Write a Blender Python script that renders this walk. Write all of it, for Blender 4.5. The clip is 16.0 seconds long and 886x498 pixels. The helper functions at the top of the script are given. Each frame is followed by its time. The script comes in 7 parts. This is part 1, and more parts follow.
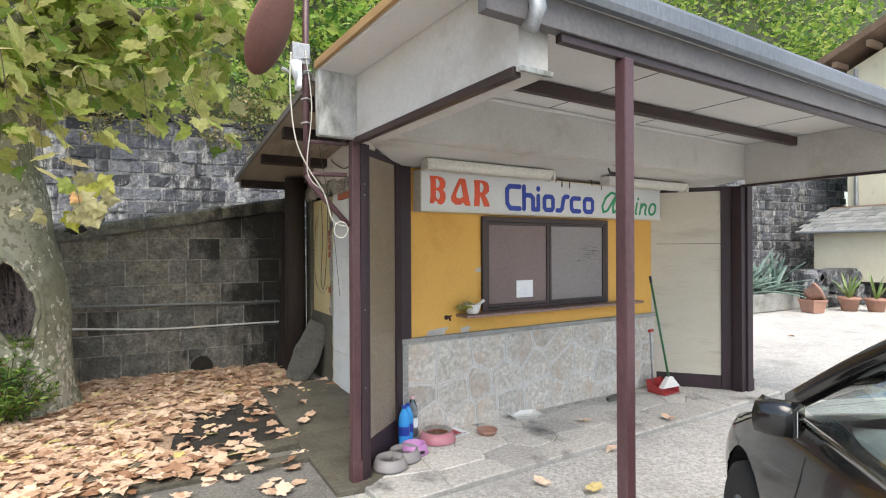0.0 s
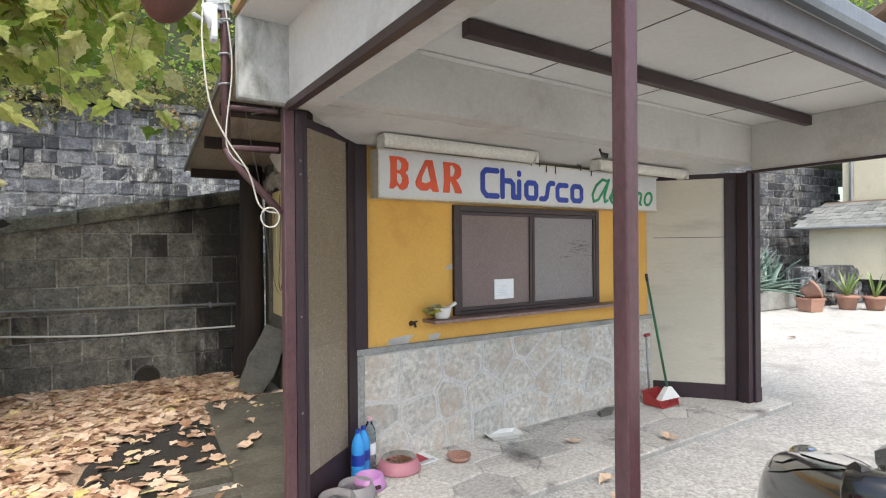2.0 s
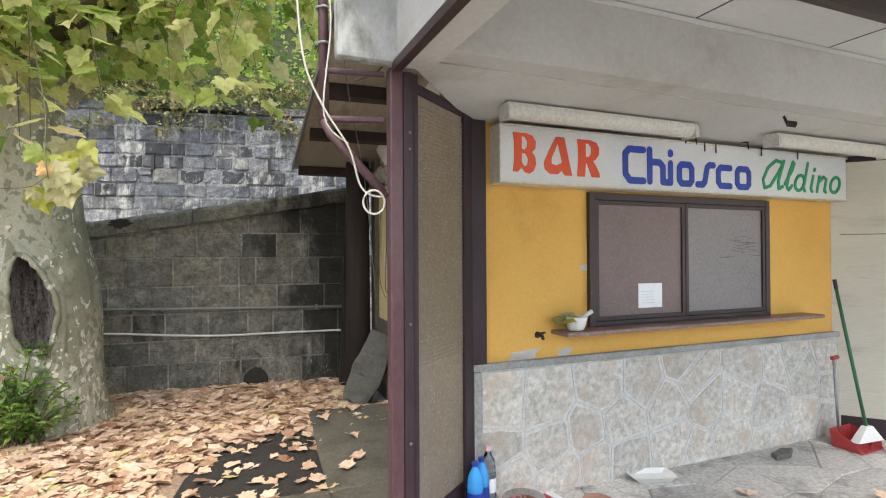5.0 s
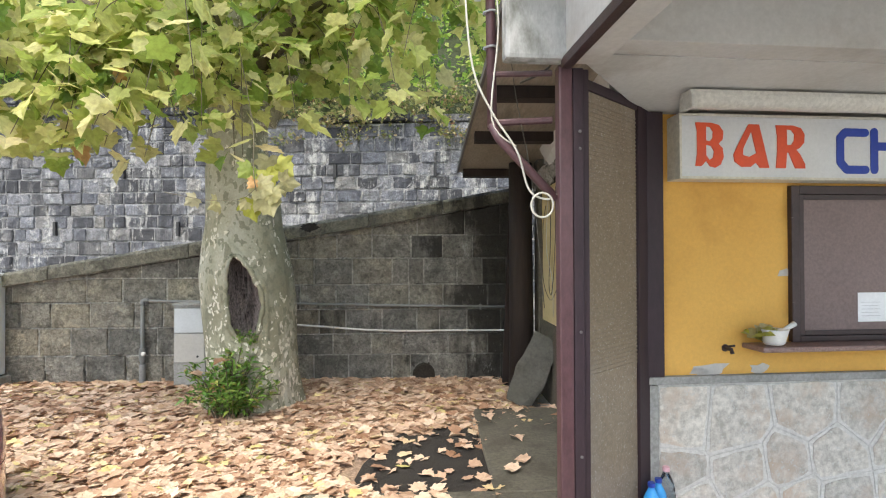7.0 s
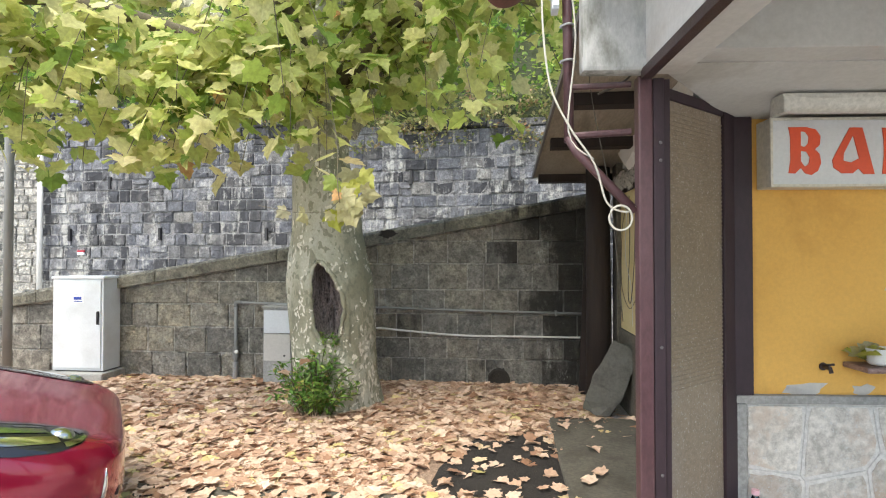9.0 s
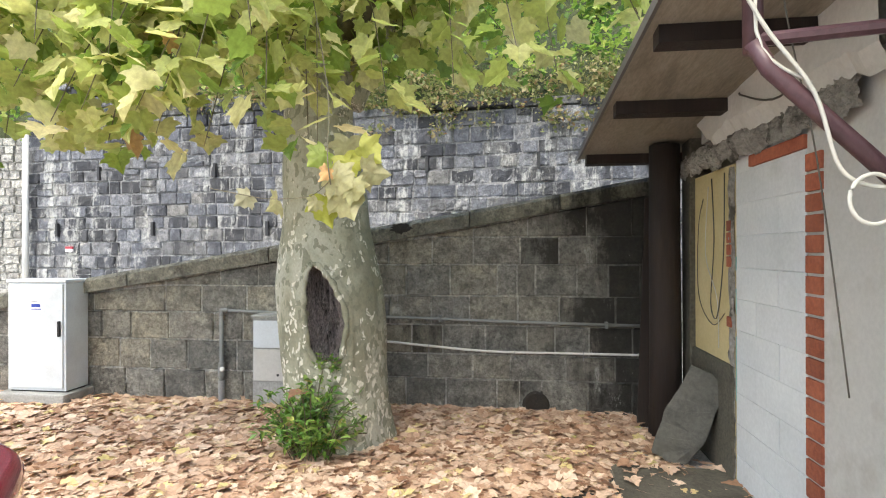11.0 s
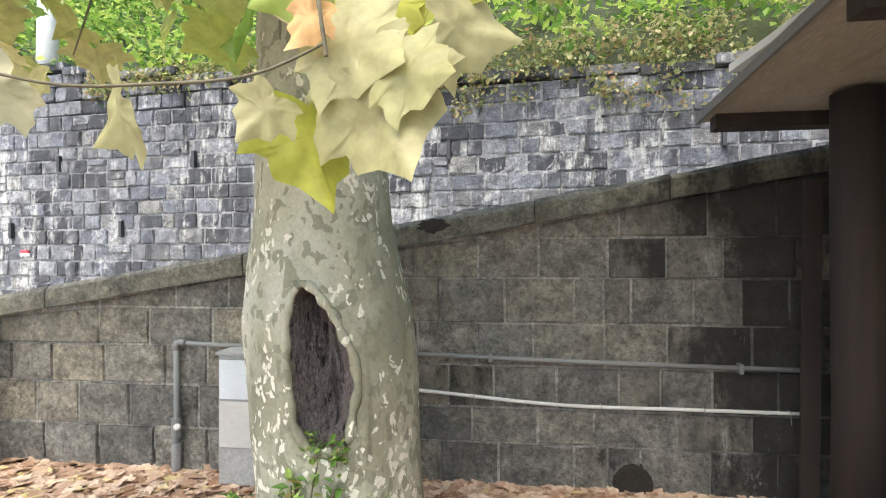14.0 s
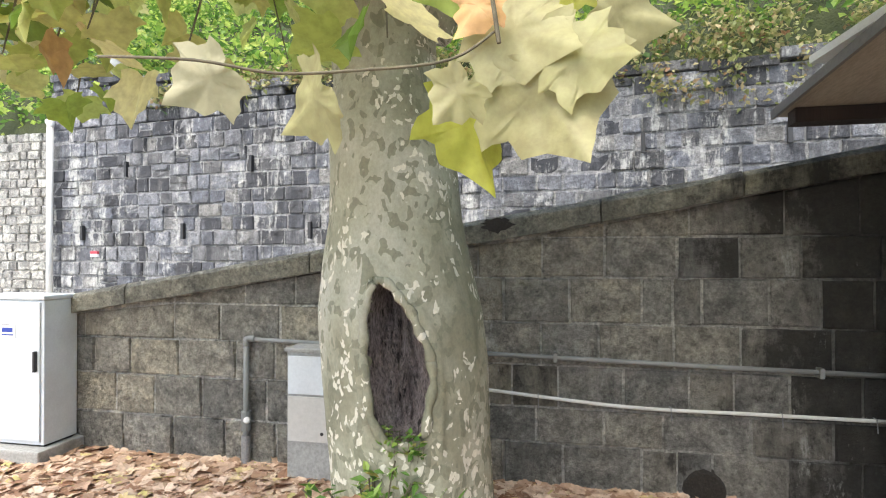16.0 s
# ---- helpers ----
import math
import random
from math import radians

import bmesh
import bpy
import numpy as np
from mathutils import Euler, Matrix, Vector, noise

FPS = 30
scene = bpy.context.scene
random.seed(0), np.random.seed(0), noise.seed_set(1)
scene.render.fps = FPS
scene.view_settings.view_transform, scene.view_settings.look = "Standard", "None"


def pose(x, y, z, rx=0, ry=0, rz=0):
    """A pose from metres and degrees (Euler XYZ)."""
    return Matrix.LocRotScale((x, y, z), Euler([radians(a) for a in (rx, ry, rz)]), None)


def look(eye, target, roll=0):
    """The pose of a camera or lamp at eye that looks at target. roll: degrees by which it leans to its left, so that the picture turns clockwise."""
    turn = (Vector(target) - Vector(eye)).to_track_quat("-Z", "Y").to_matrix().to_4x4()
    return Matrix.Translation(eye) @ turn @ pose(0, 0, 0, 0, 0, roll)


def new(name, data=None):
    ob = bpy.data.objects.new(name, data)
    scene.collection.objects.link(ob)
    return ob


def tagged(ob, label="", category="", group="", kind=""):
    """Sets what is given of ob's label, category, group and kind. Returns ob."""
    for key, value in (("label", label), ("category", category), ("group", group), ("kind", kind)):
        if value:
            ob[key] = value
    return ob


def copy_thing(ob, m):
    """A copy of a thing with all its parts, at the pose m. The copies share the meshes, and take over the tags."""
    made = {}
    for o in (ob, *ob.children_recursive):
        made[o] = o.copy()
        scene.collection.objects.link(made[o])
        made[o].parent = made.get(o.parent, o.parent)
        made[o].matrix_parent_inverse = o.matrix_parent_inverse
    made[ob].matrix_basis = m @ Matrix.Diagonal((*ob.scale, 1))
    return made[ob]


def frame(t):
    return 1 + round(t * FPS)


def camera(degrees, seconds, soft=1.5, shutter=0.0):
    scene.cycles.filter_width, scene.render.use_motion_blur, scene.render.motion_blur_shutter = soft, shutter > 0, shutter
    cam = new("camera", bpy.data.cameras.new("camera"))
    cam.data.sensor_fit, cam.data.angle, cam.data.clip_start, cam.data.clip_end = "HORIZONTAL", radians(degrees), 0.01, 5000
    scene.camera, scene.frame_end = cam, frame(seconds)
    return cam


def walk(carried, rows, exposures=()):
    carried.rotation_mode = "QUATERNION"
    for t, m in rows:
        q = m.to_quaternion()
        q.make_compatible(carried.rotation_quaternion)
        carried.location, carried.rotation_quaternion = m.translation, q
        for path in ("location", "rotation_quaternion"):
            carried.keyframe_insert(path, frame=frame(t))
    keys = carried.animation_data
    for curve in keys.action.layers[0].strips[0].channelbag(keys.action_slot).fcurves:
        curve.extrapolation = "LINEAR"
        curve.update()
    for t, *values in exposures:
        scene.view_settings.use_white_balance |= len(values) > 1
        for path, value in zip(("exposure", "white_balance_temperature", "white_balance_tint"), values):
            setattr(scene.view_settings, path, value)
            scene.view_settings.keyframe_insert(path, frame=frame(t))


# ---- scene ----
cam = camera(79.1, 16.0, soft=1.1)
PATH = [
    (0, (0.018, 0.012, 1.508), (0.987, 1.762, 1.509), -0.3),
    (0.5, (0.07, 0.184, 1.506), (1.053, 1.926, 1.499), -0.2),
    (1, (0.174, 0.284, 1.493), (1.172, 2.017, 1.489), -0.3),
    (1.5, (0.362, 0.396, 1.479), (1.367, 2.125, 1.474), -0.5),
    (2, (0.492, 0.49, 1.469), (1.493, 2.222, 1.467), -0.5),
    (2.5, (0.59, 0.72, 1.458), (1.59, 2.452, 1.457), -0.3),
    (3, (0.671, 0.872, 1.456), (1.671, 2.604, 1.456), -0.3),
    (5.5, (0.636, 1.104, 1.407), (1.124, 3.044, 1.431), -0.2),
    (6, (0.642, 1.123, 1.418), (0.959, 3.097, 1.438), -0.1),
    (6.5, (0.624, 1.129, 1.43), (0.805, 3.121, 1.448), -0.2),
    (7, (0.613, 1.128, 1.434), (0.687, 3.126, 1.455), -0.2),
    (7.5, (0.599, 1.101, 1.46), (0.58, 3.101, 1.489), -0.0),
    (8, (0.591, 1.084, 1.472), (0.497, 3.082, 1.501), -0.0),
    (8.5, (0.592, 1.077, 1.46), (0.436, 3.071, 1.489), 0.0),
    (9, (0.603, 1.074, 1.478), (0.402, 3.064, 1.507), 0.0),
    (11.5, (0.27, 2.498, 1.541), (0.02, 4.483, 1.542), -0.1),
    (12, (0.153, 2.818, 1.552), (-0.095, 4.802, 1.552), -0.1),
    (12.5, (0.079, 3.132, 1.573), (-0.169, 5.116, 1.567), -0.2),
    (13, (0.004, 3.34, 1.574), (-0.251, 5.324, 1.578), -0.2),
    (13.5, (-0.112, 3.557, 1.584), (-0.369, 5.54, 1.586), -0.0),
    (14, (-0.145, 3.69, 1.575), (-0.4, 5.673, 1.584), -0.2),
    (14.5, (-0.149, 3.72, 1.579), (-0.414, 5.702, 1.594), -0.3),
    (15, (-0.184, 3.693, 1.584), (-0.482, 5.671, 1.603), -0.2),
    (15.5, (-0.237, 3.677, 1.574), (-0.59, 5.645, 1.594), -0.1),
    (16, (-0.301, 3.65, 1.549), (-0.702, 5.609, 1.57), -0.1),
]
walk(cam, [(t, look(eye, target, roll)) for t, eye, target, roll in PATH],
     [(0.0, 1.1, 6600, 8), (2.5, 1.14, 6600, 8), (5.5, 1.34, 6600, 8), (9.0, 1.3, 6600, 7), (11.5, 1.53, 6600, 8), (12.5, 1.64, 6600, 9), (14.5, 1.76, 6550, 9), (16.0, 1.62, 6550, 9)])
from mathutils.bvhtree import BVHTree

# ---- world and light ----
world = bpy.data.worlds.new("world")
scene.world = world
world.use_nodes = True
wn = world.node_tree
sky = wn.nodes.new("ShaderNodeTexSky")
sky.sky_type = "NISHITA"
sky.sun_disc = False
sky.sun_elevation, sky.sun_rotation = radians(60), radians(200)
sky.air_density, sky.dust_density, sky.ozone_density = 1.2, 3.0, 1.0
wn.nodes["Background"].inputs["Strength"].default_value = 0.15
wn.links.new(sky.outputs[0], wn.nodes["Background"].inputs["Color"])
sun = new("sun", bpy.data.lights.new("sun", "SUN"))
sun.data.energy, sun.data.angle, sun.data.color = 1.65, radians(50), (1.0, 0.95, 0.87)
sun.matrix_world = look((-6, -16, 30), (0, 0, 0))


# ---- materials ----
def node(nt, kind, **inputs):
    n = nt.nodes.new(kind)
    for k, v in inputs.items():
        n.inputs[k.replace("_", " ")].default_value = v
    return n


def ramp(nt, fac, stops):
    r = nt.nodes.new("ShaderNodeValToRGB")
    e = r.color_ramp.elements
    while len(e) < len(stops):
        e.new(0.5)
    for item, (p, c) in zip(e, stops):
        item.position, item.color = p, (*c, 1)
    nt.links.new(fac, r.inputs[0])
    return r.outputs[0]


def mix(nt, fac, a, b, how="MIX"):
    m = nt.nodes.new("ShaderNodeMix")
    m.data_type, m.blend_type = "RGBA", how
    for sock, v in ((m.inputs[0], fac), (m.inputs[6], a), (m.inputs[7], b)):
        if isinstance(v, (int, float)):
            sock.default_value = v
        elif isinstance(v, tuple):
            sock.default_value = (*v, 1)
        else:
            nt.links.new(v, sock)
    return m.outputs[2]


def noise_at(nt, vec, scale, detail=4.0, rough=0.6):
    n = node(nt, "ShaderNodeTexNoise", Scale=scale, Detail=detail, Roughness=rough)
    nt.links.new(vec, n.inputs["Vector"])
    return n.outputs["Fac"]


def start(name):
    m = bpy.data.materials.new(name)
    m.use_nodes = True
    nt = m.node_tree
    return m, nt, nt.nodes["Principled BSDF"]


def place(nt, stretch=(1, 1, 1)):
    g = nt.nodes.new("ShaderNodeNewGeometry")
    mp = nt.nodes.new("ShaderNodeMapping")
    mp.inputs["Scale"].default_value = stretch
    nt.links.new(g.outputs["Position"], mp.inputs["Vector"])
    return mp.outputs[0]


def bump(nt, bsdf, height, strength, dist=0.01):
    b = node(nt, "ShaderNodeBump", Strength=strength, Distance=dist)
    nt.links.new(height, b.inputs["Height"])
    nt.links.new(b.outputs[0], bsdf.inputs["Normal"])


def surface(name, dark, light, big=1.2, fine=30.0, rough=0.8, relief=0.3, metal=0.0, stain=None, stain_at=(0.55, 0.7),
            stain_scale=2.0, stretch=(1, 1, 1), vary=0.0, specks=None, dist=0.01, coat=0.0, grain=0.35):
    """Two scales of noise between two tones, with optional stains, per-piece variation and specks."""
    m, nt, b = start(name)
    v = place(nt, stretch)
    n1, n2 = noise_at(nt, v, big, 5), noise_at(nt, v, fine, 6, 0.7)
    c = ramp(nt, n1, [(0.3, dark), (0.7, light)])
    c = mix(nt, grain, c, ramp(nt, n2, [(0.37, tuple(x * 0.6 for x in dark)), (0.63, tuple(min(1, x * 1.15) for x in light))]))
    if stain:
        n3 = noise_at(nt, v, stain_scale, 6, 0.65)
        c = mix(nt, ramp(nt, n3, [(stain_at[0], (0, 0, 0)), (stain_at[1], (1, 1, 1))]), c, stain)
    if specks:
        n4 = noise_at(nt, v, fine * 2.2, 2)
        c = mix(nt, ramp(nt, n4, [(0.62, (0, 0, 0)), (0.68, (1, 1, 1))]), c, specks)
    if vary:
        oi = nt.nodes.new("ShaderNodeObjectInfo")
        isl = nt.nodes.new("ShaderNodeNewGeometry")
        add = node(nt, "ShaderNodeMath")
        add.operation = "ADD"
        nt.links.new(oi.outputs["Random"], add.inputs[0])
        nt.links.new(isl.outputs["Random Per Island"], add.inputs[1])
        fr = nt.nodes.new("ShaderNodeMath")
        fr.operation = "FRACT"
        nt.links.new(add.outputs[0], fr.inputs[0])
        c = mix(nt, vary, c, ramp(nt, fr.outputs[0], [(0, (0.35, 0.35, 0.36)), (0.5, (0.9, 0.88, 0.84)), (1, (1.5, 1.45, 1.38))]), "MULTIPLY")
    nt.links.new(c, b.inputs["Base Color"])
    nt.links.new(ramp(nt, n2, [(0.2, (rough * 0.85,) * 3), (0.8, (min(1, rough * 1.12),) * 3)]), b.inputs["Roughness"])
    b.inputs["Metallic"].default_value = metal
    b.inputs["Coat Weight"].default_value = coat
    if relief:
        bump(nt, b, n2, relief, dist)
    return m


def masonry(name, tones, stain_dark, white, streak, big=0.5, darken_x=None, run=(2.2, 2.2, 0.6), uneven=0.03, black_tone=(0.012, 0.0115, 0.0105)):
    """Weathered ashlar: tone by piece, black run-off stains, pale lime streaks; an optional stretch of x raises the
    black mask.
    """
    m, nt, b = start(name)
    v, vs = place(nt), place(nt, run)
    oi = nt.nodes.new("ShaderNodeObjectInfo")
    isl = nt.nodes.new("ShaderNodeNewGeometry")

    def calc(how, x, y, z=0.0):
        n = nt.nodes.new("ShaderNodeMath")
        n.operation = how
        for s, q in zip(n.inputs, (x, y, z)):
            if isinstance(q, (int, float)):
                s.default_value = q
            else:
                nt.links.new(q, s)
        return n.outputs[0]

    piece = calc("FRACT", calc("ADD", oi.outputs["Random"], isl.outputs["Random Per Island"]), 0.0)
    c = ramp(nt, piece, [(i / (len(tones) - 1), t) for i, t in enumerate(tones)])
    fine, mid, blot = noise_at(nt, v, 34, 10, 0.8), noise_at(nt, v, 7, 8, 0.75), noise_at(nt, v, 1.7, 10, 0.75)
    c = mix(nt, 0.8, c, ramp(nt, mid, [(0.36, (0.38, 0.38, 0.38)), (0.5, (0.95, 0.95, 0.95)), (0.64, (1.6, 1.57, 1.5))]), "MULTIPLY")
    c = mix(nt, 0.7, c, ramp(nt, fine, [(0.38, (0.4, 0.4, 0.4)), (0.62, (1.55, 1.55, 1.55))]), "MULTIPLY")
    pits = noise_at(nt, v, 22, 7, 0.72)
    c = mix(nt, 0.5, c, ramp(nt, pits, [(0.36, (0.16, 0.16, 0.16)), (0.45, (1, 1, 1))]), "MULTIPLY")
    runs = calc("ADD", calc("MULTIPLY", noise_at(nt, vs, big, 10, 0.72), 0.42), calc("ADD", calc("MULTIPLY", blot, 0.28), calc("ADD", calc("MULTIPLY", mid, 0.16), calc("MULTIPLY", fine, 0.14))))
    if darken_x:
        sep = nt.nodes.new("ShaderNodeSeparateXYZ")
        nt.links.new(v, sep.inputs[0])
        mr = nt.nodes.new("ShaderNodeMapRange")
        for k, q in enumerate(darken_x):
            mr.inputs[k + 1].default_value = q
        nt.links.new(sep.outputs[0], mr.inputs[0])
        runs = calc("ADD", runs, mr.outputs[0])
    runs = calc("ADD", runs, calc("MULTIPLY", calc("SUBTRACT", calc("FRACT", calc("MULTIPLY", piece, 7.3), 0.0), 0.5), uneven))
    c = mix(nt, ramp(nt, runs, [(stain_dark[0], (0, 0, 0)), (stain_dark[1], (0.92, 0.92, 0.92))]), c, black_tone)
    lime = calc("ADD", calc("MULTIPLY", noise_at(nt, vs, streak, 10, 0.8), 0.7), calc("MULTIPLY", mid, 0.3))
    c = mix(nt, ramp(nt, lime, [(white[0], (0, 0, 0)), (white[1], (0.85, 0.85, 0.85))]), c, (0.60, 0.60, 0.57))
    nt.links.new(c, b.inputs["Base Color"])
    b.inputs["Roughness"].default_value = 0.88
    bump(nt, b, calc("ADD", calc("MULTIPLY", mid, 2.0), calc("ADD", fine, pits)), 1.0, 0.035)
    return m


def leafy(name, stops, trans=0.35, rough=0.55):
    """Thin leaves: colour by leaf, veined noise, light through the blade."""
    m, nt, b = start(name)
    isl = nt.nodes.new("ShaderNodeNewGeometry")
    oi = nt.nodes.new("ShaderNodeObjectInfo")
    add = nt.nodes.new("ShaderNodeMath")
    nt.links.new(isl.outputs["Random Per Island"], add.inputs[0])
    nt.links.new(oi.outputs["Random"], add.inputs[1])
    fr = nt.nodes.new("ShaderNodeMath")
    fr.operation = "FRACT"
    nt.links.new(add.outputs[0], fr.inputs[0])
    c = ramp(nt, fr.outputs[0], stops)
    n = noise_at(nt, place(nt), 30, 4)
    c = mix(nt, 0.5, c, ramp(nt, n, [(0.3, (0.55, 0.5, 0.4)), (0.65, (1.2, 1.2, 1.1))]), "MULTIPLY")
    nt.links.new(c, b.inputs["Base Color"])
    b.inputs["Roughness"].default_value = rough
    bump(nt, b, n, 0.3, 0.005)
    if trans:
        t = nt.nodes.new("ShaderNodeBsdfTranslucent")
        nt.links.new(c, t.inputs["Color"])
        ms = nt.nodes.new("ShaderNodeMixShader")
        ms.inputs[0].default_value = trans
        nt.links.new(b.outputs[0], ms.inputs[1])
        nt.links.new(t.outputs[0], ms.inputs[2])
        nt.links.new(ms.outputs[0], nt.nodes["Material Output"].inputs["Surface"])
    return m


def plane_bark(name):
    """Plane-tree bark: grey-green skin with olive and cream flaked patches."""
    m, nt, b = start(name)
    v = place(nt, (1, 1, 0.75))
    wob = node(nt, "ShaderNodeTexNoise", Scale=9.0, Detail=3.0)
    nt.links.new(v, wob.inputs["Vector"])
    mv = nt.nodes.new("ShaderNodeVectorMath")
    mv.operation = "MULTIPLY_ADD"
    mv.inputs[1].default_value = (0.14, 0.14, 0.14)
    nt.links.new(wob.outputs["Color"], mv.inputs[0])
    nt.links.new(v, mv.inputs[2])

    def flakes(scale):
        vo = node(nt, "ShaderNodeTexVoronoi", Scale=scale)
        nt.links.new(mv.outputs[0], vo.inputs["Vector"])
        sep = nt.nodes.new("ShaderNodeSeparateColor")
        nt.links.new(vo.outputs["Color"], sep.inputs[0])
        return sep.outputs[0], vo.outputs["Distance"]

    big, fine = noise_at(nt, v, 2.2, 4), noise_at(nt, v, 60, 6, 0.7)
    c = ramp(nt, big, [(0.36, (0.25, 0.24, 0.165)), (0.5, (0.37, 0.36, 0.265)), (0.66, (0.47, 0.46, 0.37))])
    f1, d1 = flakes(26)
    c = mix(nt, ramp(nt, f1, [(0.74, (0, 0, 0)), (0.77, (0.8, 0.8, 0.8))]), c, (0.21, 0.21, 0.145))
    f2, d2 = flakes(42)
    side = noise_at(nt, v, 3.0, 3)
    add = nt.nodes.new("ShaderNodeMath")
    add.operation = "MULTIPLY"
    nt.links.new(side, add.inputs[0])
    nt.links.new(f2, add.inputs[1])
    c = mix(nt, ramp(nt, add.outputs[0], [(0.45, (0, 0, 0)), (0.46, (1, 1, 1))]), c, (0.70, 0.67, 0.56))
    c = mix(nt, 0.4, c, ramp(nt, fine, [(0.3, (0.5, 0.5, 0.5)), (0.7, (1.3, 1.3, 1.3))]), "MULTIPLY")
    nt.links.new(c, b.inputs["Base Color"])
    b.inputs["Roughness"].default_value = 0.85
    hs = nt.nodes.new("ShaderNodeMath")
    nt.links.new(f1, hs.inputs[0])
    nt.links.new(fine, hs.inputs[1])
    bump(nt, b, hs.outputs[0], 0.35, 0.006)
    return m


def paint(name, colour, rough=0.35, metal=0.0, coat=0.0):
    return surface(name, tuple(c * 0.82 for c in colour), tuple(min(1, c * 1.08) for c in colour), 3.0, 60.0, rough, 0.03, metal, coat=coat, grain=0.1)


def clear(name, tint, rough=0.03):
    m, nt, b = start(name)
    b.inputs["Base Color"].default_value = (*tint, 1)
    b.inputs["Roughness"].default_value = rough
    b.inputs["Transmission Weight"].default_value = 1.0
    b.inputs["IOR"].default_value = 1.45
    return m


def car_paint(name, colour):
    m, nt, b = start(name)
    n = noise_at(nt, place(nt), 5, 5)
    nt.links.new(ramp(nt, n, [(0.3, tuple(c * 0.85 for c in colour)), (0.7, colour)]), b.inputs["Base Color"])
    nt.links.new(ramp(nt, n, [(0.3, (0.22,) * 3), (0.8, (0.25,) * 3)]), b.inputs["Roughness"])
    b.inputs["Metallic"].default_value = 0.35
    b.inputs["Coat Weight"].default_value = 1.0
    b.inputs["Coat Roughness"].default_value = 0.06
    return m


LOT = surface("lot_paving", (0.47, 0.46, 0.44), (0.70, 0.685, 0.66), 0.5, 42, 0.92, 1.0, stain=(0.38, 0.37, 0.352), stain_at=(0.52, 0.72),
              stain_scale=1.6, specks=(0.76, 0.75, 0.72), dist=0.03, grain=0.75)
GRAVEL = surface("worn_asphalt", (0.13, 0.125, 0.115), (0.26, 0.25, 0.23), 1.2, 60, 0.92, 1.0, stain=(0.10, 0.095, 0.085), stain_at=(0.5, 0.7), specks=(0.38, 0.37, 0.35), dist=0.02, grain=0.6)
FLAG = surface("grey_flagstone", (0.38, 0.37, 0.345), (0.60, 0.585, 0.555), 2.5, 40, 0.75, 0.4, stain=(0.12, 0.115, 0.11), stain_at=(0.54, 0.68), vary=0.3, grain=0.5)
JOINT = surface("mortar", (0.20, 0.195, 0.18), (0.33, 0.32, 0.30), 3, 50, 0.95, 0.5)
DARK_JOINT = surface("dark_mortar", (0.11, 0.107, 0.098), (0.34, 0.33, 0.305), 2.0, 40, 0.95, 0.6)
CONC = surface("worn_concrete", (0.25, 0.25, 0.235), (0.42, 0.42, 0.40), 1.8, 45, 0.9, 0.4, stain=(0.16, 0.16, 0.14), stain_at=(0.52, 0.72))
PATH_CONC = surface("dark_brown_concrete", (0.068, 0.061, 0.045), (0.14, 0.128, 0.10), 1.8, 40, 0.85, 0.6, stain=(0.04, 0.037, 0.027), stain_at=(0.5, 0.72), grain=0.5)
SOIL = surface("wet_black_soil", (0.018, 0.015, 0.012), (0.048, 0.041, 0.034), 4, 60, 0.95, 1.0, specks=(0.10, 0.085, 0.07), dist=0.03, grain=0.6)
LITTER = surface("leaf_litter_bed", (0.27, 0.165, 0.105), (0.58, 0.42, 0.30), 14, 60, 0.9, 1.0, dist=0.03, grain=0.6)
# ramp wall: the black mask rises from x 0.2 to x 1.5
NEAR_DARKEN = (0.2, 1.5, -0.045, 0.11)
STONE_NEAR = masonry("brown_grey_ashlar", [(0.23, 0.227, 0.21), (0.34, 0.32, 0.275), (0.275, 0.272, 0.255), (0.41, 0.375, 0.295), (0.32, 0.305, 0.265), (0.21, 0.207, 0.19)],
                     (0.525, 0.585), (0.585, 0.65), 1.4, 0.6, NEAR_DARKEN, uneven=0.13, black_tone=(0.021, 0.0195, 0.0165))
JOINT_NEAR = masonry("weathered_mortar", [(0.47, 0.46, 0.42), (0.58, 0.57, 0.53)], (0.53, 0.65), (0.55, 0.68), 1.4, 0.6, NEAR_DARKEN, black_tone=(0.03, 0.028, 0.024))
STONE_FAR = masonry("lime_streaked_ashlar", [(0.13, 0.14, 0.165), (0.235, 0.245, 0.275), (0.165, 0.175, 0.205), (0.30, 0.305, 0.32), (0.19, 0.20, 0.225), (0.26, 0.255, 0.245), (0.145, 0.153, 0.178)],
                    (0.475, 0.555), (0.53, 0.60), 1.0, 0.8, run=(3.0, 3.0, 0.5), uneven=0.13, black_tone=(0.036, 0.038, 0.045))
JOINT_FAR = masonry("lime_mortar", [(0.26, 0.265, 0.28), (0.36, 0.36, 0.36)], (0.53, 0.62), (0.54, 0.62), 1.0, 0.8, run=(3.0, 3.0, 0.5))
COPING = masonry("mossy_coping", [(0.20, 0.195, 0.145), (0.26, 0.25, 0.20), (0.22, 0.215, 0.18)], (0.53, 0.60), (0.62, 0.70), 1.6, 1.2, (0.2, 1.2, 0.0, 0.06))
PALE_RUBBLE = masonry("pale_rubble", [(0.42, 0.41, 0.38), (0.55, 0.54, 0.5), (0.36, 0.35, 0.33), (0.5, 0.48, 0.44)], (0.6, 0.7), (0.55, 0.7), 1.6, 1.2)
YELLOW = surface("ochre_yellow_plaster", (0.64, 0.35, 0.075), (0.76, 0.45, 0.11), 1.2, 50, 0.8, 0.15, stain=(0.46, 0.24, 0.05), stain_at=(0.62, 0.85), stain_scale=1.6, grain=0.12)
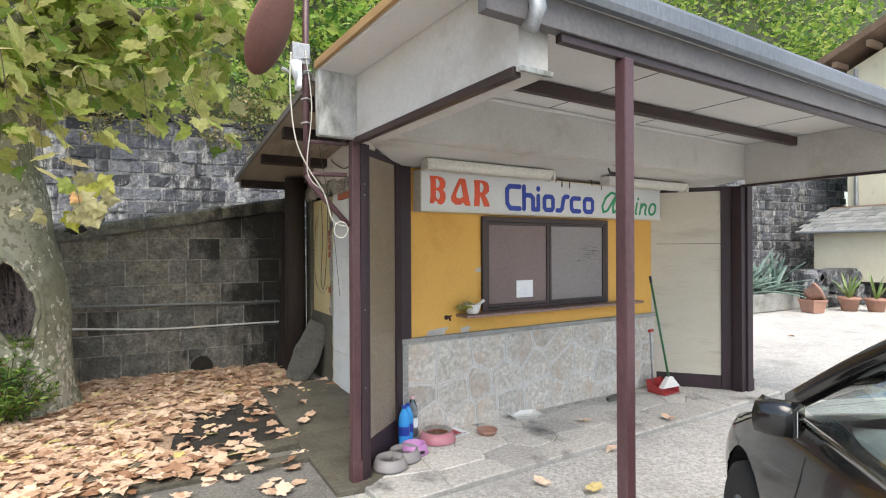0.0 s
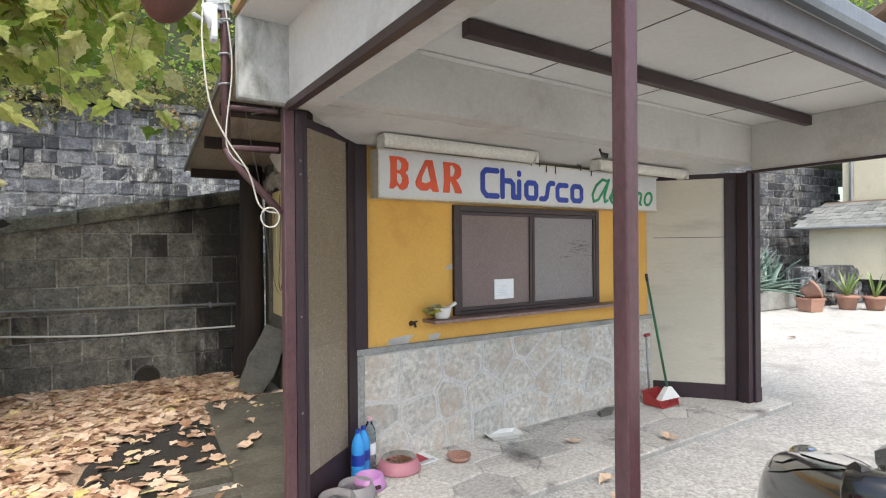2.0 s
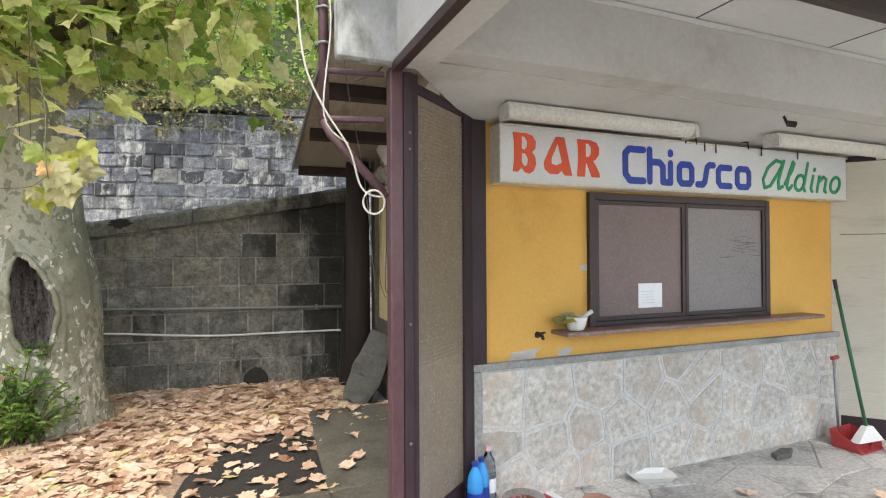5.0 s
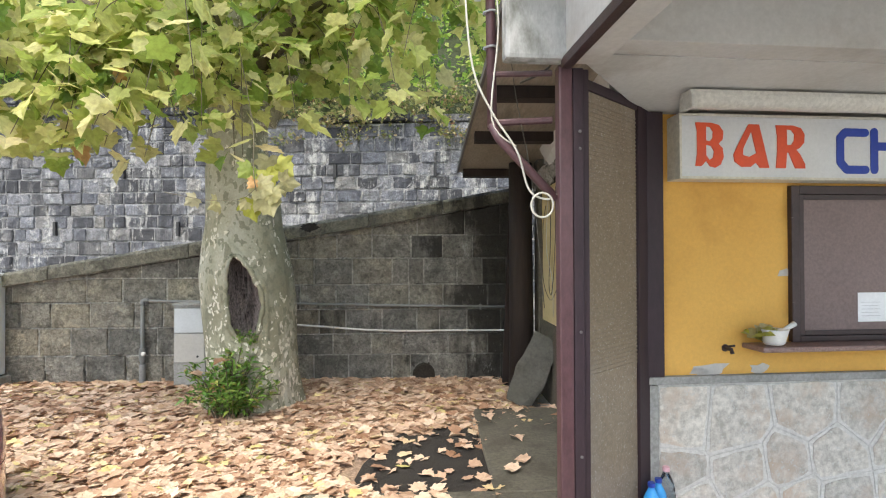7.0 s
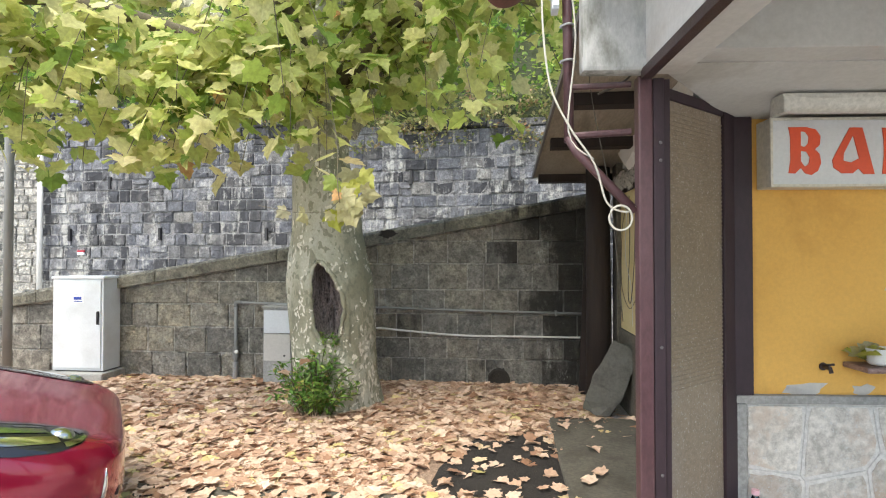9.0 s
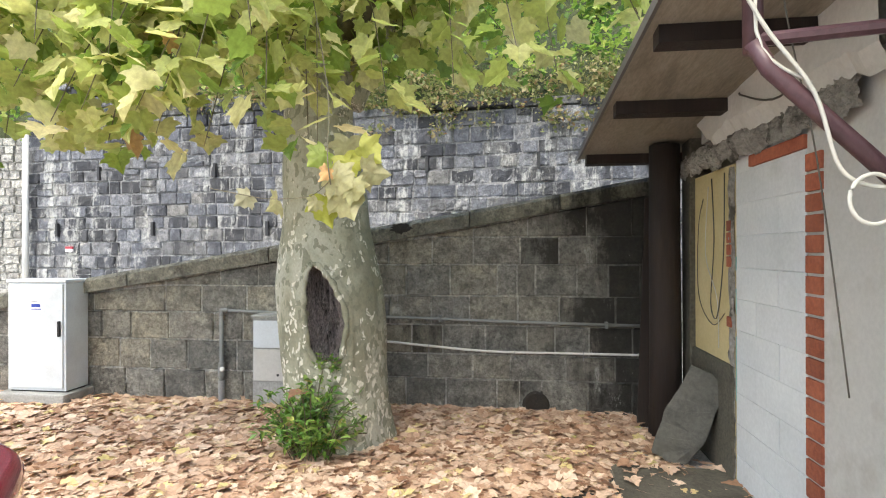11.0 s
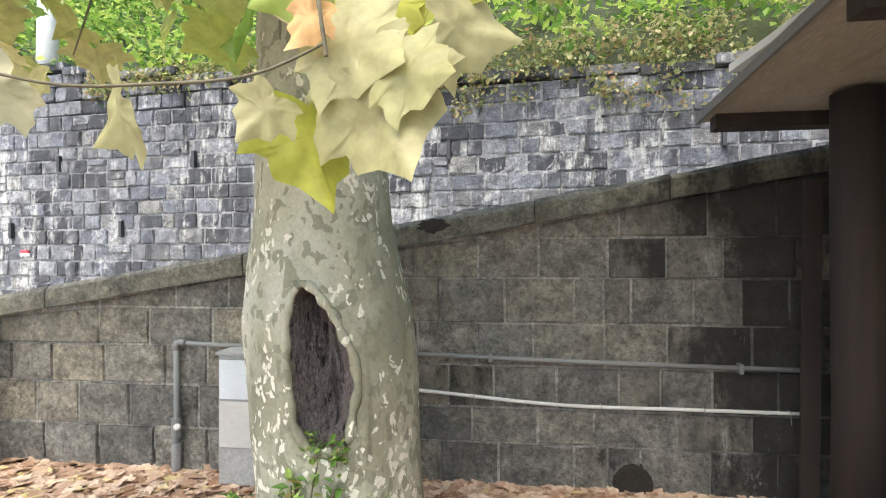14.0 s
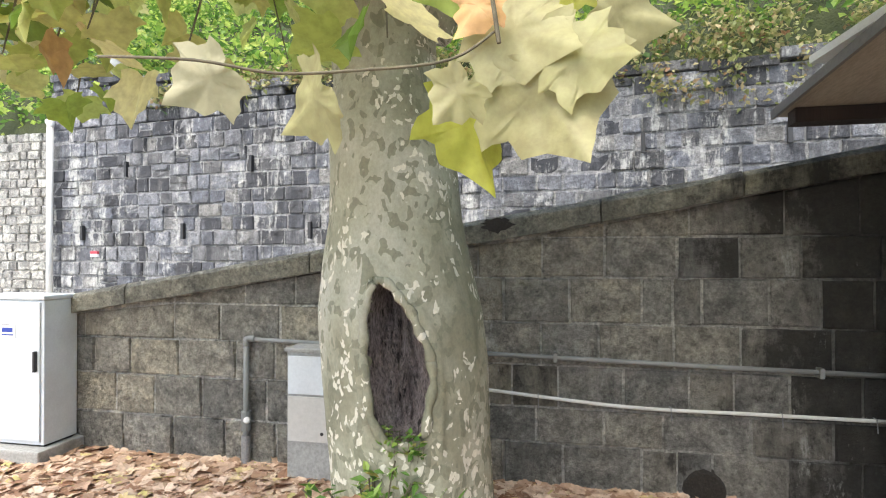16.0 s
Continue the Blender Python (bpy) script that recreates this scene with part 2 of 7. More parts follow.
PALE_YELLOW = surface("faded_yellow_plaster", (0.50, 0.40, 0.19), (0.62, 0.52, 0.29), 1.6, 40, 0.85, 0.2, stain=(0.27, 0.20, 0.09), stain_at=(0.56, 0.76), grain=0.15)
WHITE = surface("dirty_white_plaster", (0.46, 0.445, 0.41), (0.58, 0.565, 0.53), 0.9, 40, 0.85, 0.12, stain=(0.33, 0.29, 0.235), stain_at=(0.54, 0.76), stain_scale=1.4, grain=0.15)
CEIL = surface("off_white_ceiling_board", (0.54, 0.53, 0.505), (0.64, 0.63, 0.60), 0.8, 35, 0.85, 0.05, stain=(0.56, 0.53, 0.47), stain_at=(0.6, 0.9), grain=0.12)
CAPCONC = surface("weathered_fibre_cement", (0.34, 0.345, 0.33), (0.50, 0.505, 0.49), 3, 25, 0.85, 0.3, stain=(0.17, 0.175, 0.15), stain_at=(0.5, 0.64), stain_scale=5, stretch=(1, 1, 0.45))
PANEL = surface("cream_panel", (0.52, 0.485, 0.40), (0.62, 0.585, 0.50), 0.8, 30, 0.7, 0.1, stain=(0.40, 0.365, 0.30), stain_at=(0.58, 0.78), stretch=(0.6, 0.6, 3.5), grain=0.12)
RIBBED = surface("dirty_ribbed_glass", (0.20, 0.155, 0.105), (0.31, 0.25, 0.18), 1.6, 45, 0.4, 0.3, stain=(0.37, 0.33, 0.28), stain_at=(0.52, 0.8), stain_scale=1.2, specks=(0.5, 0.47, 0.42))
PURPLE = surface("purple_black_metal", (0.018, 0.008, 0.012), (0.038, 0.020, 0.027), 4, 50, 0.58, 0.1, stain=(0.05, 0.038, 0.045), stain_at=(0.66, 0.8), stretch=(1, 1, 0.4))
RUSTRED = surface("red_brown_painted_steel", (0.066, 0.030, 0.035), (0.112, 0.056, 0.062), 4, 50, 0.4, 0.12, stain=(0.24, 0.15, 0.135), stain_at=(0.64, 0.76), stretch=(1, 1, 0.5))
FRAMEBROWN = surface("dark_brown_frame", (0.028, 0.015, 0.015), (0.055, 0.032, 0.031), 4, 45, 0.45, 0.12, stain=(0.12, 0.09, 0.082), stain_at=(0.66, 0.8))
SHUTTER = surface("mauve_brown_shutter", (0.175, 0.125, 0.115), (0.235, 0.175, 0.165), 1.4, 60, 0.6, 0.08, stain=(0.28, 0.235, 0.225), stain_at=(0.62, 0.85))
SHUTTER_GREY = surface("grey_mauve_shutter", (0.215, 0.19, 0.19), (0.29, 0.26, 0.26), 1.4, 60, 0.6, 0.08, stain=(0.33, 0.30, 0.30), stain_at=(0.62, 0.85))
GRANITE = surface("red_granite", (0.14, 0.075, 0.06), (0.30, 0.19, 0.16), 30, 120, 0.4, 0.1, specks=(0.4, 0.33, 0.3))
SLATE = surface("grey_crazy_paving_stone", (0.42, 0.40, 0.355), (0.66, 0.64, 0.59), 7, 26, 0.8, 0.6, stain=(0.48, 0.39, 0.31), stain_at=(0.50, 0.68), stain_scale=4.5, vary=0.22, specks=(0.52, 0.52, 0.5), grain=0.55)
PALE_JOINT = surface("pale_cement_joint", (0.54, 0.53, 0.50), (0.67, 0.66, 0.63), 6, 50, 0.9, 0.4)
GUTTER = surface("grey_zinc", (0.135, 0.148, 0.165), (0.215, 0.23, 0.25), 1.4, 40, 0.5, 0.08, 0.35, stain=(0.34, 0.35, 0.36), stain_at=(0.62, 0.8), stretch=(1.5, 1.5, 0.5))
FASCIA = surface("grey_brown_fascia", (0.095, 0.087, 0.086), (0.15, 0.139, 0.137), 2, 40, 0.6, 0.1, stain=(0.23, 0.22, 0.215), stain_at=(0.62, 0.8))
OCHRE_WOOD = surface("ochre_edge_board", (0.30, 0.18, 0.07), (0.48, 0.31, 0.14), 4, 40, 0.8, 0.2, stain=(0.16, 0.11, 0.06), stain_at=(0.5, 0.66), stain_scale=5, stretch=(1, 0.1, 1))
PLY = surface("weathered_plywood", (0.22, 0.19, 0.145), (0.34, 0.30, 0.24), 1.6, 35, 0.8, 0.15, stain=(0.09, 0.07, 0.05), stain_at=(0.54, 0.8), stretch=(2, 0.4, 1))
DARKWOOD = surface("dark_stained_timber", (0.010, 0.006, 0.005), (0.034, 0.022, 0.017), 4, 40, 0.85, 0.5, stain=(0.05, 0.04, 0.033), stain_at=(0.6, 0.75), stretch=(3, 3, 0.25))
BRICKRED = surface("red_hollow_brick", (0.28, 0.075, 0.04), (0.40, 0.13, 0.07), 5, 40, 0.85, 0.4, vary=0.3)
BLOCKWHITE = surface("white_aerated_block", (0.60, 0.62, 0.63), (0.72, 0.735, 0.74), 2, 40, 0.85, 0.25, stain=(0.50, 0.53, 0.52), stain_at=(0.6, 0.8), vary=0.08, grain=0.15)
TURQUOISE = paint("turquoise_paint", (0.30, 0.55, 0.50), 0.6)
RUBBLE = surface("broken_mortar", (0.24, 0.22, 0.19), (0.48, 0.45, 0.40), 7, 30, 0.95, 1.0, stain=(0.11, 0.10, 0.085), stain_at=(0.5, 0.6), stain_scale=6, dist=0.04)
SLABSTONE = surface("grey_stone_slab", (0.06, 0.058, 0.05), (0.14, 0.135, 0.118), 4, 30, 0.85, 0.6, stain=(0.085, 0.085, 0.07), stain_at=(0.5, 0.7))
ACRYLIC = surface("white_sign_acrylic", (0.60, 0.61, 0.61), (0.68, 0.69, 0.69), 1.0, 60, 0.35, 0.03, stain=(0.60, 0.595, 0.57), stain_at=(0.6, 0.9), grain=0.12)
SIGNFRAME = surface("cream_sign_box", (0.58, 0.54, 0.45), (0.68, 0.645, 0.55), 3, 50, 0.5, 0.05)
RED = paint("red_lettering", (0.72, 0.085, 0.025), 0.4)
BLUE = paint("blue_lettering", (0.015, 0.05, 0.36), 0.4)
GREEN = paint("green_lettering", (0.02, 0.30, 0.12), 0.4)
DIFFUSER = surface("yellowed_tube_cover", (0.52, 0.50, 0.44), (0.64, 0.62, 0.56), 2, 50, 0.45, 0.05, stain=(0.40, 0.36, 0.29), stain_at=(0.6, 0.85))
GREYPRINT = paint("faded_print", (0.55, 0.56, 0.58), 0.7)
PAPER = paint("white_paper", (0.82, 0.84, 0.86), 0.8)
BARK = plane_bark("plane_bark")
HOLLOW = surface("dark_rotten_wood", (0.06, 0.045, 0.043), (0.52, 0.44, 0.42), 9, 40, 0.9, 1.0, stain=(0.02, 0.016, 0.015), stain_at=(0.56, 0.66), stain_scale=11, stretch=(1.7, 1.7, 0.9), dist=0.08, grain=0.6)
TWIG = surface("twig_bark", (0.075, 0.06, 0.035), (0.16, 0.14, 0.085), 8, 60, 0.85, 0.3)
LEAF = leafy("plane_leaf", [(0, (0.15, 0.255, 0.05)), (0.15, (0.31, 0.42, 0.085)), (0.4, (0.50, 0.565, 0.18)), (0.8, (0.66, 0.665, 0.29)), (0.98, (0.73, 0.69, 0.41)), (1, (0.50, 0.27, 0.09))], 0.6)
LEAF_PALE = leafy("pale_yellow_leaf", [(0, (0.36, 0.345, 0.16)), (0.6, (0.42, 0.395, 0.21)), (1, (0.46, 0.435, 0.29))], 0.4)
LEAF_OLIVE = leafy("olive_leaf", [(0, (0.40, 0.42, 0.07)), (1, (0.52, 0.52, 0.14))], 0.5)
ORANGE = leafy("orange_leaf", [(0, (0.62, 0.34, 0.13)), (1, (0.66, 0.42, 0.20))], 0.4)
DRY = leafy("dry_leaf", [(0, (0.27, 0.14, 0.08)), (0.2, (0.44, 0.28, 0.19)), (0.55, (0.62, 0.44, 0.33)), (0.9, (0.74, 0.58, 0.46)), (0.97, (0.68, 0.54, 0.28)), (1, (0.52, 0.47, 0.18))], 0.12, 0.75)
SHRUB = leafy("shrub_leaf", [(0, (0.07, 0.17, 0.03)), (0.6, (0.18, 0.34, 0.06)), (0.92, (0.34, 0.46, 0.11)), (1, (0.45, 0.32, 0.12))], 0.3, 0.4)
WOODS = leafy("hillside_leaf", [(0, (0.05, 0.125, 0.028)), (0.4, (0.17, 0.31, 0.055)), (0.8, (0.36, 0.48, 0.10)), (1, (0.50, 0.54, 0.17))], 0.55)
CREEPER = leafy("dry_creeper_leaf", [(0, (0.11, 0.16, 0.045)), (0.5, (0.28, 0.30, 0.12)), (0.85, (0.44, 0.38, 0.21)), (1, (0.30, 0.17, 0.10))], 0.4)
HILL = surface("hillside_earth", (0.02, 0.03, 0.01), (0.07, 0.085, 0.03), 0.8, 12, 0.95, 1.0, dist=0.1)
GREYPIPE = paint("grey_pvc", (0.21, 0.215, 0.21), 0.55)
WHITEPIPE = paint("white_pvc", (0.66, 0.66, 0.63), 0.5)
CABINET = paint("pale_grey_polyester", (0.64, 0.68, 0.71), 0.5)
BLACK = paint("black_plastic", (0.02, 0.02, 0.022), 0.45)
GALV = surface("galvanised_steel", (0.30, 0.31, 0.32), (0.42, 0.43, 0.44), 3, 60, 0.5, 0.05, 0.6)
DISH = surface("rust_brown_dish", (0.16, 0.065, 0.05), (0.23, 0.105, 0.085), 3, 50, 0.6, 0.1)
TERRA = surface("terracotta", (0.30, 0.155, 0.11), (0.42, 0.245, 0.185), 6, 50, 0.8, 0.2)
PINK = paint("dusty_pink_plastic", (0.48, 0.20, 0.24), 0.45)
LILAC = paint("lilac_plastic", (0.50, 0.24, 0.50), 0.4)
GREYBOWL = paint("grey_plastic", (0.27, 0.255, 0.26), 0.5)
STEEL = surface("bowl_steel", (0.45, 0.45, 0.44), (0.62, 0.62, 0.6), 6, 60, 0.3, 0.05, 0.9)
KIBBLE = surface("kibble", (0.12, 0.05, 0.02), (0.25, 0.12, 0.055), 40, 160, 0.8, 0.9)
BLUEPLASTIC = clear("blue_bottle_plastic", (0.06, 0.42, 0.95), 0.1)
BLUEPLASTIC.node_tree.nodes["Principled BSDF"].inputs["Transmission Weight"].default_value = 0.25
CLEARPLASTIC = clear("clear_bottle_plastic", (0.82, 0.88, 0.92), 0.08)
WATER = clear("water", (0.9, 0.95, 0.97), 0.0)
CAPPINK = paint("bottle_cap", (0.75, 0.45, 0.5), 0.4)
FOAM = paint("white_foam", (0.80, 0.80, 0.77), 0.6)
REDPLASTIC = paint("red_plastic", (0.42, 0.045, 0.045), 0.45)
GREENSTICK = paint("green_metal_stick", (0.03, 0.14, 0.06), 0.4)
REDPRINT = paint("red_print", (0.40, 0.04, 0.06), 0.5)
CABLE = paint("white_cable", (0.55, 0.53, 0.46), 0.5)
DARKCABLE = paint("dark_cable", (0.07, 0.06, 0.045), 0.5)
CREAMHOUSE = surface("cream_render", (0.58, 0.53, 0.40), (0.70, 0.65, 0.51), 0.7, 25, 0.85, 0.15, stain=(0.42, 0.38, 0.30), stain_at=(0.6, 0.85), grain=0.12)
ROOFSLATE = surface("grey_slate_roof", (0.17, 0.18, 0.18), (0.30, 0.31, 0.31), 3, 30, 0.7, 0.3, vary=0.4)
EAVEWOOD = surface("brown_eave_timber", (0.12, 0.075, 0.05), (0.21, 0.14, 0.10), 4, 30, 0.8, 0.2)
AGAVE = surface("blue_green_agave", (0.10, 0.17, 0.14), (0.20, 0.28, 0.24), 3, 30, 0.5, 0.1)
ALOE = surface("green_aloe", (0.07, 0.16, 0.035), (0.26, 0.33, 0.11), 4, 30, 0.5, 0.1)
CARRED = car_paint("crimson_car_paint", (0.29, 0.007, 0.034))
CARBLACK = car_paint("black_car_paint", (0.008, 0.008, 0.008))
CARBLACK.node_tree.nodes["Principled BSDF"].inputs["Metallic"].default_value = 0.0
CARBLACK.node_tree.nodes["Principled BSDF"].inputs["Coat Weight"].default_value = 0.6
TYRE = surface("tyre_rubber", (0.012, 0.012, 0.012), (0.03, 0.03, 0.03), 5, 60, 0.85, 0.3)
ALLOY = surface("alloy", (0.40, 0.41, 0.42), (0.55, 0.56, 0.57), 4, 60, 0.3, 0.03, 0.9)
LAMPBED = car_paint("smoked_lamp_cover", (0.018, 0.019, 0.021))
CHROME = surface("chrome", (0.70, 0.71, 0.72), (0.80, 0.81, 0.82), 4, 60, 0.12, 0.0, 1.0)
GLASS = clear("car_glass", (0.80, 0.93, 0.93), 0.01)
LENS = clear("lamp_glass", (0.95, 0.97, 0.98), 0.02)
MIRROR = surface("mirror_glass", (0.80, 0.81, 0.82), (0.82, 0.83, 0.84), 4, 60, 0.04, 0.0, 1.0)
# cabin grey lifted towards teal: the windows' sky reflection is put into its colour
SEATGREY = surface("seat_fabric_with_reflection", (0.10, 0.115, 0.12), (0.19, 0.205, 0.21), 6, 60, 0.9, 0.2)


# ---- building tools ----
def mesh_of(name, bm, material, smooth=False):
    me = bpy.data.meshes.new(name)
    bmesh.ops.recalc_face_normals(bm, faces=bm.faces[:])
    bm.to_mesh(me)
    bm.free()
    me.materials.append(material)
    if smooth:
        for p in me.polygons:
            p.use_smooth = True
    return me


def part(name, bm, material, parent=None, label="", smooth=False, m=None):
    ob = new(name, mesh_of(name, bm, material, smooth))
    if parent:
        ob.parent = parent
    if m is not None:
        ob.matrix_basis = m
    if label:
        ob["label"] = label
    return ob


def thing(name, label, category, m=None, group="", kind=""):
    ob = new(name)
    ob.empty_display_size = 0.1
    if m is not None:
        ob.matrix_basis = m
    return tagged(ob, label, category, group, kind)


def box(bm, x0, y0, z0, x1, y1, z1, bevel=0.0, m=None):
    v = [bm.verts.new((x, y, z)) for z in (z0, z1) for x, y in ((x0, y0), (x1, y0), (x1, y1), (x0, y1))]
    f = [bm.faces.new([v[i] for i in q]) for q in ((3, 2, 1, 0), (4, 5, 6, 7), (0, 1, 5, 4), (1, 2, 6, 5), (2, 3, 7, 6), (3, 0, 4, 7))]
    if bevel:
        e = list({e for q in f for e in q.edges})
        r = bmesh.ops.bevel(bm, geom=e, offset=bevel, segments=2, profile=0.6, affect="EDGES")
        v = list({w for q in r["faces"] for w in q.verts} | {w for w in v if w.is_valid})
    if m is not None:
        bmesh.ops.transform(bm, matrix=m, verts=v)
    return bm


def B(*a, **k):
    return box(bmesh.new(), *a, **k)


def tube(bm, pts, r, n=8, cap=True):
    """A round tube along points; r is one radius or one for each point."""
    pts = [Vector(p) for p in pts]
    rs = [float(q) for q in r] if isinstance(r, (list, tuple)) else [r] * len(pts)
    rings, ref = [], Vector((0.31, 0.17, 0.93))
    for i, p in enumerate(pts):
        d = (pts[min(i + 1, len(pts) - 1)] - pts[max(i - 1, 0)]).normalized()
        s = d.cross(ref)
        if s.length < 0.2:
            s = d.cross(Vector((1, 0, 0)))
        s.normalize()
        t = s.cross(d)
        rings.append([bm.verts.new(p + rs[i] * (math.cos(a) * s + math.sin(a) * t)) for a in (2 * math.pi * k / n for k in range(n))])
    for a, b in zip(rings, rings[1:]):
        for k in range(n):
            bm.faces.new((a[k], a[(k + 1) % n], b[(k + 1) % n], b[k]))
    if cap:
        bm.faces.new(rings[0][::-1])
        bm.faces.new(rings[-1])
    return bm


def curve_pts(pts, n=6):
    """Points along a smooth curve through pts."""
    pts = [Vector(p) for p in pts]
    out = []
    for i in range(len(pts) - 1):
        p0, p1, p2, p3 = pts[max(i - 1, 0)], pts[i], pts[i + 1], pts[min(i + 2, len(pts) - 1)]
        for k in range(n):
            t = k / n
            out.append(0.5 * (2 * p1 + (p2 - p0) * t + (2 * p0 - 5 * p1 + 4 * p2 - p3) * t * t + (3 * p1 - p0 - 3 * p2 + p3) * t ** 3))
    return out + [pts[-1]]


def lathe(bm, profile, n=24, m=None):
    """A turned shape from (radius, height) pairs."""
    rings = []
    for r, z in profile:
        if r < 1e-5:
            rings.append([bm.verts.new((0, 0, z))])
        else:
            rings.append([bm.verts.new((r * math.cos(2 * math.pi * k / n), r * math.sin(2 * math.pi * k / n), z)) for k in range(n)])
    for a, b in zip(rings, rings[1:]):
        for k in range(n):
            q = [a[k % len(a)], a[(k + 1) % len(a)], b[(k + 1) % len(b)], b[k % len(b)]]
            q = list(dict.fromkeys(q))
            if len(q) > 2:
                bm.faces.new(q)
    if m is not None:
        bmesh.ops.transform(bm, matrix=m, verts=[v for r in rings for v in r])
    return bm


def prism(bm, poly, z0, z1, bevel=0.0):
    """A flat piece with the outline poly between two heights."""
    lo, hi = [bm.verts.new((x, y, z0)) for x, y in poly], [bm.verts.new((x, y, z1)) for x, y in poly]
    n = len(poly)
    top = bm.faces.new(hi)
    bm.faces.new(lo[::-1])
    for k in range(n):
        bm.faces.new((lo[k], lo[(k + 1) % n], hi[(k + 1) % n], hi[k]))
    if bevel:
        bmesh.ops.bevel(bm, geom=list(top.edges), offset=bevel, segments=1, affect="EDGES")
    return bm


def raw(name, verts, faces, material, parent=None, smooth=False):
    me = bpy.data.meshes.new(name)
    me.from_pydata(verts, [], faces)
    me.materials.append(material)
    if smooth:
        me.polygons.foreach_set("use_smooth", [True] * len(me.polygons))
    ob = new(name, me)
    if parent:
        ob.parent = parent
    return ob


# leaf outlines: a lobed plane leaf and a plain pointed leaf
HALF = [(0.12, -0.05), (0.32, -0.10), (0.52, -0.05), (0.46, 0.08), (0.50, 0.19), (0.62, 0.26), (0.73, 0.47), (0.55, 0.47), (0.44, 0.52), (0.42, 0.72), (0.22, 0.80)]
LOBED = np.array([(0, 0.32, 0.0), (0, 0.04, 0.0)] + [(x, y, 0.12 * x + 0.05) for x, y in HALF] + [(0, 1.06, -0.10)] + [(-x, y, 0.12 * x + 0.05) for x, y in HALF[::-1]])
LOBED_F = [(0, k, k + 1 if k < len(LOBED) - 1 else 1) for k in range(1, len(LOBED))]
POINTED = np.array([(0, 0, 0), (0.2, 0.4, 0.05), (0, 1, -0.08), (-0.2, 0.4, 0.05)])
POINTED_F = [(0, 1, 2), (0, 2, 3)]


def turns(n, rng, tilt, face=None):
    """Random turns: yaw all round, tilt by up to that many degrees."""
    out = []
    for k in range(n):
        e = Euler((radians(rng.uniform(-tilt, tilt)), radians(rng.uniform(-tilt, tilt)), rng.uniform(0, 2 * math.pi)), "XYZ")
        out.append(np.array(e.to_matrix()))
    return out


def leaves(name, places, mats, sizes, material, parent=None, shape=(LOBED, LOBED_F), curl=None):
    """Many separate blades in one mesh."""
    tv, tf = shape
    n, k = len(places), len(tv)
    verts = np.empty((n * k, 3))
    faces = []
    for i in range(n):
        v = tv.copy()
        if curl is not None:
            v[:, 2] *= curl[i]
        verts[i * k:(i + 1) * k] = (v * sizes[i]) @ mats[i].T + places[i]
        faces.extend([tuple(a + i * k for a in f) for f in tf])
    return raw(name, verts.tolist(), faces, material, parent)


# ---- ground ----
def sheet(name, x0, y0, x1, y1, z, material, label, category, bumpy=0.0, nx=2, ny=2):
    vs, fs = [], []
    for j in range(ny):
        for i in range(nx):
            x, y = x0 + (x1 - x0) * i / (nx - 1), y0 + (y1 - y0) * j / (ny - 1)
            edge = min(i, j, nx - 1 - i, ny - 1 - j) == 0
            vs.append((x, y, z + (0 if edge else bumpy * noise.noise(Vector((x * 2.1, y * 2.1, 0.3))))))
    for j in range(ny - 1):
        for i in range(nx - 1):
            a = j * nx + i
            fs.append((a, a + 1, a + nx + 1, a + nx))
    return tagged(raw(name, vs, fs, material, smooth=True), label, category, kind="structure")


sheet("ground", -900, -900, 900, 900, -0.012, LOT, "pale grey gritty concrete parking ground", "ground")

# the kiosk stands a few degrees askew: u along its front, v into it
K0, KU, KV = Vector((1.77, 3.84, 0)), Vector((math.cos(radians(3.5)), math.sin(radians(3.5)), 0)), Vector((-math.sin(radians(3.5)), math.cos(radians(3.5)), 0))
KM = pose(1.77, 3.84, 0, 0, 0, 3.5)


def kp(u, v, z=0.0):
    return K0 + u * KU + v * KV + Vector((0, 0, z))


def near_top(x):
    """Underside of the sloping coping."""
    return 1.755 + (0.165 if x < 0 else 0.175) * x


# ---- stone pieces ----
def block_mesh(name, w, hl, hr, depth, rng, rough, material, e=0.018, lip=0.014):
    """A stone with chamfered edges and an uneven face towards -y; its top may slope from hl to hr."""
    bm = bmesh.new()
    grid = []
    for j in range(4):
        row = []
        for i in range(4):
            fx = (0, e / w, 1 - e / w, 1)[i]
            h = hl + (hr - hl) * fx
            fz = (0, e / max(h, 0.05), 1 - e / max(h, 0.05), 1)[j]
            edge = i in (0, 3) or j in (0, 3)
            y = lip if edge else -rng.uniform(0, rough)
            row.append(bm.verts.new((fx * w, y, fz * h)))
        grid.append(row)
    for j in range(3):
        for i in range(3):
            bm.faces.new((grid[j][i], grid[j][i + 1], grid[j + 1][i + 1], grid[j + 1][i]))
    ring = grid[0] + [grid[1][3], grid[2][3]] + grid[3][::-1] + [grid[2][0], grid[1][0]]
    back = [bm.verts.new((v.co.x, depth, v.co.z)) for v in ring]
    for k in range(12):
        bm.faces.new((ring[(k + 1) % 12], ring[k], back[k], back[(k + 1) % 12]))
    return mesh_of(name, bm, material)


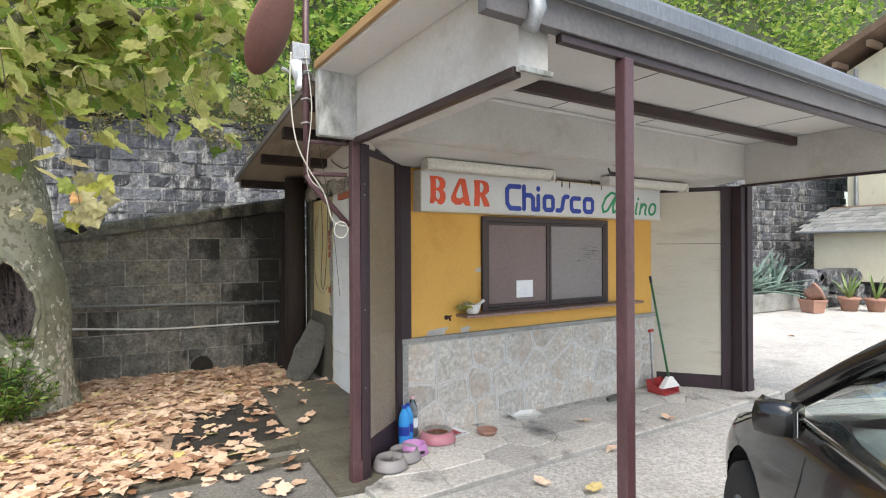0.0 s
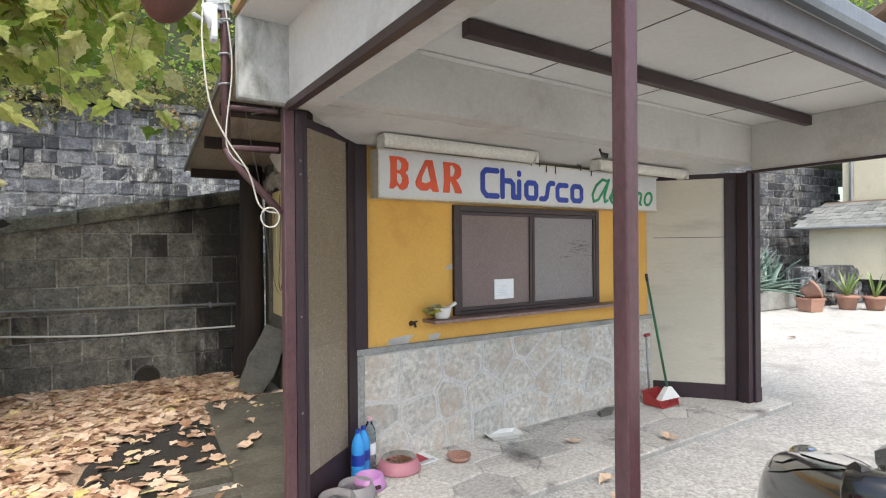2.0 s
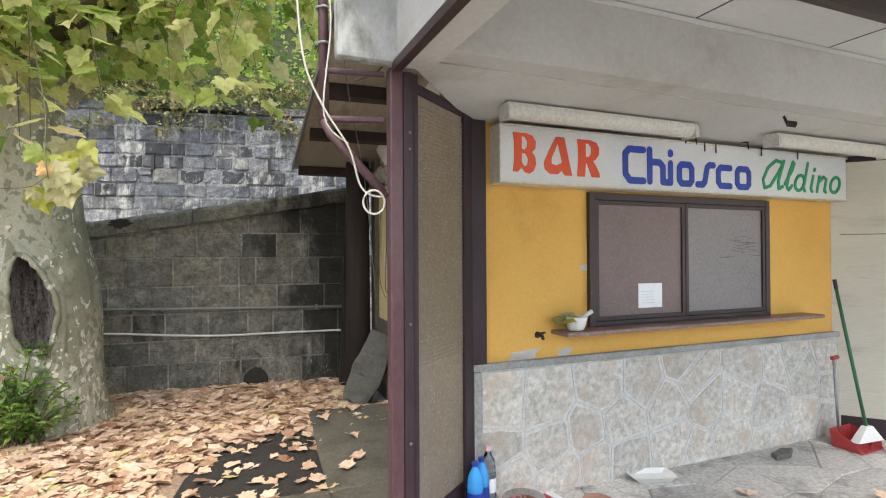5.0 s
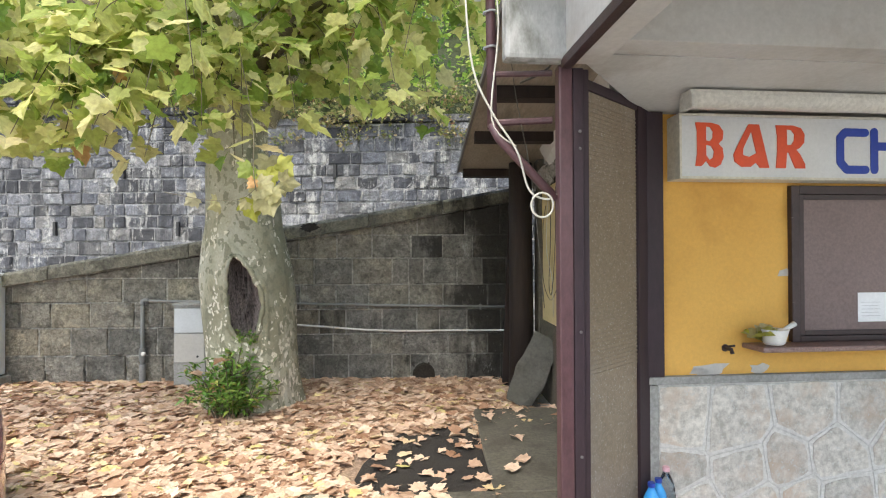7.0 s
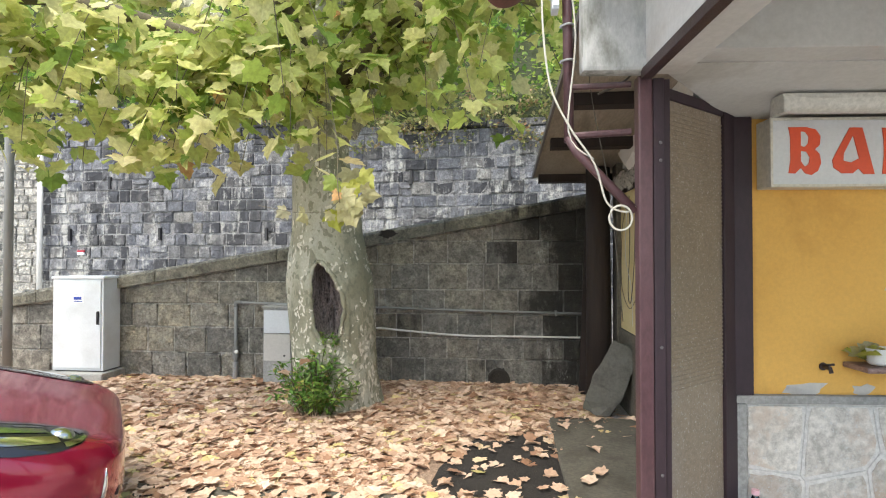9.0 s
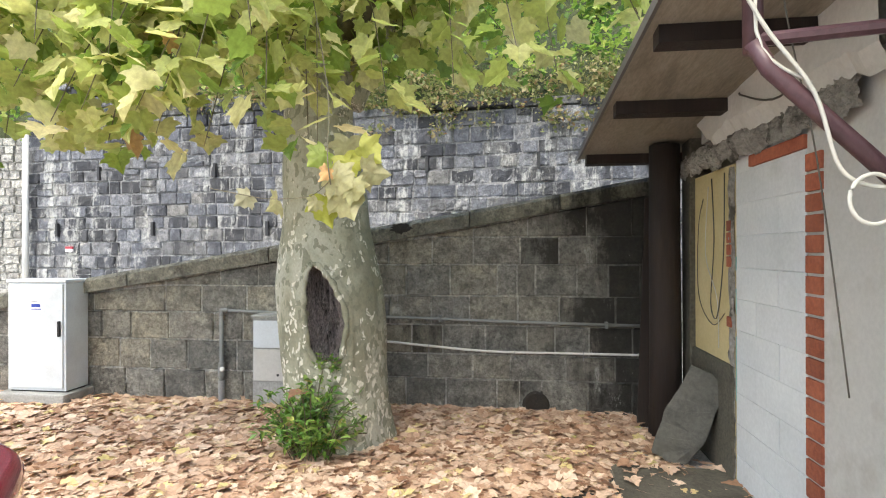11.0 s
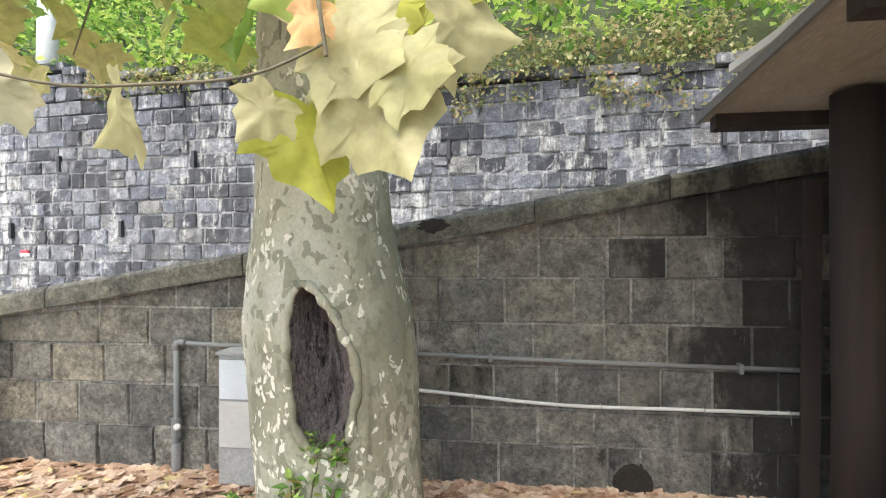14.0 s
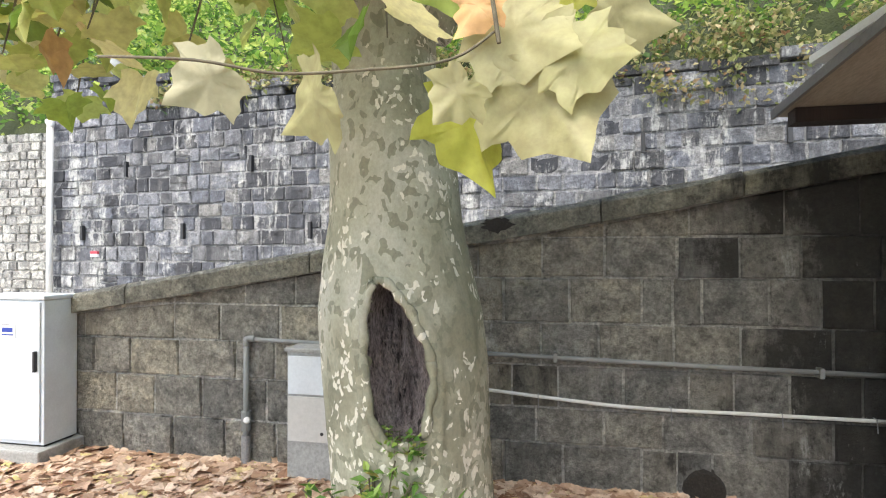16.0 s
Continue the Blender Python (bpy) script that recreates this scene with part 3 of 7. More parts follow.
def rock_mesh(name, rng, rough, material, nx=6, nz=4, ragged=0.02, lip=0.008, edge=0.045):
    """A unit stone with a hewn face towards -y: uneven outline, sunken rim, faceted middle."""
    bm = bmesh.new()
    fx = [0, edge] + [edge + (1 - 2 * edge) * k / (nx - 3) for k in range(1, nx - 3)] + [1 - edge, 1]
    fz = [0, 1.6 * edge] + [1.6 * edge + (1 - 3.2 * edge) * k / (nz - 3) for k in range(1, nz - 3)] + [1 - 1.6 * edge, 1]
    grid = []
    for j in range(nz):
        row = []
        for i in range(nx):
            rim = i in (0, nx - 1) or j in (0, nz - 1)
            jx, jz = rng.uniform(-ragged, ragged), rng.uniform(-1.5 * ragged, 1.5 * ragged)
            x = fx[i] + (abs(jx) if i == 0 else -abs(jx) if i == nx - 1 else jx)
            z = fz[j] + (abs(jz) if j == 0 else -abs(jz) if j == nz - 1 else jz)
            row.append(bm.verts.new((x, lip if rim else -rng.uniform(0.05, 1.0) * rough, z)))
        grid.append(row)
    for j in range(nz - 1):
        for i in range(nx - 1):
            bm.faces.new((grid[j][i], grid[j][i + 1], grid[j + 1][i + 1], grid[j + 1][i]))
    ring = grid[0] + [r[-1] for r in grid[1:-1]] + grid[-1][::-1] + [r[0] for r in grid[-2:0:-1]]
    back = [bm.verts.new((v.co.x, 0.07, v.co.z)) for v in ring]
    n = len(ring)
    for k in range(n):
        bm.faces.new((ring[(k + 1) % n], ring[k], back[k], back[(k + 1) % n]))
    return mesh_of(name, bm, material)


rng = random.Random(4)
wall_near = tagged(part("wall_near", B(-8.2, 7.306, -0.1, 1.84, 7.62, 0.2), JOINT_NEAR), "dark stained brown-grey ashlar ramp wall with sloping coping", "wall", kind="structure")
bm = bmesh.new()
for x0, x1 in ((-8.2, -4.2), (-4.2, 0.0), (0.0, 1.84)):
    v = [bm.verts.new(p) for p in ((x0, 7.2915, 0.15), (x1, 7.2915, 0.15), (x1, 7.2915, near_top(x1) + 0.05), (x0, 7.2915, near_top(x0) + 0.05),
                                   (x0, 7.62, 0.15), (x1, 7.62, 0.15), (x1, 7.62, near_top(x1) + 0.05), (x0, 7.62, near_top(x0) + 0.05))]
    for q in ((0, 1, 2, 3), (7, 6, 5, 4), (1, 5, 6, 2), (4, 0, 3, 7), (3, 2, 6, 7), (4, 5, 1, 0)):
        bm.faces.new([v[k] for k in q])
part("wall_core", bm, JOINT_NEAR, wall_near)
# bed joints and upright joints, east of the tree and west of it
EAST = [(-0.02, (-0.63, -0.24, 0.255, 0.466, 0.674, 1.1, 1.5)), (0.30, (-0.95, -0.414, 0.022, 0.38, 0.896, 1.348)), (0.533, (-0.9, -0.572, -0.27, 0.143, 0.539, 0.797, 1.115, 1.505)),
        (0.813, (-0.783, -0.381, -0.011, 0.453, 0.839, 1.353, 1.687)), (1.095, (-1.0, -0.627, -0.193, 0.261, 0.448, 0.619, 1.003, 1.29, 1.573)), (1.396, (-0.8, -0.371, 0.028, 0.475, 0.837, 1.181, 1.607)), (1.662, (0.03, 0.546, 1.09, 1.498)), (2.1, ())]
WEST = [(-0.02, (-3.6, -3.16, -2.719, -2.3, -1.8)), (0.315, (-4.1, -3.671, -3.326, -2.916, -2.376, -1.9)), (0.625, (-3.868, -3.541, -3.115, -2.621, -2.31, -1.85)),
        (0.905, (-3.968, -3.158, -2.757, -2.267, -1.8)), (1.18, (-3.158, -2.554, -2.149, -1.7)), (1.5, (-2.0,)), (1.8, ())]
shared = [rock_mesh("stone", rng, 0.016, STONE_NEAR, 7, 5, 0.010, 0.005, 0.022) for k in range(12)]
for courses, xa, xb in ((WEST, -8.1, -1.35), (EAST, -1.35, 1.835)):
    for (za, ups), (zb, skip) in zip(courses, courses[1:]):
        z0, z1 = za + 0.005, zb - 0.005
        stops = [xb] + [u for u in reversed(ups) if xa + 0.1 < u < xb - 0.05]
        while stops[-1] > xa + 0.75:
            stops.append(stops[-1] - rng.uniform(0.36, 0.62))
        stops = [xa] + stops[::-1]
        for x, xe in zip(stops, stops[1:]):
            w = xe - x
            top_l, top_r = near_top(x) - 0.008, near_top(x + w) - 0.008
            at = Matrix.Translation((x + 0.005, 7.29 + rng.uniform(-0.010, -0.001), z0 + rng.uniform(-0.003, 0.003)))
            if min(top_l, top_r) > z1:
                ob = new("stone", shared[rng.randrange(12)])
                ob.parent, ob.matrix_basis = wall_near, at @ Matrix.Diagonal((w - rng.uniform(0.009, 0.016), 1, z1 - z0, 1))
            elif top_r > z0 + 0.03:
                hl, hr = max(0.012, min(z1, top_l) - z0), max(0.02, min(z1, top_r) - z0)
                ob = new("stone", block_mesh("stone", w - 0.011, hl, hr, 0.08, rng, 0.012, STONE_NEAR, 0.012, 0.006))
                ob.parent, ob.matrix_basis = wall_near, at
cuts = [-8.2, -6.6, -5.1, -3.53, -2.0, 0.0, 0.84, 1.84]
for a, b in zip(cuts, cuts[1:]):
    bm = bmesh.new()
    a, b = a + 0.006, b - 0.006
    prof = [(7.205, 0.0), (7.2, 0.12), (7.235, 0.155), (7.62, 0.16), (7.62, 0.0)]
    secs = [[bm.verts.new((x, y + rng.uniform(-0.004, 0.004), near_top(x) + z + rng.uniform(-0.005, 0.005))) for y, z in prof] for x in np.linspace(a, b, 5)]
    for p, q in zip(secs, secs[1:]):
        for k in range(5):
            bm.faces.new((p[k], q[k], q[(k + 1) % 5], p[(k + 1) % 5]))
    bm.faces.new(secs[0]), bm.faces.new(secs[-1][::-1])
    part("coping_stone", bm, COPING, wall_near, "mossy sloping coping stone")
worn = random.Random(6)
smear = [(-0.655 + 0.115 * worn.uniform(0.65, 1.15) * math.cos(a), 1.745 + 0.05 * worn.uniform(0.55, 1.2) * math.sin(a)) for a in np.linspace(0, 2 * math.pi, 29)[:-1]]
part("tar_smear", prism(bmesh.new(), smear, 0.0, 0.009), SOIL, wall_near, "black tar smear on the coping", m=Matrix.Translation((0, 7.206, 0)) @ Matrix.Rotation(radians(90), 4, "X"))
part("drain_hole", lathe(bmesh.new(), [(0.0, 0.03), (0.115, 0.03), (0.13, 0.0), (0.145, -0.02)], 16, pose(0.62, 7.275, 0.07, 90)), SOIL, wall_near, "black half-buried drain opening")


# far retaining wall, running askew, with weep slots
def far_y(x):
    return 11.0 - 0.1 * x


FM = Matrix.Translation((0, 11.0, 0)) @ Matrix.Rotation(math.atan(-0.1), 4, "Z")
FC = 1 / math.cos(math.atan(0.1))
wall_far = tagged(part("wall_far", B(-9.4 * FC, 0.009, -0.2, 20 * FC, 1.0, 3.85, m=FM), JOINT_FAR), "tall lime-streaked dark grey ashlar retaining wall", "wall", kind="structure")
fshared = [rock_mesh("stone", rng, 0.028, STONE_FAR, 6, 5, 0.035, 0.004, 0.06) for k in range(20)]
SLOTS = [(-5.04, 3.02), (-6.38, 1.95), (-3.97, 1.93), (-2.65, 3.0), (-1.0, 2.98), (0.84, 2.98), (2.47, 3.0), (-2.4, 1.93), (-7.6, 3.05), (-8.6, 1.95)]
verts, faces, count = [], [], 0
zz = 0.0
while zz < 5.0:
    h = rng.uniform(0.215, 0.265)
    x = -9.4 * FC
    while x < 20 * FC:
        w = rng.uniform(0.20, 0.47)
        top = 3.86 + 0.05 * math.sin(x) if x > -3 * FC else 3.98 - 0.13 * (x + 3)
        cx = x * math.cos(math.atan(0.1))
        slot = any(abs(cx + 0.5 * w - sx) < 0.5 * w + 0.05 and zz < sz + 0.12 < zz + h for sx, sz in SLOTS)
        if zz + 0.09 < top:
            full = min(h, top - zz)
            layers = [(zz, full)] if slot or rng.random() > 0.03 else [(zz, full * 0.5), (zz + full * 0.5, full * 0.5)]
            for z0, hh in layers:
                piece = Matrix.Translation((x + 0.005, rng.uniform(-0.02, 0.02), z0 + 0.005)) @ Matrix.Diagonal(((w - (0.09 if slot else rng.uniform(0.008, 0.02))), 1, hh - rng.uniform(0.006, 0.018), 1))
                me = fshared[rng.randrange(20)]
                if -3.4 < cx < 3.0 and 1.6 < zz < 4.2 and count < 300 or slot and count < 320:
                    ob = new("stone", me)
                    ob.parent, ob.matrix_basis = wall_far, FM @ piece
                    count += 1
                elif zz > 0.5 or cx > 6:
                    k, pm = len(verts), FM @ piece
                    verts.extend([tuple(pm @ v.co) for v in me.vertices])
                    faces.extend([tuple(k + i for i in p.vertices) for p in me.polygons])
        x += w
    zz += h
tagged(raw("stone_courses", verts, faces, STONE_FAR, wall_far), kind="stuff")
for sx, sz in SLOTS:
    part("weep_slot", B(-0.025, -0.012, -0.13, 0.025, 0.05, 0.13), BLACK, wall_far, m=FM @ Matrix.Translation((sx * FC, -0.062, sz)))
x = -9.4 * FC
while x < 6:
    w = rng.uniform(0.7, 1.3)
    part("cap_stone", B(0, 0, 0, w - 0.012, 0.5, 0.13, 0.012), STONE_FAR, wall_far, m=FM @ Matrix.Translation((x, -0.05 + rng.uniform(-0.02, 0.02), 3.985 - 0.13 * (x + 3 + w / 2) if x < -3 * FC else 3.88 + rng.uniform(-0.06, 0.04))))
    x += w
# pale rubble wall that turns back beyond the ashlar's end
wall_rubble = tagged(part("wall_rubble", B(-16, 0.1, -0.2, -9.4, 0.8, 3.9, m=Matrix.Translation((0, 12.3, 0))), PALE_JOINT), "pale whitish rubble stone wall", "wall", kind="structure")
for j in range(22):
    x = -16.0
    while x < -9.6:
        w, h = rng.uniform(0.14, 0.34), 0.17
        ob = new("stone", fshared[rng.randrange(20)].copy())
        ob.data.materials[0] = PALE_RUBBLE
        ob.parent, ob.matrix_basis = wall_rubble, Matrix.Translation((x, 12.36 + rng.uniform(-0.02, 0.02), j * 0.18 + rng.uniform(-0.012, 0.012))) @ Matrix.Diagonal((w - 0.02, 1, h, 1))
        x += w

# the ramp between the two walls and the hillside above
bm = bmesh.new()
q = [bm.verts.new(p) for p in ((-9, 7.6, 0.35), (1.84, 7.6, 1.7), (1.84, 10.85, 1.7), (-9.4, 12.4, 0.35))]
bm.faces.new(q)
tagged(part("ramp_road", bm, LOT), "grey ramp road behind the low wall", "ramp", kind="structure")


def hill_rise(x):
    """Steepness of the hillside, greater to the east."""
    return 0.85 + 0.75 * min(1, max(0, (x - 2) / 9))


vs, fs, nx, ny = [], [], 60, 18
for j in range(ny):
    for i in range(nx):
        x, d = -40 + 90 * i / (nx - 1), 0.35 + 40 * (j / (ny - 1)) ** 1.5
        y = far_y(max(-14, min(20, x))) + d
        vs.append((x, y, (-0.9 if j == 0 else 0) + 4.0 + hill_rise(x) * d + 0.5 * noise.noise(Vector((x * 0.25, y * 0.25, 2.0))) * min(1, d)))
for j in range(ny - 1):
    for i in range(nx - 1):
        a = j * nx + i
        fs.append((a, a + 1, a + nx + 1, a + nx))
tagged(raw("hillside", vs, fs, HILL, smooth=True), "steep wooded hillside above the retaining wall", "hillside", kind="structure")

# ---- kiosk: walls ----
kiosk_front = thing("wall_kiosk_front", "ochre yellow plaster kiosk front over a grey stone dado", "wall", KM, kind="structure")
W0, W1, WZ0, WZ1 = 0.775, 2.335, 0.972, 1.79
for a in ((0, 0, 0, W0, 0.14, 2.2), (W1, 0, 0, 3.08, 0.14, 2.2), (W0, 0, 0, W1, 0.14, WZ0), (W0, 0, WZ1, W1, 0.14, 2.2)):
    part("wall_panel", B(*a), YELLOW, kiosk_front)
part("dado_bed", B(-0.02, -0.022, 0.0, 3.085, -0.002, 0.77), PALE_JOINT, kiosk_front)
part("dado_ledge", B(-0.045, -0.04, 0.77, 3.10, 0.0, 0.81, 0.006), CONC, kiosk_front, "pale cement ledge")
part("dado_corner", B(-0.05, -0.036, 0.0, 0.03, 0.05, 0.767, 0.005), CONC, kiosk_front, "pale cement corner strip")


# crazy paving: irregular cells cut from jittered seeds
def cells(x0, y0, x1, y1, size, rng, gap, squash=1.0):
    """Polygons of an irregular stone pattern within a rectangle."""
    pts = []
    nx, ny = max(1, round((x1 - x0) / size)), max(1, round((y1 - y0) / (size * squash)))
    for j in range(ny):
        for i in range(nx):
            pts.append((x0 + (i + 0.5 + rng.uniform(-0.36, 0.36)) * (x1 - x0) / nx, y0 + (j + 0.5 + rng.uniform(-0.36, 0.36)) * (y1 - y0) / ny))
    out = []
    for i, (px, py) in enumerate(pts):
        poly = [(x0, y0), (x1, y0), (x1, y1), (x0, y1)]
        for j, (qx, qy) in enumerate(pts):
            if i == j or abs(px - qx) + abs(py - qy) > size * 4.5:
                continue
            dx, dy = qx - px, qy - py
            ln = math.hypot(dx, dy)
            dx, dy = dx / ln, dy / ln
            lim = ln / 2 - gap / 2
            cut = []
            for k in range(len(poly)):
                a, b = poly[k], poly[(k + 1) % len(poly)]
                da, db = (a[0] - px) * dx + (a[1] - py) * dy - lim, (b[0] - px) * dx + (b[1] - py) * dy - lim
                if da <= 0:
                    cut.append(a)
                if da * db < 0:
                    t = da / (da - db)
                    cut.append((a[0] + t * (b[0] - a[0]), a[1] + t * (b[1] - a[1])))
            poly = cut
            if len(poly) < 3:
                break
        if len(poly) >= 3:
            out.append(poly)
    return out


flat = Matrix.Translation((0, -0.022, 0)) @ Matrix.Rotation(radians(90), 4, "X")
for poly in cells(0.035, 0.01, 3.07, 0.76, 0.29, random.Random(11), 0.005, 1.0):
    part("cement_bed", prism(bmesh.new(), poly, 0, 0.005, 0.002), PALE_JOINT, kiosk_front, m=flat)
rng = random.Random(11)
for poly in cells(0.035, 0.01, 3.07, 0.76, 0.29, rng, 0.034, 1.0):
    cx, cy = sum(p[0] for p in poly) / len(poly), sum(p[1] for p in poly) / len(poly)
    worn = random.Random(round(cx * 1e4))
    rough = []
    for (x0, y0), (x1, y1) in zip(poly, poly[1:] + poly[:1]):
        rough += [(x0 + 0.05 * (cx - x0), y0 + 0.05 * (cy - y0))] + [(x0 + f * (x1 - x0) + worn.uniform(-0.006, 0.006), y0 + f * (y1 - y0) + worn.uniform(-0.006, 0.006)) for f in (0.25, 0.5, 0.75)]
    part("paving_stone", prism(bmesh.new(), rough, 0, 0.0068 + worn.uniform(0, 0.003), 0.0), SLATE, kiosk_front, m=flat)
for u, z, s in ((0.33, 0.835, 0.10), (0.26, 0.825, 0.05), (0.60, 0.835, 0.055), (0.745, 1.33, 0.05)):
    poly = [(u + s * rng.uniform(0.6, 1.3) * math.cos(a), z + 0.45 * s * rng.uniform(0.5, 1.3) * math.sin(a)) for a in np.linspace(0, 2 * math.pi, 11)[:-1]]
    part("bare_plaster_patch", prism(bmesh.new(), poly, 0, 0.002), WHITE, kiosk_front, "flaked patch of bare pale plaster", m=Matrix.Rotation(radians(90), 4, "X"))

# side wall with bricked-up door
side = tagged(part("wall_kiosk_side", B(1.845, 3.95, 0.0, 2.0, 5.0, 2.62), WHITE), "patched kiosk side wall of yellow plaster and bare blocks", "wall", kind="structure")
part("wall_panel", B(1.842, 5.855, 0.0, 2.0, 6.62, 2.1), PALE_YELLOW, side, "faded yellow plaster")
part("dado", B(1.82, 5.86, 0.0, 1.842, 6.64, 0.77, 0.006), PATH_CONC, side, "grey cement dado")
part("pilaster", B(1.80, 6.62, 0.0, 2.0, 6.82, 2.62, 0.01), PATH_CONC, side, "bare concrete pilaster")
part("door_infill_bed", B(1.849, 5.0, 0.0, 2.0, 5.855, 2.62), BLOCKWHITE, side)
z = 0.0
for j in range(10):
    h, y = 0.198, 5.005 + (0.0 if j % 2 else -0.28)
    while y < 5.85:
        a, b = max(5.005, y), min(5.85, y + 0.56)
        if b - a > 0.05:
            part("block", B(1.845 + rng.uniform(-0.003, 0.001), a + 0.0015, z + 0.002, 1.95, b - 0.0015, z + h + 0.003, 0.002), BLOCKWHITE, side)
        y += 0.56
    z += 0.203
vs, fs = [], []
for i in range(90):
    z = 2.08 * i / 89
    edge = 5.95 + 0.03 * noise.noise(Vector((z * 4, 0, 9))) + 0.015 * noise.noise(Vector((z * 15, 0, 3)))
    for k in range(7):
        y = 5.852 + (edge - 5.852) * k / 6
        vs.append((1.838 - 0.012 * math.sin(math.pi * k / 6) + 0.012 * noise.noise(Vector((y * 18, z * 12, 2))), y, z))
for i in range(89):
    for k in range(6):
        q = i * 7 + k
        fs.append((q, q + 7, q + 8, q + 1))
raw("render_strip", vs, fs, RUBBLE, side)["label"] = "rough broken render at the old doorway"
for z in (1.42, 1.50, 1.58, 1.66, 1.02):
    part("brick", B(1.822, 5.885, z, 1.86, 5.955, z + 0.07, 0.006), BRICKRED, side)
for z, h in ((0.55, 0.42), (1.12, 0.16), (1.40, 0.09)):
    part("paint_run", B(1.8405, 5.838, z, 1.8435, 5.849, z + h, 0.001), TURQUOISE, side, "turquoise paint run")
z = 0.02
while z < 2.0:
    part("brick", B(1.83, 4.86, z, 1.9, 4.995, z + 0.085, 0.004), BRICKRED, side)
    z += 0.1
part("lintel_brick", B(1.825, 5.0, 2.04, 1.95, 5.62, 2.11, 0.006), BRICKRED, side, "exposed red brick lintel")
vs, fs, ny, nz = [], [], 150, 16
for i in range(ny):
    y = 4.5 + 2.3 * i / (ny - 1)
    low = 2.11 + 0.05 * noise.noise(Vector((y * 5, 0, 0))) + 0.025 * noise.noise(Vector((y * 19, 4, 0)))
    for k in range(nz):
        z = low + (2.30 - low) * k / (nz - 1)
        q = Vector((y * 7, z * 7, 1))
        vs.append((1.80 - 0.035 * math.sin(math.pi * k / (nz - 1)) + 0.045 * noise.noise(q) + 0.03 * abs(noise.noise(q * 3.1)) + 0.015 * noise.noise(q * 7), y, z))
for i in range(ny - 1):
    for k in range(nz - 1):
        a = i * nz + k
        fs.append((a, a + nz, a + nz + 1, a + 1))
raw("broken_edge", vs, fs, RUBBLE, side)
vs, fs = [], []
for i in range(50):
    y = 4.3 + 2.1 * i / 49
    low = 2.24 + 0.07 * noise.noise(Vector((y * 3.1, 2, 0))) + 0.03 * noise.noise(Vector((y * 13, 5, 0))) + max(0, y - 6.0) * 0.5
    for k in range(6):
        z = low + (2.70 - low) * k / 5
        vs.append((1.755 - (0.02 if k else -0.03) + 0.018 * noise.noise(Vector((y * 4, z * 4, 3))), y, z))
for i in range(49):
    for k in range(5):
        q = i * 6 + k
        fs.append((q, q + 6, q + 7, q + 1))
raw("upper_plaster", vs, fs, WHITE, side)["label"] = "ragged white plaster under the eave"
part("upper_core", B(1.80, 4.3, 2.32, 2.0, 6.35, 2.72), CONC, side)
tagged(part("wall_kiosk_back", B(1.9, 6.82, 0.0, 5.2, 6.98, 2.66), CREAMHOUSE), "plain rear wall of the kiosk", "wall", kind="structure")
tagged(part("wall_kiosk_far_side", B(5.02, 4.2, 0.0, 5.18, 6.82, 2.66), CREAMHOUSE), "plain far side wall of the kiosk", "wall", kind="structure")

# ---- kiosk: canopy ----
canopy = thing("canopy", "flat white canopy with zinc gutter and grey-brown fascia", "canopy", KM, kind="structure")
ceiling = part("ceiling", B(-0.5, -2.14, 2.565, 4.3, 0.2, 2.60), CEIL)
ceiling.matrix_basis = KM
tagged(ceiling, "off-white canopy ceiling of joined boards", "ceiling", kind="structure")
for u in (0.85, 1.85, 2.85, 3.85):
    part("joint_strip", B(u, -2.1, 2.5615, u + 0.006, -0.75, 2.5645), FASCIA, canopy)
part("roof_deck", B(-0.86, -2.0, 2.615, 4.35, -0.53, 2.66), WHITE, canopy)
part("roof_deck", B(-0.46, -0.53, 2.616, 3.8, 3.2, 2.66), WHITE, canopy)
part("edge_board", B(-0.885, -2.14, 2.615, -0.862, -0.53, 2.662, 0.003), OCHRE_WOOD, canopy, "ochre timber edge board")
part("overhang_board", B(-0.858, -2.12, 2.602, -0.60, -0.56, 2.613), CEIL, canopy, "white overhang board")
part("side_beam", B(-0.625, -2.13, 2.195, -0.47, -0.56, 2.60, 0.004), WHITE, canopy, "white boxed beam")
part("beam_edge_strip", B(-0.64, -2.115, 2.175, -0.60, -0.56, 2.215, 0.003), FRAMEBROWN, canopy, "dark brown edge strip")
part("beam_end_trim", B(-0.63, -2.15, 2.19, -0.46, -2.132, 2.212, 0.004), CAPCONC, canopy)
part("rear_beam", B(-0.47, -0.74, 2.225, 3.74, -0.60, 2.563, 0.004), WHITE, canopy, "white rear beam")
bm = bmesh.new()
sv = [bm.verts.new((3.74 if u else (-0.6 if v < 0 else -0.02), v, z)) for u in (0, 1) for v, z in ((-0.598, 2.222), (0.0, 2.155), (0.0, 2.19), (-0.598, 2.26))]
for q in ((0, 1, 5, 4), (1, 2, 6, 5), (2, 3, 7, 6), (3, 0, 4, 7), (3, 2, 1, 0), (4, 5, 6, 7)):
    bm.faces.new([sv[k] for k in q])
part("soffit", bm, WHITE, canopy, "stained white soffit")
part("beam_batten", B(-0.46, -0.752, 2.535, 3.56, -0.742, 2.56, 0.002), CEIL, canopy)
part("far_beam", B(3.58, -2.13, 2.15, 3.74, -0.742, 2.563, 0.004), WHITE, canopy, "white boxed beam")
part("beam_edge_strip", B(3.565, -2.1, 2.13, 3.60, -0.7, 2.155, 0.003), FRAMEBROWN, canopy, "dark brown edge strip")
part("ceiling_beam", B(0.02, -1.235, 2.474, 3.58, -1.18, 2.552, 0.005), FRAMEBROWN, canopy, "dark brown beam under the ceiling")
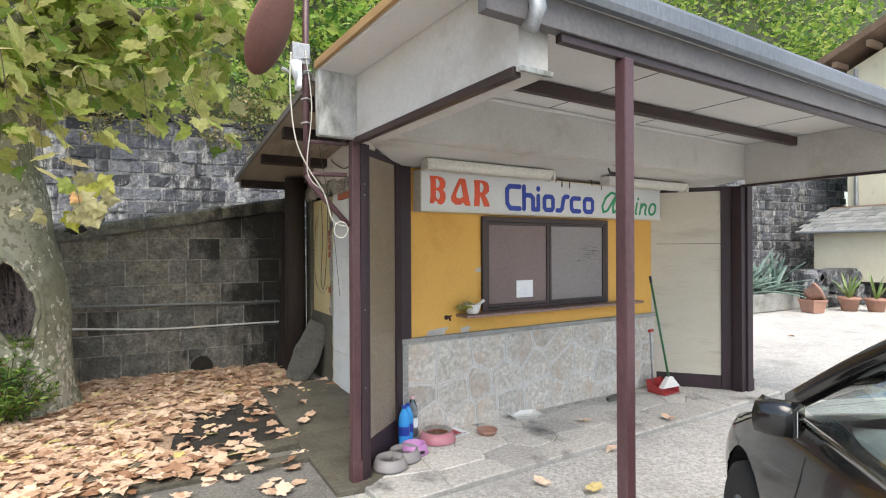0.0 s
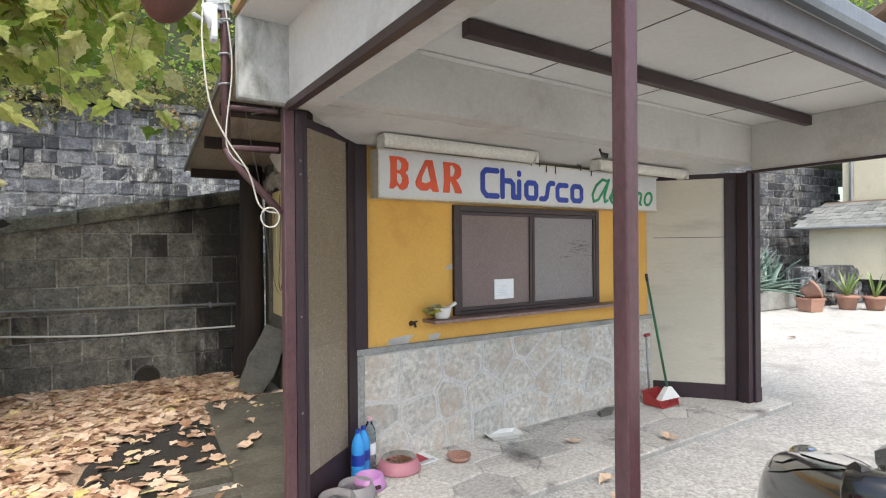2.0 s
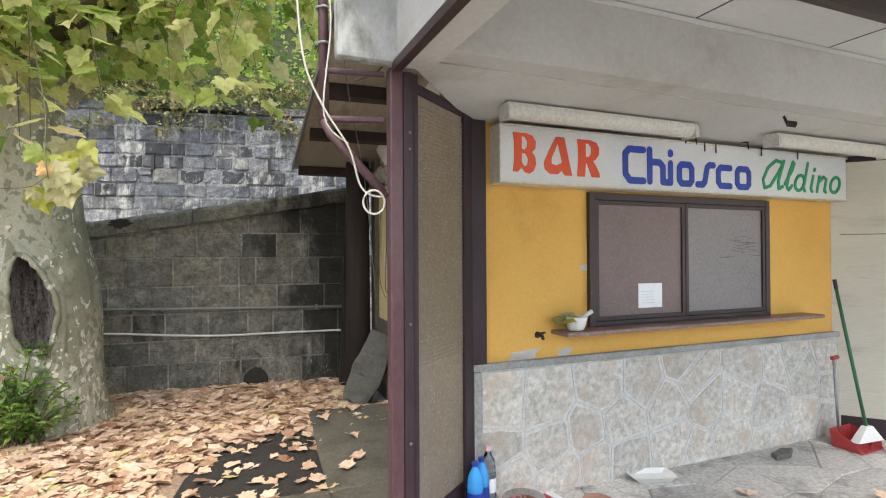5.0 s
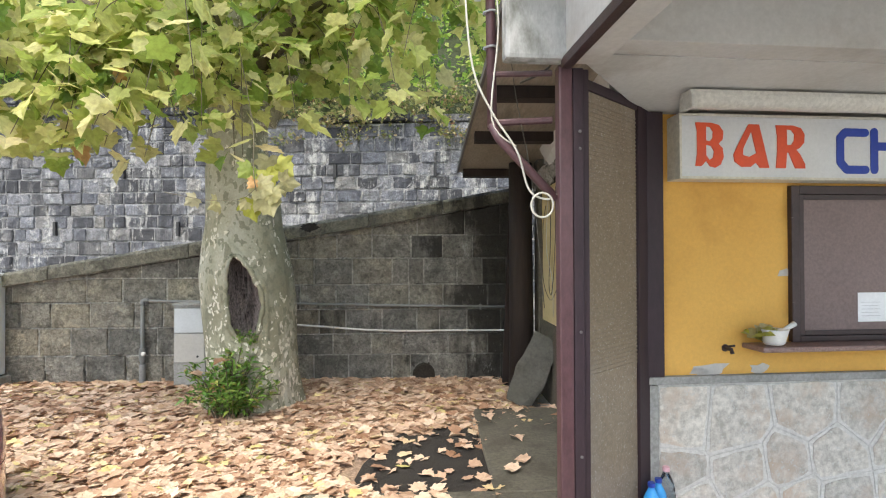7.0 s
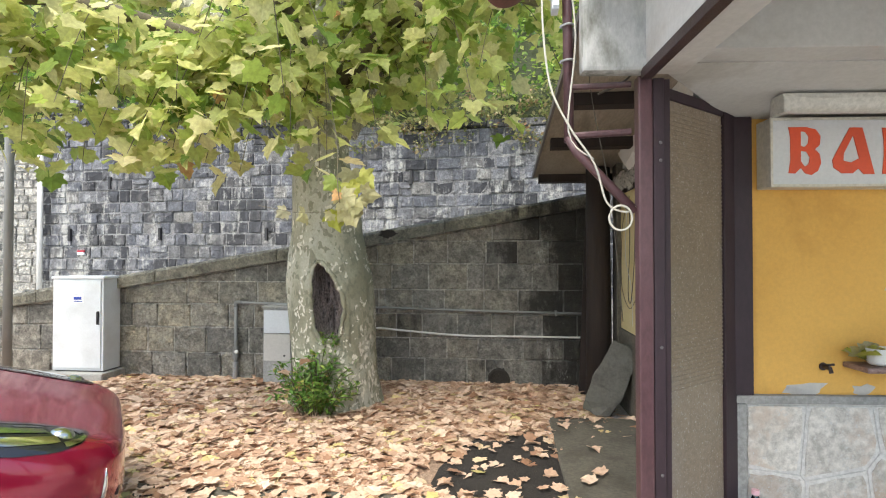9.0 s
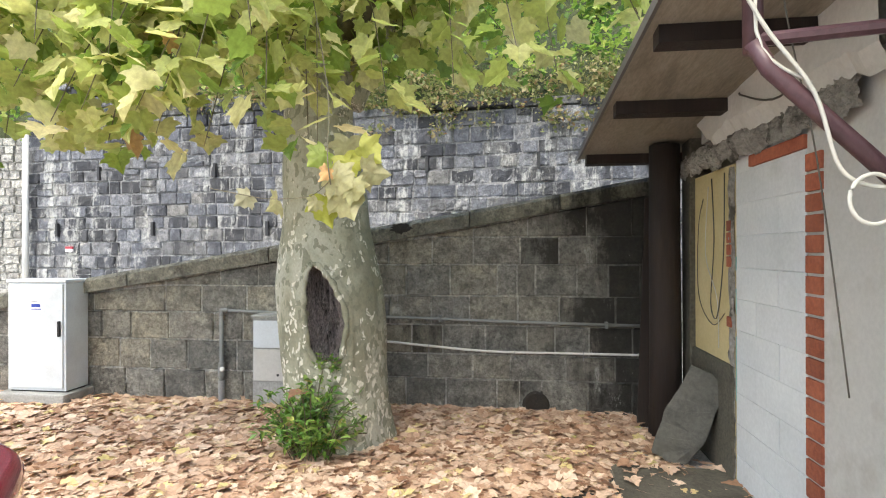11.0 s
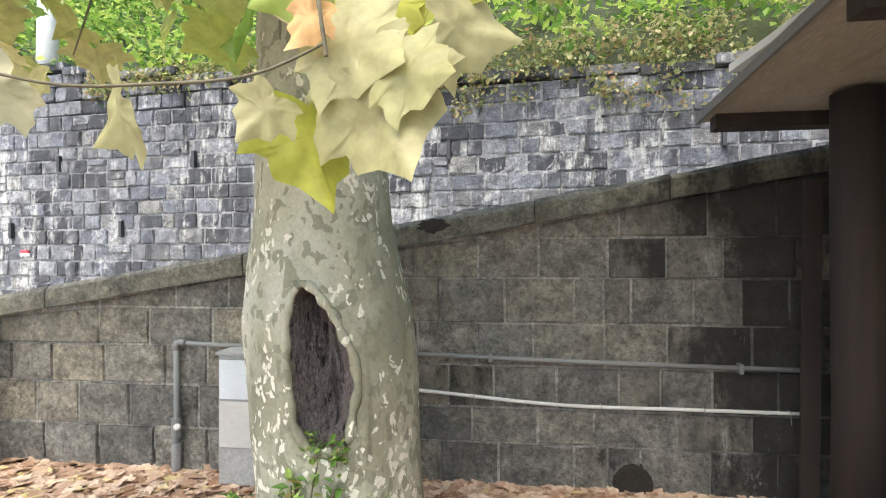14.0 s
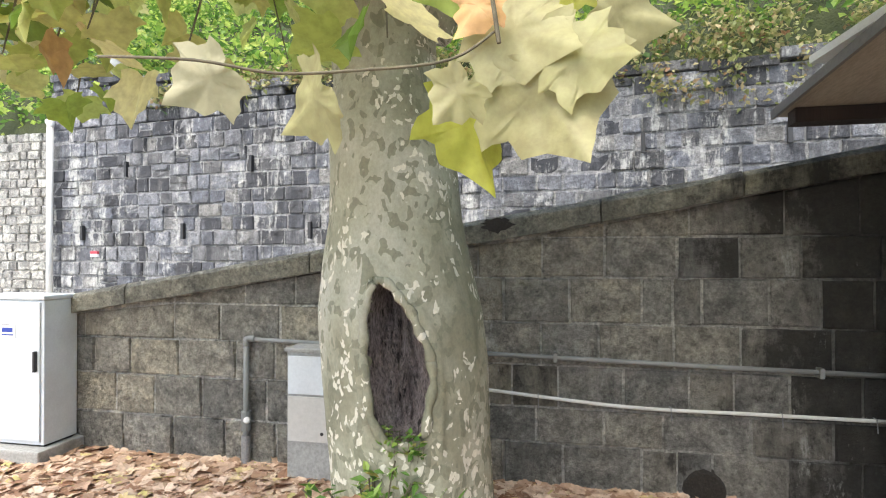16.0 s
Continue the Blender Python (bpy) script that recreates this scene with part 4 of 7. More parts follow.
part("fascia_board", B(-0.83, -2.20, 2.36, 4.38, -2.145, 2.48, 0.004), FASCIA, canopy, "grey-brown fascia board")
part("fascia_strip", B(-0.45, -2.185, 2.325, 4.38, -2.15, 2.358, 0.003), FRAMEBROWN, canopy, "dark lower strip")
bm = bmesh.new()
prof = [(-2.205, 2.482), (-2.25, 2.475), (-2.262, 2.50), (-2.257, 2.57), (-2.237, 2.597), (-2.15, 2.602), (-2.15, 2.585), (-2.22, 2.58)]
secs = [[bm.verts.new((u, v, z)) for v, z in prof] for u in (-0.89, 0.6, 2.2, 3.05, 4.42)]
for p, q in zip(secs, secs[1:]):
    for k in range(8):
        bm.faces.new((p[k], q[k], q[(k + 1) % 8], p[(k + 1) % 8]))
bm.faces.new(secs[0]), bm.faces.new(secs[-1][::-1])
part("gutter", bm, GUTTER, canopy, "streaked grey zinc gutter")
part("gutter_seam", B(3.05, -2.268, 2.475, 3.066, -2.2, 2.605, 0.003), GALV, canopy)
part("gutter_spout", tube(bmesh.new(), [(-0.62, -2.215, 2.48), (-0.61, -2.225, 2.40), (-0.64, -2.215, 2.325)], 0.034, 14), GALV, canopy, "short zinc gutter spout", smooth=True)
capb = bmesh.new()
box(capb, -0.87, -0.58, 2.205, -0.567, -0.50, 2.612, 0.018)
part("end_block", capb, CAPCONC, canopy, "weathered grey fibre-cement end box")


# posts
def post(u, v, z1, w, label, material, base=True):
    ob = thing("canopy_post", label, "post", KM @ Matrix.Translation((u, v, 0)), "canopy posts")
    part("shaft", B(-w, -w, 0.012, w, w, z1, 0.008), material, ob)
    if base:
        part("base_shoe", B(-w - 0.006, -w - 0.006, 0.0, w + 0.006, w + 0.006, 0.16, 0.008), material, ob)
    return ob


post(-0.06, -2.17, 2.33, 0.029, "red-brown painted square steel canopy post", RUSTRED)
lp = post(-0.612, -0.505, 2.20, 0.029, "red-brown steel corner post with purple-black profile", RUSTRED)
part("profile", B(0.031, -0.028, 0.0, 0.074, 0.05, 2.19, 0.004), PURPLE, lp, "purple-black frame profile")
part("profile", B(0.077, -0.012, 0.0, 0.102, 0.065, 2.19, 0.004), PURPLE, lp, "purple-black frame profile")
for k, z in enumerate((1.93, 1.86, 1.12, 0.62)):
    part("screw", lathe(bmesh.new(), [(0, 0.004), (0.006, 0.003), (0.007, 0)], 8, pose(0.055, -0.036, z, 90)), FASCIA, lp)
rp = post(3.66, -0.70, 2.15, 0.05, "purple-black steel corner post of the side screen", PURPLE)
part("profile", B(-0.13, -0.03, 0.0, -0.052, 0.07, 2.14, 0.004), PURPLE, rp, "purple-black frame profile")


def screen(name, a, b, z1, board, panel, label, strips):
    """A glazed or boarded screen between two plan points (u, v)."""
    p, q = kp(*a), kp(*b)
    ob = thing(name, label, "screen", Matrix.Translation(p) @ Matrix.Rotation(math.atan2(q.y - p.y, q.x - p.x), 4, "Z"))
    n = (q - p).length
    part("panel", B(0.03, -0.006, board, n - 0.05, 0.006, z1 - 0.04), panel, ob)
    part("bottom_board", B(0, -0.016, 0.0, n, 0.016, board, 0.003), PURPLE, ob, "purple-black kick board")
    part("top_rail", B(0, -0.018, z1 - 0.045, n, 0.018, z1, 0.003), PURPLE, ob, "purple-black rail")
    for s in strips:
        part("stile", B(s * n - 0.075, -0.022, 0.0, s * n + 0.055, 0.022, z1, 0.004), PURPLE, ob, "purple-black stile")
    return ob, n


lscr, n = screen("side_screen", (-0.56, -0.45), (-0.02, -0.01), 2.19, 0.22, RIBBED, "dirty brownish ribbed glass screen in purple-black frame", (0.93,))
z = 0.9
while z < 2.1:
    part("rib", B(0.05, -0.0095, z, n - 0.12, -0.0055, z + 0.008), RIBBED, lscr)
    z += 0.019
part("wall_profile", B(-0.03, -0.045, 0.812, 0.058, -0.003, 2.155, 0.004), PURPLE, kiosk_front, "purple-black frame profile on the plaster")
rscr, n = screen("side_screen", (3.09, -0.005), (3.58, -0.62), 2.15, 0.17, PANEL, "cream painted board screen in purple-black frame", (0.94,))
part("edge_post", B(-0.02, -0.02, 0.0, 0.03, 0.02, 2.15, 0.003), PANEL, rscr)
z = 0.20
while z < 2.08:
    part("rib", B(0.04, -0.0082, z, n - 0.1, -0.0055, z + 0.011), PANEL, rscr)
    z += 0.0235
part("panel_joint", B(0.04, -0.0085, 1.55, n - 0.1, -0.0055, 1.556), FASCIA, rscr)

# ---- kiosk: sign, tubes, window ----
sign = thing("bar_sign", "white box sign with red, blue and green lettering above the hatch", "sign", KM @ pose(0.10, -0.118, 1.805))
part("sign_box", B(0.0, 0.012, 0.0, 2.97, 0.117, 0.325, 0.006), SIGNFRAME, sign, "cream sign casing")
part("sign_face", B(0.012, -0.001, 0.012, 2.958, 0.011, 0.313, 0.002), ACRYLIC, sign, "white acrylic sign face")
part("sign_frame", B(0.0, -0.008, 0.0, 2.97, 0.012, 0.012, 0.002), SIGNFRAME, sign)
part("sign_frame", B(0.0, -0.008, 0.313, 2.97, 0.012, 0.325, 0.002), SIGNFRAME, sign)
part("sign_frame", B(0.0, -0.008, 0.0, 0.012, 0.012, 0.325, 0.002), SIGNFRAME, sign)
up = Matrix.Rotation(radians(90), 4, "X")


def cut_letter(name, outlines, u, w, h, material):
    """One flat letter from its outer outline and its holes."""
    cu = bpy.data.curves.new(name, "CURVE")
    cu.dimensions, cu.fill_mode, cu.extrude = "2D", "BOTH", 0.002
    for line in outlines:
        sp = cu.splines.new("POLY")
        sp.points.add(len(line) - 1)
        for q, (x, y) in zip(sp.points, line):
            q.co = (x * w, y * h, 0, 1)
        sp.use_cyclic_u = True
    ob = bpy.data.objects.new(name, cu)
    scene.collection.objects.link(ob)
    me = bpy.data.meshes.new_from_object(ob.evaluated_get(bpy.context.evaluated_depsgraph_get()))
    bpy.data.objects.remove(ob)
    me.materials.clear()
    me.materials.append(material)
    out = new(name, me)
    out.parent, out.matrix_basis = sign, Matrix.Translation((u, -0.003, 0.058)) @ up


cut_letter("red_letter", [[(0, 1), (0.55, 1), (0.84, 0.95), (0.99, 0.81), (0.97, 0.63), (0.82, 0.53), (0.96, 0.43), (1, 0.24), (0.9, 0.07), (0.7, -0.01), (0.52, 0.02), (0.38, 0.14), (0.2, 0.02), (0, 0.03), (0.06, 0.3), (0.06, 0.8)],
                          [(0.38, 0.91), (0.52, 0.9), (0.63, 0.8), (0.61, 0.66), (0.5, 0.58), (0.38, 0.6)], [(0.38, 0.5), (0.55, 0.48), (0.66, 0.36), (0.62, 0.22), (0.5, 0.16), (0.38, 0.27)]], 0.084, 0.148, 0.222, RED)
cut_letter("red_letter", [[(0.42, 1), (0.72, 1), (0.8, 0.72), (1, 0), (0.74, 0), (0.62, 0.12), (0.48, 0.02), (0.22, 0.02), (0.03, 0.14), (0, 0.3), (0.1, 0.48), (0.26, 0.74)],
                          [(0.5, 0.84), (0.64, 0.34), (0.44, 0.25), (0.26, 0.29), (0.27, 0.44)]], 0.284, 0.19, 0.218, RED)
cut_letter("red_letter", [[(0, 1), (0.6, 1), (0.87, 0.94), (0.99, 0.79), (0.97, 0.6), (0.82, 0.48), (0.7, 0.43), (0.82, 0.34), (1.0, 0.1), (1.0, 0), (0.66, 0), (0.44, 0.36), (0.38, 0.38), (0.34, 0), (0, 0), (0.05, 0.4), (0.05, 0.75)],
                          [(0.38, 0.9), (0.52, 0.9), (0.64, 0.8), (0.62, 0.64), (0.52, 0.54), (0.38, 0.54)]], 0.510, 0.158, 0.216, RED)


def stroked(name, strokes, u, w, h, pen, material, slant=0.0):
    """One letter drawn with a round pen along its strokes, raised a little from the face."""
    bm = bmesh.new()
    lift = 0.0
    for line in strokes:
        pts = [(x * w + slant * y * h, y * h) for x, y in line]
        for (x0, y0), (x1, y1) in zip(pts, pts[1:]):
            ln = math.hypot(x1 - x0, y1 - y0) or 1.0
            nx, ny = -(y1 - y0) / ln * pen / 2, (x1 - x0) / ln * pen / 2
            lift += 0.00012
            prism(bm, [(x0 - nx, y0 - ny), (x1 - nx, y1 - ny), (x1 + nx, y1 + ny), (x0 + nx, y0 + ny)], 0.0, 0.003 + lift)
        for x, y in pts:
            lift += 0.00012
            prism(bm, [(x + pen / 2 * math.cos(a), y + pen / 2 * math.sin(a)) for a in np.linspace(0, 2 * math.pi, 13)[:-1]], 0.0, 0.003 + lift)
    return part(name, bm, material, sign, m=Matrix.Translation((u, -0.0015, 0.055)) @ up)


RING = [(0.18, 0.0), (0.82, 0.0), (1, 0.18), (1, 0.82), (0.82, 1), (0.18, 1), (0, 0.82), (0, 0.18), (0.18, 0.0)]
for st, u, w, h in (([[(1, 1), (0.2, 1), (0, 0.85), (0, 0.2), (0.25, 0), (1, 0)]], 0.865, 0.13, 0.19), ([[(0, 0), (0, 1)], [(0, 0.62), (0.75, 0.62), (1, 0.5), (1, 0), (1.55, 0)]], 1.045, 0.10, 0.195),
                    ([[(0, 0), (0, 0.62)], [(0, 0.92), (0, 0.97)]], 1.205, 0.1, 0.195), ([RING], 1.275, 0.10, 0.12), ([[(1, 1), (0.75, 1), (0.6, 0.85), (0.45, 0.15), (0.3, 0), (0, 0)]], 1.425, 0.13, 0.13),
                    ([[(1, 1), (0.2, 1), (0, 0.8), (0, 0.2), (0.2, 0), (1, 0)]], 1.60, 0.10, 0.12), ([RING], 1.765, 0.105, 0.12)):
    stroked("blue_letter", st, 0.862 + 1.05 * (u - 0.865), 1.06 * w, h, 0.042, BLUE)
OVAL = [(0.5 + 0.5 * math.cos(q), 0.5 + 0.5 * math.sin(q)) for q in np.linspace(0.8, 7.1, 15)]
for st, u, w, h in (([[(0.75, 0.95), (0.45, 1), (0.12, 0.72), (0, 0.3), (0.15, 0.02), (0.4, 0.1), (0.7, 0.6), (0.85, 1)], [(0.85, 1), (0.75, 0.3), (0.85, 0.02), (1, 0.1)]], 1.99, 0.17, 0.20),
                    ([[(0, 0.2), (0.6, 0.7), (0.7, 0.95), (0.5, 1), (0.3, 0.6), (0.3, 0.1), (0.6, 0.0), (0.9, 0.15)]], 2.185, 0.07, 0.20), ([OVAL], 2.275, 0.08, 0.11), ([[(0, 1), (0, 0.12), (0.5, 0.0)]], 2.36, 0.03, 0.20),
                    ([[(0, 0.62), (0, 0.08), (0.5, 0.0)], [(0.1, 0.85), (0.15, 0.9)]], 2.43, 0.03, 0.18), ([[(0, 0), (0, 1)], [(0, 0.6), (0.5, 1), (0.9, 0.85), (0.9, 0.1), (1.1, 0)]], 2.49, 0.075, 0.11), ([OVAL], 2.61, 0.085, 0.115)):
    stroked("green_letter", st, 2.04 + 1.16 * (u - 1.99), 1.2 * w, h, 0.024, GREEN, 0.28)
for u, drop, mt in ((1.50, 0.055, BLACK), (1.60, 0.06, RUSTRED), (2.03, 0.05, BLACK), (2.40, 0.05, BLACK)):
    part("strap", B(u, -0.012, 0.325 - drop, u + 0.011, -0.0085, 0.33, 0.001), mt, sign)

for u0, u1, v, z in ((0.03, 1.31, -0.30, 2.105), (1.95, 3.17, -0.33, 2.10)):
    lamp = thing("tube_lamp", "unlit yellowed fluorescent tube batten under the soffit", "lamp", KM @ pose(u0, v, z), "tube lamps")
    part("housing", B(0, -0.045, 0.05, u1 - u0, 0.045, 0.075, 0.006), DIFFUSER, lamp)
    bm = bmesh.new()
    prof = [(0.05 * math.cos(a), 0.05 - 0.055 * math.sin(a)) for a in np.linspace(0, math.pi, 9)]
    secs = [[bm.verts.new((x, y, zz)) for y, zz in prof] for x in (0.02, u1 - u0 - 0.02)]
    for k in range(8):
        bm.faces.new((secs[0][k], secs[1][k], secs[1][k + 1], secs[0][k + 1]))
    part("cover", bm, DIFFUSER, lamp, "ribbed translucent cover", smooth=True)
    for x in (0.0, u1 - u0 - 0.03):
        part("end_cap", B(x, -0.055, -0.008, x + 0.03, 0.055, 0.06, 0.008), DIFFUSER, lamp)

hatch = thing("window_1", "closed two-leaf serving hatch with mauve-brown shutters", "window", KM, kind="structure")
for a in ((W0 - 0.01, -0.03, WZ0, W0 + 0.035, 0.06, WZ1), (W1 - 0.035, -0.03, WZ0, W1 + 0.01, 0.06, WZ1), (W0 + 0.035, -0.03, WZ1 - 0.045, W1 - 0.035, 0.06, WZ1), (W0 + 0.035, -0.03, WZ0, W1 - 0.035, 0.06, WZ0 + 0.03)):
    part("window_frame", B(*a, bevel=0.005), FRAMEBROWN, hatch)
mid = 0.5 * (W0 + W1) - 0.015
for a, b, mt in ((W0 + 0.037, mid - 0.002, SHUTTER), (mid + 0.002, W1 - 0.037, SHUTTER_GREY)):
    sh = part("shutter", B(a, -0.012, WZ0 + 0.032, b, 0.02, WZ1 - 0.047, 0.003), mt, hatch)
    for q in ((a, WZ0 + 0.032, a + 0.026, WZ1 - 0.047), (b - 0.026, WZ0 + 0.032, b, WZ1 - 0.047), (a + 0.027, WZ1 - 0.073, b - 0.027, WZ1 - 0.047), (a + 0.027, WZ0 + 0.032, b - 0.027, WZ0 + 0.058)):
        part("shutter_frame", B(q[0], -0.026, q[1], q[2], -0.0125, q[3], 0.003), FRAMEBROWN, sh)
for z in (1.12, 1.62):
    part("hinge", tube(bmesh.new(), [(W0 - 0.012, -0.036, z), (W0 - 0.012, -0.036, z + 0.06)], 0.008, 8), FRAMEBROWN, hatch)
rng = random.Random(2)
for k in range(16):
    u, z = rng.uniform(1.85, 2.15), rng.uniform(1.38, 1.52)
    part("scribble", B(0, -0.0005, 0, rng.uniform(0.05, 0.16), 0.0, 0.0025), FRAMEBROWN, hatch, m=Matrix.Translation((u, -0.0128, z)) @ Matrix.Rotation(rng.uniform(-0.15, 0.15), 4, "Y"))
sill = part("window_sill", B(0.50, -0.17, 0.945, 2.72, 0.0, 0.971, 0.008), GRANITE)
sill.matrix_basis = KM
tagged(sill, "speckled red granite serving ledge under the hatch", "ledge")
notice = thing("paper_notice", "small white paper notice taped to the hatch shutter", "notice", KM @ pose(1.15, -0.0135, 1.07))
part("sheet", B(0, -0.0012, 0, 0.195, 0, 0.155), PAPER, notice)
for k in range(5):
    part("text_line", B(0.02, -0.0022, 0.03 + 0.018 * k, 0.13 - 0.012 * (k % 2), -0.0013, 0.0325 + 0.018 * k), GREYPRINT, notice)

# ---- side eave ----
eave = thing("side_eave", "sagging plywood lean-to eave on dark battens", "roof", kind="structure")


def eave_z(y):
    return 2.375 + (7.22 - y) * 0.078


def slope_slab(bm, x0, x1, y0, y1, dz0, dz1):
    v = [bm.verts.new((x, y, eave_z(y) + d)) for d in (dz0, dz1) for x, y in ((x0, y0), (x1, y0), (x1, y1), (x0, y1))]
    for q in ((3, 2, 1, 0), (4, 5, 6, 7), (0, 1, 5, 4), (1, 2, 6, 5), (2, 3, 7, 6), (3, 0, 4, 7)):
        bm.faces.new([v[i] for i in q])
    return bm


part("roof_sheet", slope_slab(bmesh.new(), 1.02, 2.1, 3.62, 7.22, 0.0, 0.03), PLY, eave, "weathered plywood sheet")
part("metal_edge", slope_slab(bmesh.new(), 1.0, 1.018, 3.6, 7.24, -0.008, 0.045), FASCIA, eave)
for y in (7.1, 5.75, 4.75, 3.95):
    part("batten", slope_slab(bmesh.new(), 1.06, 1.9, y - 0.05, y + 0.05, -0.085, -0.002), DARKWOOD, eave, "dark timber batten")
tp = thing("timber_post", "dark weathered round timber post under the eave", "post", pose(1.635, 6.72, 0))
part("shaft", tube(bmesh.new(), [(0, 0, 0), (0.005, 0, 0.8), (0, 0.004, 1.6), (0, 0, 2.39)], [0.13, 0.125, 0.122, 0.12], 20), DARKWOOD, tp, smooth=True)
lb = part("leaning_board", B(-0.05, -0.015, 0, 0.05, 0.015, 2.0, 0.004), DARKWOOD)
lb.matrix_basis = pose(1.52, 6.98, 0.0, -4, 3, 0)
tagged(lb, "dark board leaning on the ramp wall", "board")


# ---- plane tree ----
TX, TY = -1.06, 6.40
tree = thing("plane_tree", "plane tree with mottled bark, a rotten hollow and yellowing leaves", "tree", pose(TX, TY, 0))
RAD = [(0.0, 0.455), (0.12, 0.435), (0.34, 0.42), (0.6, 0.42), (0.95, 0.436), (1.25, 0.432), (1.5, 0.393), (1.72, 0.355), (2.0, 0.337), (2.2, 0.315), (2.44, 0.27), (2.8, 0.275), (3.1, 0.28)]
LEAN = [(0.0, 0.04), (0.34, 0.04), (0.6, 0.02), (1.0, -0.005), (1.25, -0.03), (1.5, -0.054), (2.0, -0.075), (2.3, -0.11), (2.6, -0.13), (3.1, -0.11)]
NA, NZ = 230, 260
HC, HZ, HH, HW = radians(-79), 1.05, 0.36, 0.15


def trunk_point(a, z):
    r = float(np.interp(z, [p[0] for p in RAD], [p[1] for p in RAD]))
    x0 = float(np.interp(z, [p[0] for p in LEAN], [p[1] for p in LEAN]))
    d = Vector((math.cos(a), math.sin(a), 0))
    r *= 1 + 0.04 * noise.noise(Vector((d.x * 1.6, d.y * 1.6, z * 0.9))) + 0.02 * noise.noise(Vector((d.x * 6, d.y * 6, z * 3)))
    if z < 0.3:
        r += (0.3 - z) * 0.14 * max(0, math.sin(4 * a + 1))
    da = (a - HC + math.pi) % (2 * math.pi) - math.pi
    up = (z - HZ) / HH
    slim = max(0, up) ** 2
    e = (abs((da * r + 0.30 * HW * slim) / (HW * (1 - 0.42 * slim))) ** 2.6 + abs(up) ** 2.6) ** (1 / 2.6) + 0.16 * noise.noise(Vector((da * 6, z * 5.5, 7))) + 0.05 * noise.noise(Vector((da * 22, z * 20, 3)))
    if e < 1:
        deep = min(1, (1 - e) / 0.16)
        r -= (0.15 + 0.10 * max(0, up)) * deep + (0.07 * noise.noise(Vector((da * 9, z * 6, 1))) + 0.035 * noise.noise(Vector((da * 26, z * 14, 4))) + 0.02 * noise.noise(Vector((da * 60, z * 30, 5)))) * deep
    elif e < 1.5:
        r += 0.012 * math.sin(math.pi * (e - 1) / 0.5)
    return (x0 + r * d.x, r * d.y, z), e


tv, te = [], []
for j in range(NZ):
    for i in range(NA):
        p, e = trunk_point(2 * math.pi * i / NA, 3.1 * j / (NZ - 1))
        tv.append(p)
        te.append(e)
outer, inner = [], []
for j in range(NZ - 1):
    for i in range(NA):
        q = (j * NA + i, j * NA + (i + 1) % NA, (j + 1) * NA + (i + 1) % NA, (j + 1) * NA + i)
        (inner if sum(te[k] for k in q) / 4 < 1.0 else outer).append(q)


def sub(vs, fs):
    used = sorted({k for f in fs for k in f})
    at = {k: i for i, k in enumerate(used)}
    return [vs[k] for k in used], [tuple(at[k] for k in f) for f in fs]


raw("trunk", *sub(tv, outer), BARK, tree, smooth=True)
raw("hollow", *sub(tv, inner), HOLLOW, tree, smooth=True)["label"] = "dark rotten hollow in the trunk"
rim = []
for k in range(60):
    q = 2 * math.pi * k / 60
    lo, hi = 0.5, 1.6
    for step in range(14):
        s = (lo + hi) / 2
        p, ee = trunk_point(HC + s * HW * math.cos(q) / 0.42, HZ + s * HH * math.sin(q))
        lo, hi = (s, hi) if ee < 1.02 else (lo, s)
    rim.append(Vector(p))
rim = [(rim[k - 1] + rim[k] + rim[(k + 1) % 60]) / 3 + Vector((0.004 * math.sin(k), -0.004, 0)) for k in range(60)]
part("hollow_rim", tube(bmesh.new(), rim + rim[:2], [0.022 + 0.006 * math.sin(1.7 * k) for k in range(62)], 8), BARK, tree, "rolled bark rim round the hollow", smooth=True)
BOUGHS = [([(-0.12, 0, 2.6), (-0.08, 0.06, 3.5), (0.02, 0.15, 4.6), (0.1, 0.2, 6.2), (0.0, 0.2, 8.0)], [0.28, 0.22, 0.19, 0.14, 0.08]),
         ([(-0.22, 0, 2.95), (-0.45, -0.1, 3.25), (-0.95, -0.25, 3.7), (-1.6, -0.5, 4.1), (-2.6, -0.9, 4.6)], [0.16, 0.13, 0.10, 0.075, 0.04]),
         ([(0.1, 0.02, 2.75), (0.28, 0.1, 3.15), (0.45, 0.2, 3.7), (0.6, 0.25, 4.4), (0.9, 0.2, 5.4)], [0.15, 0.12, 0.10, 0.085, 0.05]),
         ([(-0.1, -0.2, 3.0), (-0.15, -0.7, 3.5), (-0.1, -1.4, 3.75), (0.1, -2.2, 3.7)], [0.11, 0.08, 0.055, 0.03]),
         ([(0.1, -0.1, 3.2), (0.7, -0.5, 3.6), (1.4, -0.9, 3.7), (2.0, -1.0, 3.5)], [0.09, 0.065, 0.045, 0.025]),
         ([(-0.3, -0.1, 3.1), (-1.0, -0.9, 3.4), (-1.9, -1.5, 3.5), (-2.8, -1.7, 3.3)], [0.10, 0.07, 0.05, 0.025])]
for pts, rs in BOUGHS:
    p = curve_pts(pts, 5)
    part("limb", tube(bmesh.new(), p, list(np.interp(np.linspace(0, len(rs) - 1, len(p)), range(len(rs)), rs)), 10), BARK if rs[0] > 0.12 else TWIG, tree, smooth=True)

